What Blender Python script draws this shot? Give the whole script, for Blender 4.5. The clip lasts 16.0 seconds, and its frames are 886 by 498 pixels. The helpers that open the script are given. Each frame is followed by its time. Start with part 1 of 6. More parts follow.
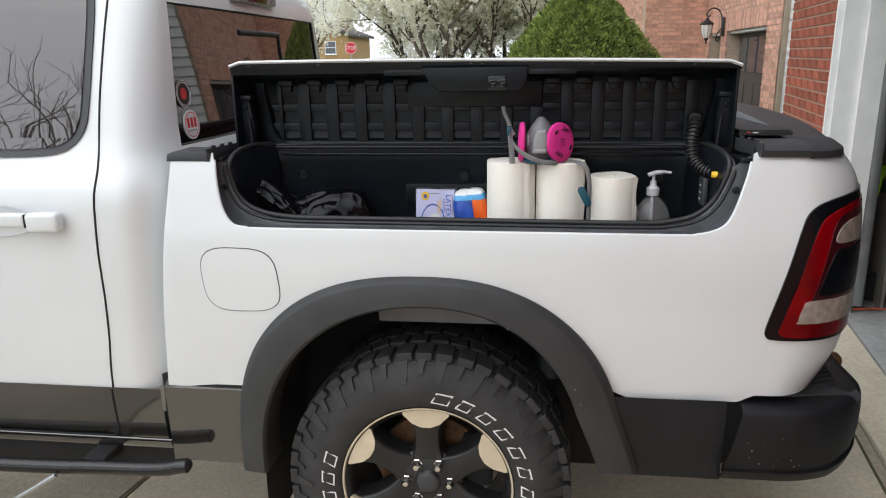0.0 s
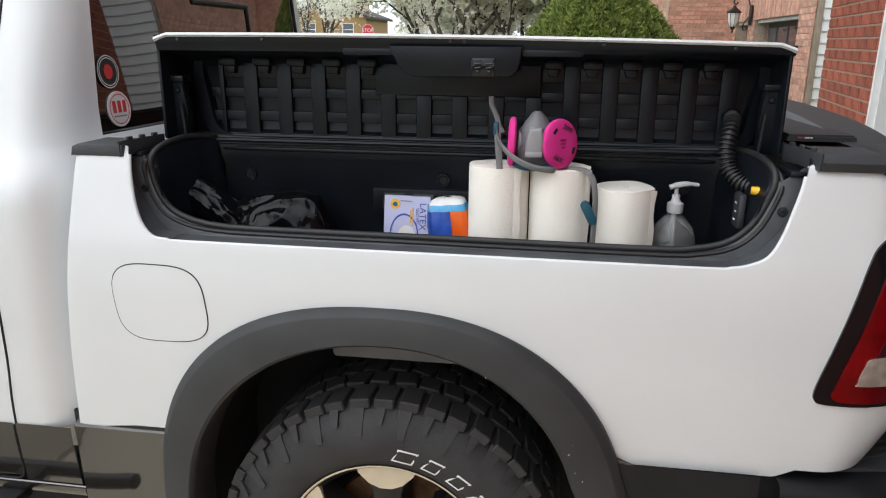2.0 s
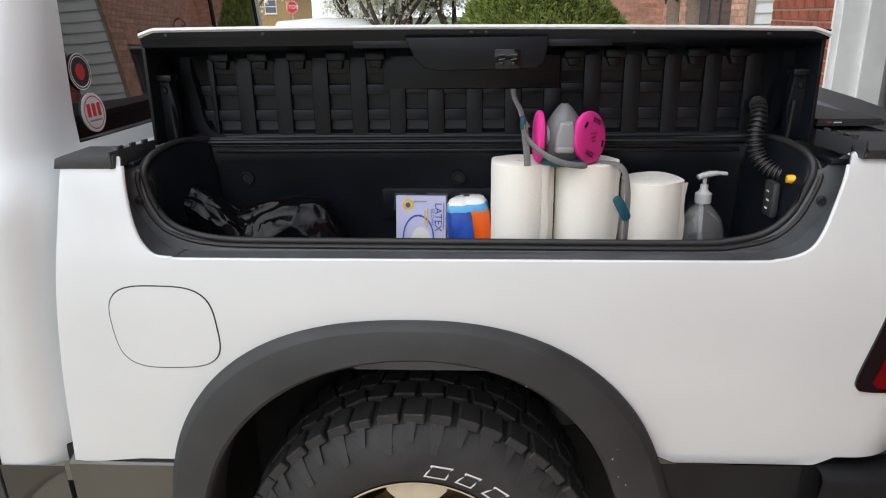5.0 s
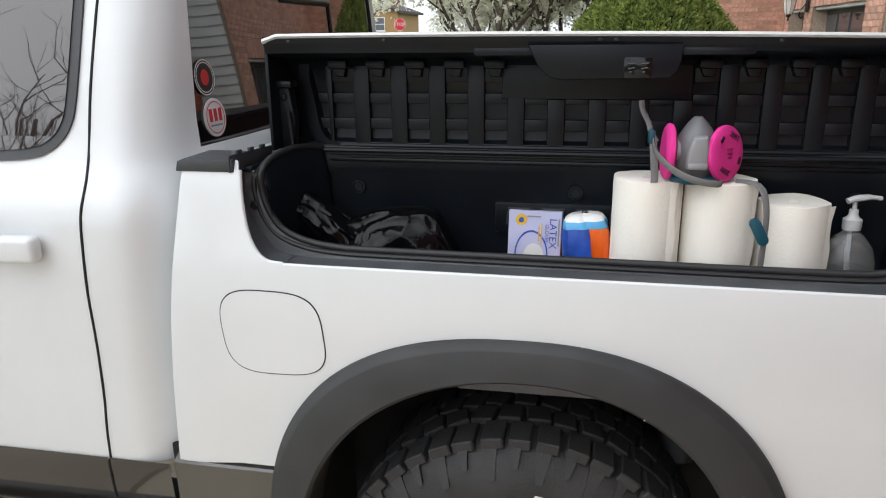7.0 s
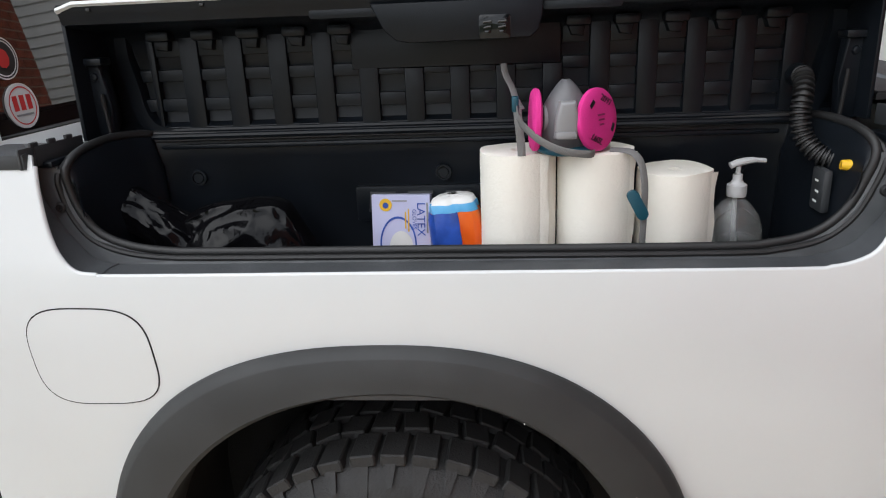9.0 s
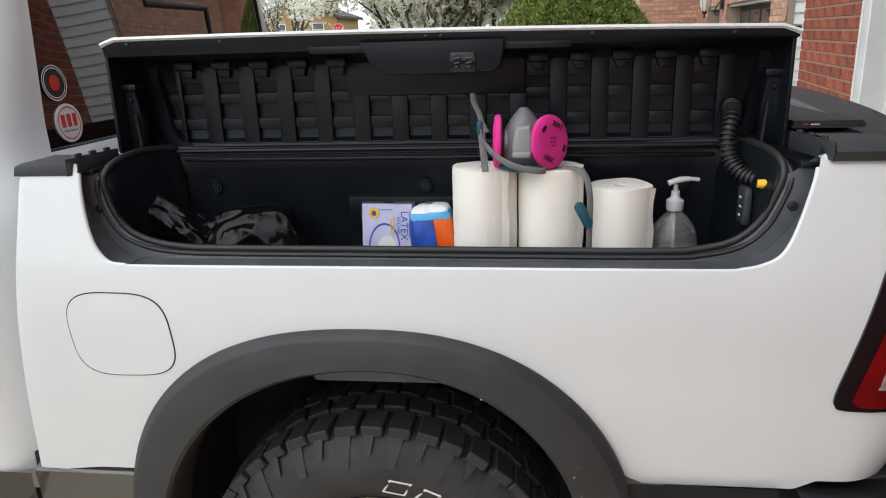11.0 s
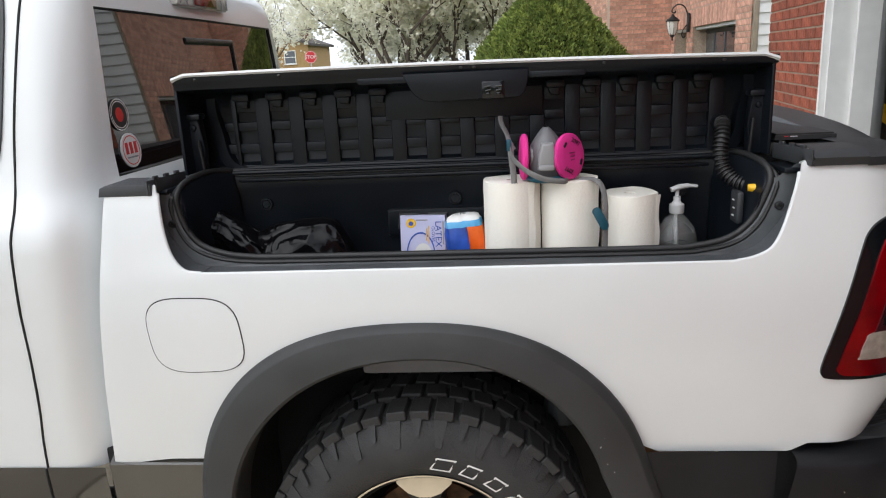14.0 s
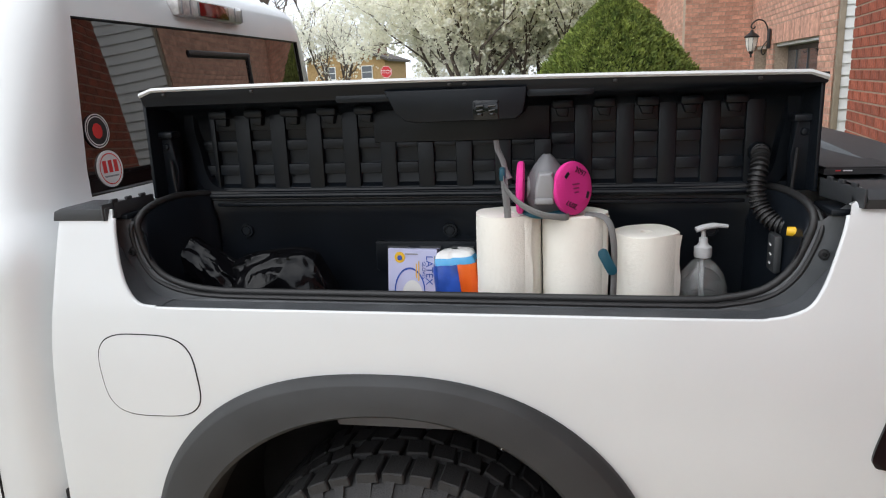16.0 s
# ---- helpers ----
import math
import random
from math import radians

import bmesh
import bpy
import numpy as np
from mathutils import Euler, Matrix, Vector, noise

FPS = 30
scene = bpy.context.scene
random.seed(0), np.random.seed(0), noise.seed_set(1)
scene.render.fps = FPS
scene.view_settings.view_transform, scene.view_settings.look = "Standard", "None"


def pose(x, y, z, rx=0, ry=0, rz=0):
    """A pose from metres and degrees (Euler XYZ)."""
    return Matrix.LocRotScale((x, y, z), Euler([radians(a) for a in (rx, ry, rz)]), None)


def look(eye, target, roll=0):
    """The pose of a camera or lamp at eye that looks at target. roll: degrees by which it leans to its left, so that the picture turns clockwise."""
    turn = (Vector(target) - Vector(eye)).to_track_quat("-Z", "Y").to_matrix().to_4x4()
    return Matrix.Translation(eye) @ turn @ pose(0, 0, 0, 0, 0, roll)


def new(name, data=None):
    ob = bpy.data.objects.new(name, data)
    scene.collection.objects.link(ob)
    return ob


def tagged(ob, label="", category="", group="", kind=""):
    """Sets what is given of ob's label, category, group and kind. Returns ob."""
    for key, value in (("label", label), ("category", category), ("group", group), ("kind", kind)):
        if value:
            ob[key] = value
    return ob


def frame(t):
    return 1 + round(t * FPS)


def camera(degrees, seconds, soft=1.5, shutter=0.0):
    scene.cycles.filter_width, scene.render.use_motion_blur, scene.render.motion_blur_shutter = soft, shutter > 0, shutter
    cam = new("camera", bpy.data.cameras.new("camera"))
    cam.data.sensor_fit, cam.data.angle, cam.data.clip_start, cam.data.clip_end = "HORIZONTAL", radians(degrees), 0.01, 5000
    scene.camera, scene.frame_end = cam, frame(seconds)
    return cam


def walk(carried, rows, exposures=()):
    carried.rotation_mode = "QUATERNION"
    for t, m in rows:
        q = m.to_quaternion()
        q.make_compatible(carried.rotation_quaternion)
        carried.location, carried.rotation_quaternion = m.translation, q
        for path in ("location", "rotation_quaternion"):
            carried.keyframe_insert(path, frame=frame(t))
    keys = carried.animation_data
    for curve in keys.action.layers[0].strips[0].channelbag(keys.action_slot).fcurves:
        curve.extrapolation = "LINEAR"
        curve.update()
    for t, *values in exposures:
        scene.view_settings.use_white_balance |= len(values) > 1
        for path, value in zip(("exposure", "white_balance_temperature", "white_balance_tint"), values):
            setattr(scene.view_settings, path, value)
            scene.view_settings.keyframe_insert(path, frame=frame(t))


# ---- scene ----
cam = camera(63.5, 16.0, soft=1.1)
PATH = [
    (0, (0.292, -1.77, 1.605), (0.044, 0.145, 1.085), -0.9),
    (0.5, (0.214, -1.676, 1.61), (0.074, 0.245, 1.073), -0.8),
    (1, (0.221, -1.567, 1.603), (0.109, 0.354, 1.057), -0.3),
    (1.5, (0.298, -1.452, 1.603), (0.115, 0.463, 1.057), 0.4),
    (2, (0.342, -1.366, 1.586), (0.057, 0.534, 1.028), 0.4),
    (2.5, (0.373, -1.321, 1.58), (0.03, 0.561, 0.999), -0.4),
    (3, (0.387, -1.326, 1.58), (0.038, 0.549, 0.979), -1.4),
    (3.5, (0.367, -1.328, 1.59), (0.069, 0.553, 0.98), -2.0),
    (4, (0.283, -1.305, 1.609), (0.06, 0.586, 0.997), -2.5),
    (4.2, (0.233, -1.282, 1.631), (0.055, 0.605, 0.991), -2.4),
    (6.3, (0.109, -1.292, 1.591), (0.028, 0.621, 1.013), -0.3),
    (6.5, (0.108, -1.289, 1.601), (-0.024, 0.618, 1.011), -0.5),
    (7, (0.094, -1.228, 1.597), (-0.272, 0.652, 1.022), -0.6),
    (7.5, (0.097, -1.13, 1.608), (-0.554, 0.681, 1.063), -1.7),
    (8, (0.155, -1.05, 1.594), (-0.432, 0.786, 1.061), -1.9),
    (8.5, (0.197, -1.003, 1.576), (-0.148, 0.882, 1.004), -2.2),
    (9, (0.197, -1.039, 1.559), (0.035, 0.853, 0.93), -2.4),
    (9.2, (0.168, -1.08, 1.559), (0.05, 0.807, 0.906), -2.4),
    (11.3, (0.329, -1.264, 1.589), (0.081, 0.641, 1.032), -2.0),
    (11.5, (0.33, -1.285, 1.594), (0.079, 0.621, 1.042), -2.3),
    (12, (0.285, -1.377, 1.606), (0.052, 0.533, 1.063), -3.2),
    (12.5, (0.235, -1.474, 1.606), (0.032, 0.443, 1.074), -3.3),
    (13, (0.21, -1.502, 1.612), (0.031, 0.421, 1.094), -2.9),
    (13.5, (0.194, -1.493, 1.602), (0.035, 0.433, 1.089), -2.7),
    (14, (0.2, -1.465, 1.602), (0.038, 0.462, 1.093), -2.8),
    (14.5, (0.254, -1.379, 1.605), (0.053, 0.548, 1.109), -2.8),
    (15, (0.338, -1.276, 1.595), (0.081, 0.649, 1.117), -2.5),
    (15.5, (0.37, -1.24, 1.586), (0.057, 0.679, 1.117), -2.3),
    (16, (0.362, -1.233, 1.595), (0.004, 0.68, 1.134), -2.3),
]
walk(cam, [(t, look(eye, target, roll)) for t, eye, target, roll in PATH])

# ---- world and light: bright overcast sky ----
world = bpy.data.worlds.new("world")
scene.world = world
world.use_nodes = True
wn = world.node_tree
wn.nodes.clear()
sky = wn.nodes.new("ShaderNodeTexSky")
sky.sky_type, sky.sun_disc = "NISHITA", False
sky.sun_elevation, sky.sun_rotation = radians(50), radians(219)
sky.air_density, sky.dust_density, sky.ozone_density = 1.0, 2.0, 1.0
hsv = wn.nodes.new("ShaderNodeHueSaturation")
hsv.inputs["Saturation"].default_value = 0.25
bg = wn.nodes.new("ShaderNodeBackground")
cloud = wn.nodes.new("ShaderNodeMix")
cloud.data_type = "RGBA"
cloud.inputs["Factor"].default_value = 0.7
cloud.inputs["B"].default_value = (9.8, 10.5, 11.6, 1)
bg.inputs["Strength"].default_value = 0.15
wo = wn.nodes.new("ShaderNodeOutputWorld")
wn.links.new(sky.outputs[0], hsv.inputs["Color"])
wn.links.new(hsv.outputs[0], cloud.inputs["A"])
wn.links.new(cloud.outputs["Result"], bg.inputs["Color"])
wn.links.new(bg.outputs[0], wo.inputs["Surface"])
sun = new("sun", bpy.data.lights.new("sun", "SUN"))
sun.data.energy, sun.data.angle, sun.data.color = 1.1, radians(75), (1.0, 0.995, 0.97)
sun.matrix_world = look((-4.5, -5.0, 9.0), (0, 0.6, 0.8))
scene.view_settings.exposure = 0.21


# ---- materials ----
def mat(name, color, rough=0.5, metal=0.0, var=0.08, scale=8.0, bump=0.0, bump_scale=60.0, coat=0.0,
        color2=None, stain=0.0, stain_scale=2.0, spec=0.5, rand=0.0, transmission=0.0, sheen=0.0):
    m = bpy.data.materials.new(name)
    m.use_nodes = True
    n, l = m.node_tree.nodes, m.node_tree.links
    b = n["Principled BSDF"]
    b.inputs["Roughness"].default_value = rough
    b.inputs["Metallic"].default_value = metal
    b.inputs["Specular IOR Level"].default_value = spec
    b.inputs["Coat Weight"].default_value = coat
    b.inputs["Coat Roughness"].default_value = 0.04
    b.inputs["Transmission Weight"].default_value = transmission
    b.inputs["Sheen Weight"].default_value = sheen
    tc = n.new("ShaderNodeTexCoord")
    src = tc.outputs["Object"]
    c2 = color2 or tuple(max(0.0, c * (1 - 2.2 * var)) for c in color)
    noise_a = n.new("ShaderNodeTexNoise")
    noise_a.inputs["Scale"].default_value = scale
    noise_a.inputs["Detail"].default_value = 5
    l.new(src, noise_a.inputs["Vector"])
    ramp = n.new("ShaderNodeValToRGB")
    ramp.color_ramp.elements[0].position, ramp.color_ramp.elements[1].position = 0.35, 0.65
    ramp.color_ramp.elements[0].color = (*c2, 1)
    ramp.color_ramp.elements[1].color = (*color, 1)
    l.new(noise_a.outputs["Fac"], ramp.inputs["Fac"])
    out = ramp.outputs["Color"]
    if stain:
        noise_b = n.new("ShaderNodeTexNoise")
        noise_b.inputs["Scale"].default_value = stain_scale
        noise_b.inputs["Detail"].default_value = 8
        l.new(src, noise_b.inputs["Vector"])
        r2 = n.new("ShaderNodeMapRange")
        r2.inputs["From Min"].default_value, r2.inputs["From Max"].default_value = 0.4, 0.7
        r2.inputs["To Min"].default_value, r2.inputs["To Max"].default_value = 1.0, 1.0 - stain
        l.new(noise_b.outputs["Fac"], r2.inputs["Value"])
        mul = n.new("ShaderNodeMix")
        mul.data_type, mul.blend_type = "RGBA", "MULTIPLY"
        mul.inputs["Factor"].default_value = 1.0
        l.new(out, mul.inputs["A"])
        l.new(r2.outputs["Result"], mul.inputs["B"])
        out = mul.outputs["Result"]
    if rand:
        info = n.new("ShaderNodeObjectInfo")
        r3 = n.new("ShaderNodeMapRange")
        r3.inputs["To Min"].default_value, r3.inputs["To Max"].default_value = 1.0 - rand, 1.0 + rand
        l.new(info.outputs["Random"], r3.inputs["Value"])
        mul = n.new("ShaderNodeMix")
        mul.data_type, mul.blend_type = "RGBA", "MULTIPLY"
        mul.inputs["Factor"].default_value = 1.0
        l.new(out, mul.inputs["A"])
        l.new(r3.outputs["Result"], mul.inputs["B"])
        out = mul.outputs["Result"]
    l.new(out, b.inputs["Base Color"])
    if bump:
        nb = n.new("ShaderNodeTexNoise")
        nb.inputs["Scale"].default_value = bump_scale
        nb.inputs["Detail"].default_value = 4
        l.new(src, nb.inputs["Vector"])
        bp = n.new("ShaderNodeBump")
        bp.inputs["Strength"].default_value = bump
        bp.inputs["Distance"].default_value = 0.01
        l.new(nb.outputs["Fac"], bp.inputs["Height"])
        l.new(bp.outputs["Normal"], b.inputs["Normal"])
    return m


def island_vary(m, amount):
    """Varies the colour of a material from loose piece to loose piece."""
    n, l = m.node_tree.nodes, m.node_tree.links
    b = n["Principled BSDF"]
    old = b.inputs["Base Color"].links[0].from_socket
    g = n.new("ShaderNodeNewGeometry")
    r = n.new("ShaderNodeMapRange")
    r.inputs["To Min"].default_value, r.inputs["To Max"].default_value = 1 - amount, 1 + amount
    l.new(g.outputs["Random Per Island"], r.inputs["Value"])
    mul = n.new("ShaderNodeMix")
    mul.data_type, mul.blend_type = "RGBA", "MULTIPLY"
    mul.inputs["Factor"].default_value = 1.0
    l.new(old, mul.inputs["A"])
    l.new(r.outputs["Result"], mul.inputs["B"])
    l.new(mul.outputs["Result"], b.inputs["Base Color"])
    return m


M_WHITE = mat("white_paint", (0.685, 0.705, 0.71), 0.30, var=0.008, scale=3, coat=0.6, stain=0.05, stain_scale=2.5)
M_PLAST = mat("black_textured_plastic", (0.038, 0.041, 0.045), 0.50, var=0.1, bump=0.12, bump_scale=900, stain=0.15, stain_scale=9)
M_LINER = mat("black_liner_plastic", (0.008, 0.0105, 0.0145), 0.30, var=0.12, bump=0.1, bump_scale=700, stain=0.2, stain_scale=6, spec=0.24)
M_FLARE = mat("flare_plastic", (0.033, 0.034, 0.035), 0.55, var=0.1, bump=0.2, bump_scale=1100, stain=0.2, stain_scale=7)
M_GLOSSB = mat("gloss_black_paint", (0.022, 0.020, 0.018), 0.10, var=0.1, spec=0.9, coat=1.0, stain=0.3, stain_scale=4)
M_RUBBER = mat("tyre_rubber", (0.032, 0.032, 0.033), 0.66, var=0.15, bump=0.25, bump_scale=220, stain=0.3, stain_scale=12)
M_FLANGE = mat("flange_plastic", (0.088, 0.094, 0.101), 0.5, var=0.1, bump=0.15, bump_scale=900, stain=0.3, stain_scale=14)
M_BUMP = mat("bumper_plastic", (0.012, 0.0128, 0.015), 0.42, spec=0.3, var=0.12, bump=0.15, bump_scale=900, stain=0.3, stain_scale=10)
M_STEP = mat("gloss_black_tube", (0.006, 0.006, 0.007), 0.16, var=0.1, stain=0.3, stain_scale=10)
M_SEAL = mat("seal_rubber", (0.018, 0.018, 0.019), 0.5, var=0.1)
M_DARK = mat("underbody_dark", (0.010, 0.010, 0.011), 0.8, var=0.2, bump=0.2, bump_scale=60)
M_WELL = mat("wheel_well_fibre", (0.016, 0.016, 0.017), 0.9, var=0.2, bump=0.4, bump_scale=300)
M_RUST = mat("rusty_steel", (0.16, 0.08, 0.035), 0.7, metal=0.4, var=0.25, scale=30, bump=0.3)
M_CHROME = mat("chrome", (0.60, 0.57, 0.53), 0.25, metal=1.0, var=0.03)
M_RIMBLK = mat("satin_black_alloy", (0.012, 0.012, 0.013), 0.38, var=0.1, stain=0.2, stain_scale=14)
M_RIMTAN = mat("machined_alloy", (0.68, 0.60, 0.46), 0.32, metal=0.45, var=0.03, stain=0.12, stain_scale=18)
M_LETTER = mat("white_lettering", (0.75, 0.75, 0.74), 0.6, var=0.06)
M_GLASS = mat("privacy_glass", (0.012, 0.006, 0.006), 0.012, var=0.1, spec=0.8, coat=0.45)
M_LENSRED = mat("red_lens", (0.22, 0.001, 0.004), 0.07, var=0.25, scale=9, coat=0.3, spec=0.35)
M_LENSDRK = mat("smoked_lens", (0.055, 0.004, 0.007), 0.08, var=0.15, coat=1.0)
M_LENSBLK = mat("black_lens", (0.005, 0.006, 0.008), 0.10, var=0.1, spec=0.4)
M_LENSCLR = mat("clear_lens", (0.40, 0.33, 0.28), 0.2, var=0.15, scale=40, bump=0.5, bump_scale=500, coat=1.0)
M_LAMPCLR = mat("clear_lamp_plastic", (0.62, 0.60, 0.58), 0.15, var=0.12, scale=60, coat=1.0)
M_COVER = mat("tonneau_vinyl", (0.022, 0.022, 0.024), 0.6, var=0.1, bump=0.25, bump_scale=1200)
M_PAPER = mat("paper_towel", (0.88, 0.85, 0.77), 0.95, var=0.02, bump=0.16, bump_scale=150, sheen=0.2)
M_BAG = mat("black_bin_bag", (0.004, 0.004, 0.005), 0.14, var=0.1, bump=0.25, bump_scale=30, spec=0.2)
M_PINK = mat("pink_filter", (0.80, 0.03, 0.30), 0.75, var=0.05, bump=0.3, bump_scale=400)
M_GREY = mat("grey_rubber", (0.17, 0.17, 0.18), 0.5, var=0.08, stain=0.1)
M_GREYL = mat("light_grey_plastic", (0.27, 0.27, 0.28), 0.4, var=0.06)
M_STRAP = mat("grey_strap", (0.22, 0.22, 0.22), 0.8, var=0.12, bump=0.4, bump_scale=500)
M_TEAL = mat("teal_plastic", (0.004, 0.075, 0.115), 0.4, var=0.1)
M_BOXLIL = mat("lilac_card", (0.56, 0.57, 0.80), 0.5, var=0.05)
M_BLUE = mat("blue_print", (0.03, 0.10, 0.50), 0.35, var=0.2, scale=30)
M_ORANGE = mat("orange_print", (0.90, 0.20, 0.02), 0.35, var=0.15, scale=12, color2=(0.85, 0.12, 0.01))
M_SKYBLUE = mat("sky_blue_print", (0.10, 0.42, 0.75), 0.35, var=0.1)
M_WHITEP = mat("white_plastic", (0.78, 0.78, 0.77), 0.4, var=0.02)
M_PUMP = mat("cloudy_pump_plastic", (0.52, 0.53, 0.54), 0.4, var=0.03)
M_YELLOW = mat("yellow_plastic", (0.85, 0.50, 0.02), 0.45, var=0.08)
M_CLEAR = mat("clear_plastic", (0.88, 0.90, 0.90), 0.10, var=0.01, transmission=0.92)
M_RED = mat("red_print", (0.62, 0.03, 0.03), 0.5, var=0.05)
M_BLACKP = mat("black_print", (0.012, 0.012, 0.013), 0.5, var=0.05)
M_CONC = mat("concrete", (0.45, 0.385, 0.29), 0.92, var=0.10, scale=45, bump=0.5, bump_scale=140, stain=0.35, stain_scale=1.2)
M_APRON = mat("pale_concrete", (0.70, 0.61, 0.46), 0.92, var=0.08, scale=50, bump=0.4, bump_scale=150, stain=0.25, stain_scale=1.4)
M_SLAB = mat("garage_slab", (0.42, 0.42, 0.40), 0.85, var=0.08, scale=30, bump=0.3, bump_scale=90, stain=0.3, stain_scale=1.5)
M_BRICK = mat("red_brick", (0.36, 0.088, 0.045), 0.9, var=0.18, scale=30, bump=0.6, bump_scale=130, rand=0.22, stain=0.2, stain_scale=9)
M_BRICKJ = island_vary(mat("red_brick_rest", (0.36, 0.088, 0.045), 0.9, var=0.18, scale=30, bump=0.5, bump_scale=130), 0.2)
M_PBRICK = mat("pink_brick", (0.70, 0.385, 0.28), 0.92, var=0.14, scale=16, bump=0.4, bump_scale=80, rand=0.2)
M_PBRICKJ = island_vary(mat("pink_brick_rest", (0.70, 0.385, 0.28), 0.92, var=0.14, scale=16, bump=0.4, bump_scale=80), 0.2)
M_MORTAR = mat("mortar", (0.36, 0.27, 0.20), 0.95, var=0.1, scale=40, bump=0.4, bump_scale=200)
M_PMORTAR = mat("pale_mortar", (0.54, 0.41, 0.31), 0.95, var=0.1, scale=40, bump=0.4, bump_scale=200)
M_TRIM = mat("white_trim_paint", (0.82, 0.82, 0.80), 0.45, var=0.03, stain=0.08, stain_scale=5)
M_SIDING = mat("white_siding", (0.74, 0.74, 0.72), 0.5, var=0.03, stain=0.08, stain_scale=3)
M_ROOFS = mat("roof_shingle", (0.10, 0.085, 0.075), 0.95, var=0.2, scale=30, bump=0.5, bump_scale=40)
M_WIN = mat("window_glass", (0.06, 0.07, 0.08), 0.05, var=0.05, spec=0.8)
M_GDOOR = mat("brown_garage_door", (0.085, 0.065, 0.055), 0.6, var=0.1)
M_IRON = mat("black_iron", (0.02, 0.02, 0.022), 0.5, var=0.1)
M_FROST = mat("frosted_glass", (0.80, 0.77, 0.70), 0.5, var=0.05)
M_BARK = mat("bark", (0.13, 0.10, 0.08), 0.95, var=0.25, scale=12, bump=0.7, bump_scale=40)
M_BLOSSOM = island_vary(mat("blossom", (0.94, 0.92, 0.83), 0.8, var=0.12, scale=5, color2=(0.90, 0.88, 0.76)), 0.08)
M_CEDAR = island_vary(mat("cedar_leaf", (0.27, 0.32, 0.075), 0.75, var=0.25, scale=9, color2=(0.12, 0.17, 0.035)), 0.5)


def translucent(m, amount):
    """Lets part of the light through thin leaves and petals."""
    n, l = m.node_tree.nodes, m.node_tree.links
    b, out = n["Principled BSDF"], n["Material Output"]
    tr = n.new("ShaderNodeBsdfTranslucent")
    l.new(b.inputs["Base Color"].links[0].from_socket, tr.inputs["Color"])
    mix = n.new("ShaderNodeMixShader")
    mix.inputs[0].default_value = amount
    l.new(b.outputs[0], mix.inputs[1])
    l.new(tr.outputs[0], mix.inputs[2])
    l.new(mix.outputs[0], out.inputs["Surface"])


translucent(M_BLOSSOM, 0.55)
translucent(M_CEDAR, 0.3)
# near-black green: shade deep inside the bush, put into the colour
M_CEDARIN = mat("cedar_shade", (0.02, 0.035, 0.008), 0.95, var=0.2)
M_BUFF = mat("buff_brick", (0.42, 0.27, 0.12), 0.95, var=0.12, scale=6, bump=0.3, bump_scale=30)
M_BIN = mat("green_bin_plastic", (0.020, 0.032, 0.034), 0.5, var=0.1, stain=0.2, stain_scale=5)
M_GARWALL = mat("garage_wall", (0.24, 0.22, 0.19), 0.9, var=0.1, stain=0.2)
M_YTOOL = mat("yellow_paint", (0.72, 0.44, 0.01), 0.4, var=0.1)
M_HOSEG = mat("lime_hose", (0.42, 0.75, 0.03), 0.5, var=0.08)
M_CORD = mat("orange_cord", (0.75, 0.13, 0.05), 0.5, var=0.08)
M_GALV = mat("galvanised_steel", (0.42, 0.43, 0.44), 0.4, metal=0.8, var=0.1)
M_SIGN = mat("stop_red", (0.60, 0.02, 0.03), 0.5, var=0.05)
M_GRASS = mat("lawn", (0.10, 0.13, 0.035), 0.95, var=0.25, scale=10, bump=0.6, bump_scale=60)
M_ASPH = mat("asphalt", (0.055, 0.055, 0.056), 0.95, var=0.15, scale=30, bump=0.5, bump_scale=90)


# ---- mesh helpers ----
def thing(name, loc, label, category, group="", kind=""):
    e = new(name)
    e.location = loc
    e.empty_display_size = 0.05
    tagged(e, label, category, group, kind)
    return e


def part(name, bm, material, parent=None, label="", smooth=True, kind=""):
    me = bpy.data.meshes.new(name)
    bmesh.ops.recalc_face_normals(bm, faces=bm.faces)
    bm.to_mesh(me)
    bm.free()
    if smooth:
        me.polygons.foreach_set("use_smooth", [True] * len(me.polygons))
        me.set_sharp_from_angle(angle=radians(38))
    me.materials.append(material)
    ob = new(name, me)
    if parent is not None:
        ob.parent = parent
        if parent.data is None:
            ob.matrix_parent_inverse = Matrix.Translation(parent.location).inverted()
    tagged(ob, label, kind=kind)
    return ob


def box(c, s, bevel=0.0, m=None, seg=2):
    bm = bmesh.new()
    bmesh.ops.create_cube(bm, size=1.0, matrix=Matrix.Translation(c) @ Matrix.Diagonal((*s, 1)))
    if bevel:
        bmesh.ops.bevel(bm, geom=bm.edges[:], offset=bevel, segments=seg, affect="EDGES", profile=0.5)
    if m is not None:
        bmesh.ops.transform(bm, matrix=m, verts=bm.verts)
    return bm


def join(*bms):
    out = bmesh.new()
    for b in bms:
        me = bpy.data.meshes.new("tmp")
        b.to_mesh(me)
        b.free()
        out.from_mesh(me)
        bpy.data.meshes.remove(me)
    return out


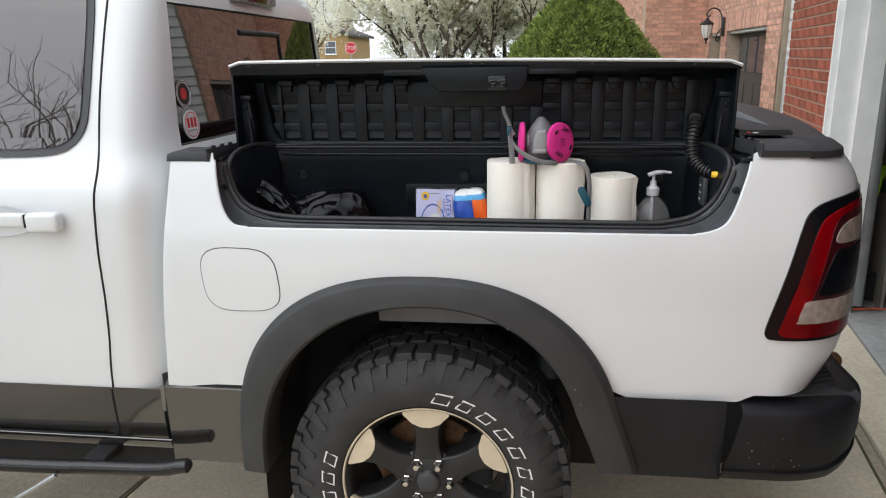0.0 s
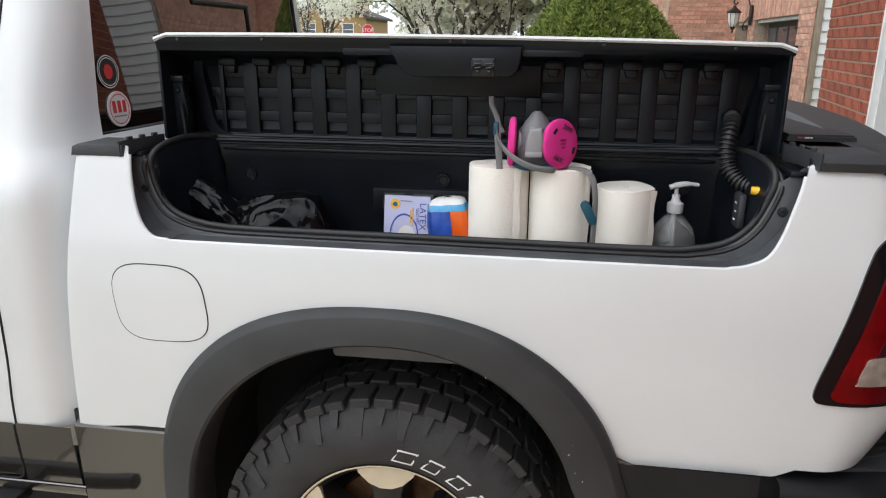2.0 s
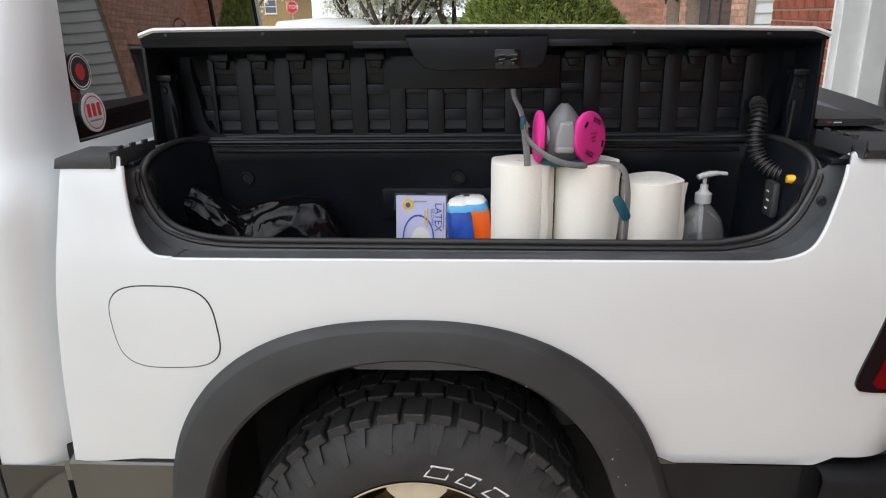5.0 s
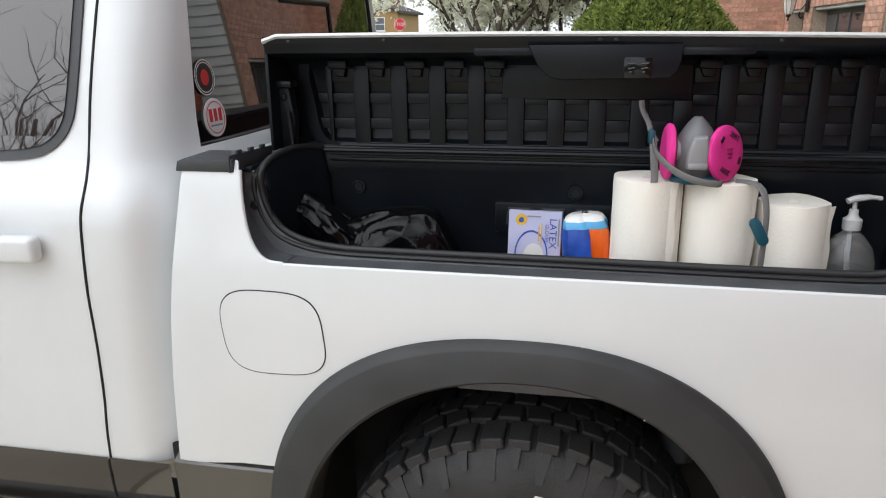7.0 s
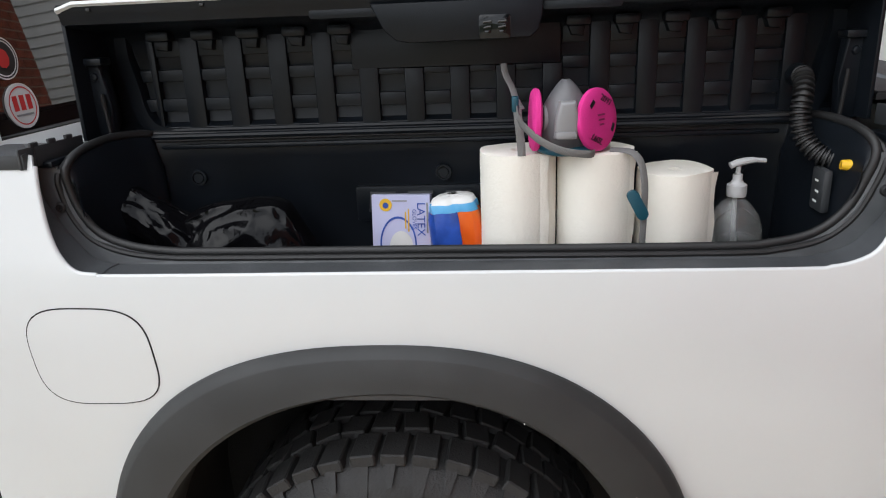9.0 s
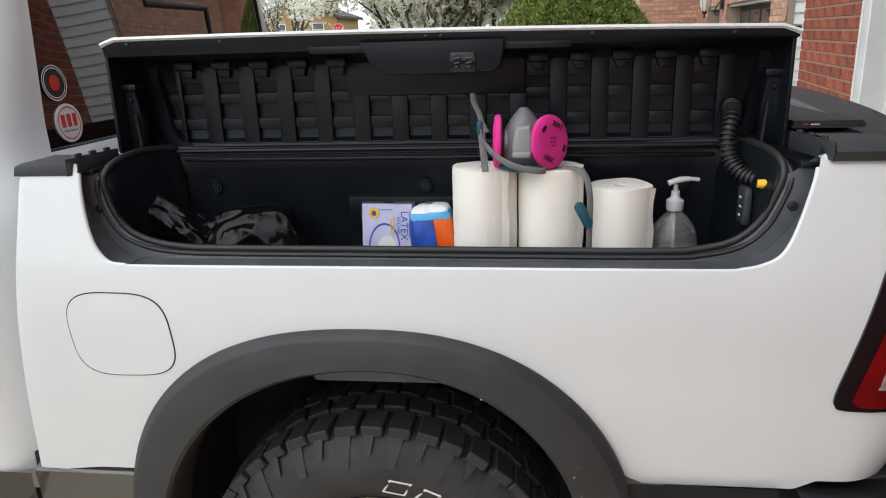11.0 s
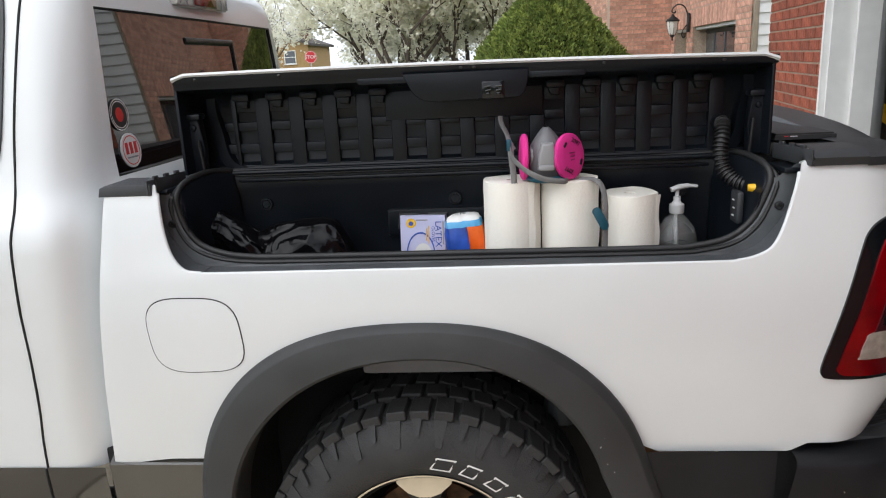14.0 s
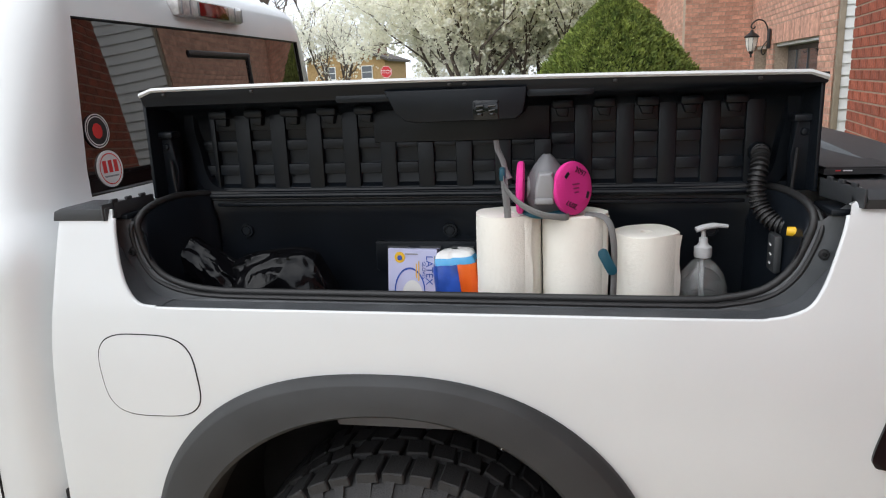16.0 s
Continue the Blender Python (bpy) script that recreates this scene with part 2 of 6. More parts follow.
def revolve(profile, m=None, n=48, arc=2 * math.pi):
    """Turns a profile of (radius, height) round the local z axis."""
    bm = bmesh.new()
    closed = abs(arc - 2 * math.pi) < 1e-6
    cols = []
    for i in range(n if closed else n + 1):
        a = arc * i / n
        cols.append([bm.verts.new((r * math.cos(a), r * math.sin(a), h)) for r, h in profile])
    for i in range(n):
        p, q = cols[i], cols[(i + 1) % len(cols)]
        for k in range(len(profile) - 1):
            try:
                bm.faces.new((p[k], q[k], q[k + 1], p[k + 1]))
            except ValueError:
                pass
    bmesh.ops.remove_doubles(bm, verts=bm.verts, dist=1e-5)
    if m is not None:
        bmesh.ops.transform(bm, matrix=m, verts=bm.verts)
    return bm


def smooth_path(pts, n=6, closed=False):
    pts = [Vector(p) for p in pts]
    out = []
    k = len(pts)
    for i in range(k if closed else k - 1):
        p0 = pts[(i - 1) % k] if closed or i else pts[0]
        p1, p2 = pts[i], pts[(i + 1) % k]
        p3 = pts[(i + 2) % k] if closed or i + 2 < k else pts[-1]
        for j in range(n):
            t = j / n
            out.append(0.5 * ((2 * p1) + (p2 - p0) * t + (2 * p0 - 5 * p1 + 4 * p2 - p3) * t * t + (3 * p1 - p0 - 3 * p2 + p3) * t ** 3))
    if not closed:
        out.append(pts[-1])
    return out


def tube(pts, r, n=8, closed=False, caps=True, flat=1.0, up=None):
    """A tube of radius r (a number or one a point) along points; flat squeezes it along its second axis."""
    bm = bmesh.new()
    pts = [Vector(p) for p in pts]
    k = len(pts)
    rings, ref = [], Vector(up) if up else None
    for i, p in enumerate(pts):
        a = pts[(i + 1) % k] if closed or i + 1 < k else pts[i]
        b = pts[(i - 1) % k] if closed or i else pts[i]
        d = (a - b).normalized()
        if ref is None:
            ref = d.orthogonal()
        u = (ref - d * ref.dot(d)).normalized()
        if up is None:
            ref = u
        v = d.cross(u)
        rr = r[i] if isinstance(r, (list, tuple)) else r
        rings.append([bm.verts.new(p + u * (rr * math.cos(2 * math.pi * j / n)) + v * (rr * flat * math.sin(2 * math.pi * j / n))) for j in range(n)])
    for i in range(k if closed else k - 1):
        p, q = rings[i], rings[(i + 1) % k]
        for j in range(n):
            bm.faces.new((p[j], p[(j + 1) % n], q[(j + 1) % n], q[j]))
    if caps and not closed:
        bm.faces.new(rings[0][::-1])
        bm.faces.new(rings[-1])
    return bm


def loft(rows, closed=False):
    """A sheet through rows of equally many points."""
    bm = bmesh.new()
    vs = [[bm.verts.new(p) for p in row] for row in rows]
    for a, b in zip(vs, vs[1:]):
        n = len(a)
        for j in range(n if closed else n - 1):
            try:
                bm.faces.new((a[j], a[(j + 1) % n], b[(j + 1) % n], b[j]))
            except ValueError:
                pass
    return bm


def prism(poly, y0, y1, bevel=0.0, m=None, seg=2):
    """A solid from an outline of (x, z) points, between y0 and y1."""
    bm = bmesh.new()
    a = [bm.verts.new((x, y0, z)) for x, z in poly]
    b = [bm.verts.new((x, y1, z)) for x, z in poly]
    bm.faces.new(a)
    bm.faces.new(b[::-1])
    n = len(poly)
    for i in range(n):
        bm.faces.new((a[i], b[i], b[(i + 1) % n], a[(i + 1) % n]))
    if bevel:
        edges = [e for e in bm.edges if abs(e.verts[0].co.y - y0) < 1e-6 and abs(e.verts[1].co.y - y0) < 1e-6]
        bmesh.ops.bevel(bm, geom=edges, offset=bevel, segments=seg, affect="EDGES", profile=0.5)
    if m is not None:
        bmesh.ops.transform(bm, matrix=m, verts=bm.verts)
    return bm


def rounded(x0, z0, x1, z1, r, n=6):
    out = []
    for cx, cz, a0 in ((x1 - r, z1 - r, 0), (x0 + r, z1 - r, 90), (x0 + r, z0 + r, 180), (x1 - r, z0 + r, 270)):
        for i in range(n + 1):
            a = radians(a0 + 90 * i / n)
            out.append((cx + r * math.cos(a), cz + r * math.sin(a)))
    return out


def lerp(table, v):
    """Linear look-up in ((v, value), ...)."""
    if v <= table[0][0]:
        return table[0][1]
    for (a, p), (b, q) in zip(table, table[1:]):
        if v <= b:
            return p + (q - p) * (v - a) / (b - a)
    return table[-1][1]


def easy(table, v):
    """As lerp, with rounded corners."""
    w = 0.02
    return sum(lerp(table, v + w * k) for k in (-1.5, -0.75, 0, 0.75, 1.5)) / 5


def text(name, body, size, m, material, parent, label="", depth=0.0004, spacing=1.0):
    cu = bpy.data.curves.new("tmp_text", "FONT")
    cu.body, cu.size, cu.extrude, cu.align_x, cu.align_y, cu.space_character = body, size, depth, "CENTER", "CENTER", spacing
    tmp = bpy.data.objects.new("tmp_text", cu)
    scene.collection.objects.link(tmp)
    me = bpy.data.meshes.new_from_object(tmp.evaluated_get(bpy.context.evaluated_depsgraph_get()))
    bpy.data.objects.remove(tmp)
    bm = bmesh.new()
    bm.from_mesh(me)
    bpy.data.meshes.remove(me)
    bmesh.ops.transform(bm, matrix=m, verts=bm.verts)
    return part(name, bm, material, parent, label, smooth=False)


FRONT = Matrix(((1, 0, 0, 0), (0, 0, -1, 0), (0, 1, 0, 0), (0, 0, 0, 1)))  # local x, y, z to world x, z, -y

# ---- ground ----
def ground():
    bm = bmesh.new()
    bmesh.ops.create_grid(bm, x_segments=2, y_segments=2, size=600, matrix=Matrix.Translation((0, 0, -0.02)))
    tagged(part("ground", bm, M_GRASS, None, "pale spring lawn and verge behind the driveways"), category="ground", kind="structure")


ground()


def slab(name, poly, z0, z1, material, label):
    """A flat slab from an outline of (x, y) points."""
    bm = bmesh.new()
    a = [bm.verts.new((x, y, z1)) for x, y in poly]
    b = [bm.verts.new((x, y, z0)) for x, y in poly]
    bm.faces.new(a)
    n = len(poly)
    for i in range(n):
        bm.faces.new((a[i], b[i], b[(i + 1) % n], a[(i + 1) % n]))
    top = [e for e in bm.edges if e.verts[0].co.z == z1 and e.verts[1].co.z == z1]
    bmesh.ops.bevel(bm, geom=top, offset=0.008, segments=2, affect="EDGES")
    return tagged(part(name, bm, material, None, label), category="paving", kind="structure")


SK = 0.145  # slope of the house line: x gained per metre of y


def hx(x0, y):
    """x of a line that runs along the garage front and passes x0 at y = 2."""
    return x0 + SK * (y - 2.0)


# concrete driveway in bays, an apron and the slab of the garage
for xa, xb in ((-9.0, -6.1), (-6.088, -3.0), (-2.988, -1.02), (-1.008, 1.80)):
    for ya, yb in ((-7.0, -2.6), (-2.588, 1.4), (1.412, 5.5)):
        slab("driveway", [(hx(xa, ya), ya), (hx(xb, ya), ya), (hx(xb, yb), yb), (hx(xa, yb), yb)], -0.1, 0.0, M_APRON if xb > 0 else M_CONC, "weathered concrete driveway bay with exposed grit")
slab("driveway", [(hx(1.86, -7), -7), (hx(2.10, -7), -7), (hx(2.10, 5.5), 5.5), (hx(1.86, 5.5), 5.5)], -0.1, 0.012, M_APRON, "pale concrete apron strip along the garage")
slab("driveway", [(hx(1.812, -7), -7), (hx(1.85, -7), -7), (hx(1.85, 5.5), 5.5), (hx(1.812, 5.5), 5.5)], -0.1, -0.006, M_CONC, "narrow worn strip between driveway and apron")
slab("garage_floor", [(hx(2.11, -4), -4), (hx(7.5, -4), -4), (hx(7.5, 4), 4), (hx(2.11, 4), 4)], -0.1, 0.02, M_SLAB, "grey stained concrete garage floor")
slab("road", [(-300, 24), (300, 24), (300, 32), (-300, 32)], -0.1, -0.012, M_ASPH, "asphalt street beyond the gardens")


# ---- truck: shapes shared by its panels ----
SIDE = ((0.60, 0.060), (0.70, 0.046), (0.90, 0.022), (1.05, 0.016), (1.14, 0.022), (1.24, 0.040), (1.345, 0.060), (1.37, 0.075), (1.40, 0.10))


def side_y(z):
    return easy(SIDE, z)


def corner(s, z):
    """Point of the bed's outer skin: s runs along the side, then round the rear corner."""
    y = side_y(z)
    k = max(0.0, (0.86 - z) / 0.15)
    k2 = max(0.0, (z - 1.27) / 0.09)
    a, b, s0 = 0.195 - 0.045 * k ** 1.4 - 0.05 * k2 ** 1.6, 0.20, 0.94 - 0.025 * k
    if s <= s0:
        return Vector((s, y, z))
    th = min((s - s0) / 0.30, 1.0) * math.pi / 2
    p = Vector((s0 + a * math.sin(th), y + b * (1 - math.cos(th)), z))
    if s > s0 + 0.30:
        p.y += s - s0 - 0.30
    return p


def arch(x, half, top, base, n):
    u = min(abs(x) / half, 1.0)
    return base + (top - base) * (1 - u ** n) ** (1 / n)


OPEN = ((-0.573, 1.375), (-0.566, 1.345), (-0.561, 1.295), (-0.553, 1.245), (-0.538, 1.202), (-0.512, 1.173), (-0.475, 1.167), (-0.42, 1.164),
        (0.1, 1.163), (0.63, 1.162), (0.70, 1.165), (0.738, 1.173), (0.769, 1.190), (0.790, 1.226), (0.807, 1.276), (0.821, 1.325), (0.832, 1.375))

OPEN = tuple((p.x, p.z) for p in smooth_path([(x, 0, z) for x, z in OPEN], 3))

truck = thing("pickup_truck", (0.0, 1.04, 0.0), "white crew-cab pickup truck with an open side storage box", "pickup truck")


def lip_y(z):
    """Depth at which the painted edge of the box opening ends."""
    return side_y(z) + 0.008


def bed_side():
    xs = [-0.715, -0.71, -0.70, -0.68, -0.64, -0.61, -0.59, -0.58]
    xs += [p[0] for p in OPEN] + [-0.35 + 0.05 * i for i in range(20)]
    xs += [0.836, 0.845, 0.86, 0.88] + [0.90 + 0.02 * i for i in range(26)]
    xs += [p[0] + (q[0] - p[0]) * f for p, q in zip(OPEN, OPEN[1:]) if q[0] - p[0] < 0.08 for f in (0.25, 0.5, 0.75)]
    xs = sorted(set(round(x, 4) for x in xs))
    rows_up = 26
    bm = bmesh.new()
    cols = []
    for s in xs:
        top = 1.362
        if OPEN[0][0] < s < OPEN[-1][0]:
            top = min(top, lerp(OPEN, s))
        if s < -0.70:
            top = 1.352
        low = 0.705
        if s < -0.5:
            low = 0.672 + 0.018 * max(0, min(1, (s + 0.715) / 0.10))
        if abs(s) < 0.55:
            low = max(low, arch(s, 0.535, 1.015, 0.5, 2.35))
        if s > 0.84:
            low += 0.022 * min(1, (s - 0.84) / 0.04)
        col = []
        for k in range(rows_up + 1):
            z = low + (top - low) * (1 - (1 - k / rows_up) ** 1.6)
            p = corner(s, z)
            if s < -0.60:
                p.x += min(1.0, (-0.60 - s) / 0.115) * (0.028 - 0.12 * (1.344 - z))
            if s < -0.70:
                p.y += 0.10 * (-0.70 - s)
            col.append(bm.verts.new(p))
        edge = col[-1].co
        w = 0.1 if OPEN[0][0] < s < OPEN[-1][0] else 1.0
        inner = [bm.verts.new((edge.x, edge.y + 0.006 * w, edge.z + 0.003 * w)), bm.verts.new((edge.x, edge.y + 0.03 * w, edge.z - 0.002)), bm.verts.new((edge.x, edge.y + 0.05 * w, edge.z - 0.006))]
        e0 = col[0].co
        under = [bm.verts.new((e0.x, e0.y + 0.05, e0.z + 0.012)), bm.verts.new((e0.x, e0.y + 0.010, e0.z - 0.004))]
        cols.append(under + col + inner)
    for a, b in zip(cols, cols[1:]):
        for k in range(len(a) - 1):
            bm.faces.new((a[k], b[k], b[k + 1], a[k + 1]))
    # return of the front edge into the gap behind the cab
    front = cols[0]
    back = [bm.verts.new((v.co.x + 0.01, v.co.y + 0.10, v.co.z)) for v in front]
    for k in range(len(front) - 1):
        bm.faces.new((front[k], front[k + 1], back[k + 1], back[k]))
    return part("bed_side", bm, M_WHITE, truck, "glossy white painted steel bed side")


bedside = bed_side()
part("opening_edge", tube([(x, side_y(z) + 0.0048, z - 0.0015) for x, z in OPEN if z < 1.350], 0.005, 10), M_WHITE, bedside, "rounded painted edge of the box opening")


def wheel_flare():
    prof = ((0.0, 0.040), (0.0, 0.006), (0.0015, 0.002), (0.0155, -0.013), (0.0185, -0.0148), (0.07, -0.020), (0.090, -0.022), (0.097, -0.016), (0.100, 0.000), (0.100, 0.10))
    rows = []
    steps = 72
    for i in range(steps + 1):
        a = math.pi * (0.002 + 1.028 * i / steps)
        c, s = math.cos(a), math.sin(a)

        def sup(half, h, n):
            k = (abs(c / half) ** n + abs(s / h) ** n) ** (-1 / n)
            return Vector((k * c, 0, 0.49 + k * s))
        if s < 0:
            wo, wi = (0.555, 0.473) if c < 0 else (0.540, 0.430)
            po, pi = Vector((wo * math.copysign(1, c), 0, 0.49 + 0.575 * s)), Vector((wi * math.copysign(1, c), 0, 0.49 + 0.575 * s))
        elif c < 0:
            po, pi = sup(0.555, 0.553, 2.5), sup(0.473, 0.472, 2.1)
        else:
            po, pi = sup(0.540, 0.553, 2.3), sup(0.430, 0.472, 2.2)
        if c > 0:  # the rear leg kicks out towards the ground
            po.x += 0.045 * (max(0.0, 0.68 - po.z) / 0.19) ** 1.3
            pi.x += 0.045 * (max(0.0, 0.66 - pi.z) / 0.17) ** 1.3
        rows.append([po.lerp(pi, w / 0.1) + Vector((0.008, side_y(po.lerp(pi, w / 0.1).z) * 0.35 + y, 0)) for w, y in prof])
    return part("wheel_flare", loft(rows), M_FLARE, truck, "satin dark grey plastic wheel-arch flare with stone chips")


flare = wheel_flare()
rng = random.Random(5)
chips = bmesh.new()
for _ in range(30):
    a = radians(rng.uniform(14, 80))
    r = rng.uniform(0.0, 0.08)
    c, s = math.cos(a), math.sin(a)
    k = (abs(c / 0.540) ** 2.3 + abs(s / 0.553) ** 2.3) ** (-1 / 2.3) - 0.014 - r
    p = Vector((0.008 + k * c, 0, 0.49 + k * s))
    d = rng.choice((0.0006, 0.0008, 0.001, 0.0016))
    bmesh.ops.create_cube(chips, size=1, matrix=Matrix.Translation((p.x, side_y(p.z) * 0.35 - 0.0105 - 0.13 * min(r, 0.07), p.z)) @ pose(0, 0, 0, 0, rng.uniform(0, 180), 0) @ Matrix.Diagonal((d, 0.003, d * rng.uniform(1, 3), 1)))
part("stone_chips", chips, M_LETTER, flare, "pale stone chips", kind="stuff")

# wheel well: liner, inner wall and the dark chassis behind
rows = []
for i in range(41):
    a = math.pi * (-0.02 + 1.04 * i / 40)
    c, s = math.cos(a), math.sin(a)
    rows.append([(0.008 + 0.50 * c, y, 0.49 + 0.485 * s) for y in (0.05, 0.2, 0.34, 0.46)])
rows += [[(-0.49, y, z) for y in (0.05, 0.2, 0.34, 0.46)] for z in (0.36, 0.20)]
part("wheel_well", loft(rows), M_WELL, truck, "matt black wheel-well liner")
part("inner_fender", prism([(-0.52, 0.25), (0.52, 0.25), (0.52, 0.98), (-0.52, 0.98)], 0.45, 0.47), M_WELL, truck)
part("frame_rail", box((-0.40, 0.62, 0.60), (2.8, 0.08, 0.16), 0.01), M_DARK, truck, "black ladder-frame rail")
part("rear_axle", tube([(0, 0.2, 0.40), (0, 1.9, 0.40)], 0.05, 12), M_DARK, truck)
part("axle_housing", revolve([(0.0, -0.14), (0.09, -0.13), (0.15, -0.05), (0.15, 0.05), (0.09, 0.13), (0, 0.14)], pose(0, 1.04, 0.40, 90)), M_DARK, truck)
part("liner_panel", prism(rounded(-0.145, 0.868, 0.215, 0.915, 0.006), 0.14, 0.16, 0.002), mat("grey_primer", (0.15, 0.15, 0.15), 0.7, var=0.1), truck, "bare grey edge of the inner wheel arch")
shock = part("shock_absorber", tube([(0.30, 0.36, 0.38), (0.40, 0.40, 0.95)], 0.035, 14), M_DARK, truck, "black shock absorber")
part("dust_sleeve", tube([(0.345, 0.365, 0.62), (0.41, 0.39, 0.97)], 0.046, 14), M_PLAST, shock)
part("spring_coil", tube([(0.14 + 0.07 * math.cos(t * 0.55), 0.42 + 0.07 * math.sin(t * 0.55), 0.45 + 0.0045 * t) for t in range(90)], 0.009, 6), M_DARK, truck)
bolt = part("liner_bolt", revolve([(0, 0.012), (0.008, 0.011), (0.010, 0.004), (0.016, 0.003), (0.016, -0.004)], Matrix.Translation((0.302, 0.375, 0.63)) @ FRONT, 12), M_GREY, truck, "dull steel liner bolt")
part("exhaust_pipe", tube(smooth_path([(0.40, 0.55, 0.52), (0.62, 0.50, 0.46), (0.84, 0.44, 0.42), (1.0, 0.42, 0.42)]), 0.035, 14), M_RUST, truck, "rusty exhaust pipe")


# ---- wheel ----
def build_wheel():
    W = Matrix.Translation((0.0, 0.05, 0.40)) @ FRONT  # local z faces outward
    prof = [(0.236, -0.020), (0.242, 0.004), (0.262, 0.022), (0.30, 0.032), (0.335, 0.030), (0.362, 0.020), (0.385, 0.004), (0.400, -0.022),
            (0.402, -0.06), (0.404, -0.12), (0.402, -0.20), (0.400, -0.235), (0.385, -0.262), (0.33, -0.285), (0.26, -0.275), (0.236, -0.24)]
    tyre = part("tyre", revolve(prof, W, 96), M_RUBBER, truck, "black all-terrain tyre with chunky dusty tread")
    cache = {}

    def piece(name, key, make, m):
        if key not in cache:
            bm = make()
            me = bpy.data.meshes.new(name)
            bmesh.ops.recalc_face_normals(bm, faces=bm.faces)
            bm.to_mesh(me)
            bm.free()
            me.materials.append(M_RUBBER)
            cache[key] = me
        ob = new(name, cache[key])
        ob.parent = tyre
        ob.matrix_basis = m

    def side_lug(wid, rad):
        poly = [(rad[0], -wid * 0.28), (rad[0], wid * 0.28), (rad[1], wid * 0.75), (rad[1], -wid * 0.75)]
        bm = bmesh.new()
        lo = [bm.verts.new((x, y, lerp(((0.335, 0.024), (0.362, 0.016), (0.385, 0.0), (0.404, -0.02)), x) - 0.004)) for x, y in poly]
        hi = [bm.verts.new((x, y * 0.9, lerp(((0.335, 0.0355), (0.350, 0.0345), (0.362, 0.0305), (0.385, 0.0165), (0.404, -0.001)), x))) for x, y in poly]
        f = bm.faces.new(hi)
        for j in range(4):
            bm.faces.new((lo[j], lo[(j + 1) % 4], hi[(j + 1) % 4], hi[j]))
        if wid > 0.025:
            bmesh.ops.inset_region(bm, faces=[f], thickness=0.0045, depth=-0.005)
        return bm
    n = 44
    rg = random.Random(3)
    for i in range(n):
        a0 = 2 * math.pi * i / n
        for row, (za, zb, tw) in enumerate(((0.006, -0.072, 0.047), (-0.077, -0.136, 0.050), (-0.141, -0.202, 0.050), (-0.207, -0.264, 0.047))):
            a = a0 + (math.pi / n if row % 2 else 0) + rg.uniform(-0.01, 0.01)
            tilt = pose(0, 0, 0, rg.uniform(-16, 16) if row in (1, 2) else rg.uniform(-5, 5), 0, 0)
            piece("tread_lug", (row,), lambda: box((0, 0, 0), (0.024, tw, abs(zb - za)), 0.003, seg=1),
                  W @ Matrix.Rotation(a, 4, "Z") @ Matrix.Translation(((0.405 if row in (1, 2) else 0.401) + rg.uniform(-0.0015, 0.0015), 0, (za + zb) / 2)) @ tilt)
        long = i % 2 == 0
        piece("side_lug", long, lambda: side_lug(0.027 if long else 0.019, (0.336, 0.404) if long else (0.362, 0.404)), W @ Matrix.Rotation(a0 + 0.02, 4, "Z"))
    wheel = part("wheel", join(revolve([(0.236, -0.03), (0.247, 0.0), (0.252, 0.010), (0.249, 0.016), (0.243, 0.012), (0.232, -0.004), (0.222, -0.02), (0.215, -0.10), (0.210, -0.2)], W, 96)), M_RIMBLK, truck, "six-spoke satin black alloy wheel with machined faces")
    part("rim_edge", revolve([(0.2475, 0.0125), (0.2505, 0.0165), (0.2465, 0.0165), (0.2440, 0.013)], W, 96), M_RIMTAN, wheel, "bright machined rim edge")
    # centre and spokes
    part("hub", revolve([(0.0, 0.000), (0.03, -0.001), (0.036, -0.004), (0.039, -0.010), (0.088, -0.016), (0.10, -0.024), (0.105, -0.05), (0.09, -0.08)], W, 48), M_RIMBLK, wheel)
    part("centre_cap", revolve([(0.0, 0.004), (0.022, 0.0035), (0.030, 0.001), (0.033, -0.003)], W, 32), M_PLAST, wheel, "black centre cap with a raised crest")
    part("brake_disc", revolve([(0.05, -0.10), (0.165, -0.10), (0.165, -0.125), (0.05, -0.125)], W, 48), M_RUST, wheel, "rusty brake disc")
    part("brake_caliper", box((0.14, 0.14, 0.44), (0.09, 0.07, 0.16), 0.015), M_DARK, wheel)
    for i in range(6):
        R = W @ Matrix.Rotation(radians(90 + 60 * i), 4, "Z")
        # broad spoke: narrow at the hub, widening to the rim, with slanted flanks
        pts = [(0.070, 0.046, -0.014), (0.115, 0.034, -0.009), (0.165, 0.034, -0.004), (0.200, 0.046, 0.002), (0.238, 0.076, 0.004)]
        rows = []
        for r, w, z in pts:
            rows.append([(r, -w - 0.012, z - 0.055), (r, -w - 0.003, z - 0.012), (r, -w, z - 0.003), (r, -w + 0.004, z), (r, w - 0.004, z), (r, w, z - 0.003), (r, w + 0.003, z - 0.012), (r, w + 0.012, z - 0.055)])
        sp = loft(rows)
        bmesh.ops.transform(sp, matrix=R, verts=sp.verts)
        spoke = part("spoke", sp, M_RIMBLK, wheel)
        # machined wedge at the spoke's end
        outline = [(0.196, -0.040), (0.185, -0.014), (0.185, 0.014), (0.196, 0.040), (0.222, 0.066), (0.240, 0.070), (0.2435, 0.035), (0.2445, 0.0), (0.2435, -0.035), (0.240, -0.070), (0.222, -0.066)]
        bm = bmesh.new()
        top = [bm.verts.new((x, y, 0.0075)) for x, y in outline]
        bot = [bm.verts.new((x, y, -0.006)) for x, y in outline]
        bm.faces.new(top)
        for j in range(len(top)):
            bm.faces.new((bot[j], bot[(j + 1) % len(top)], top[(j + 1) % len(top)], top[j]))
        bmesh.ops.transform(bm, matrix=R, verts=bm.verts)
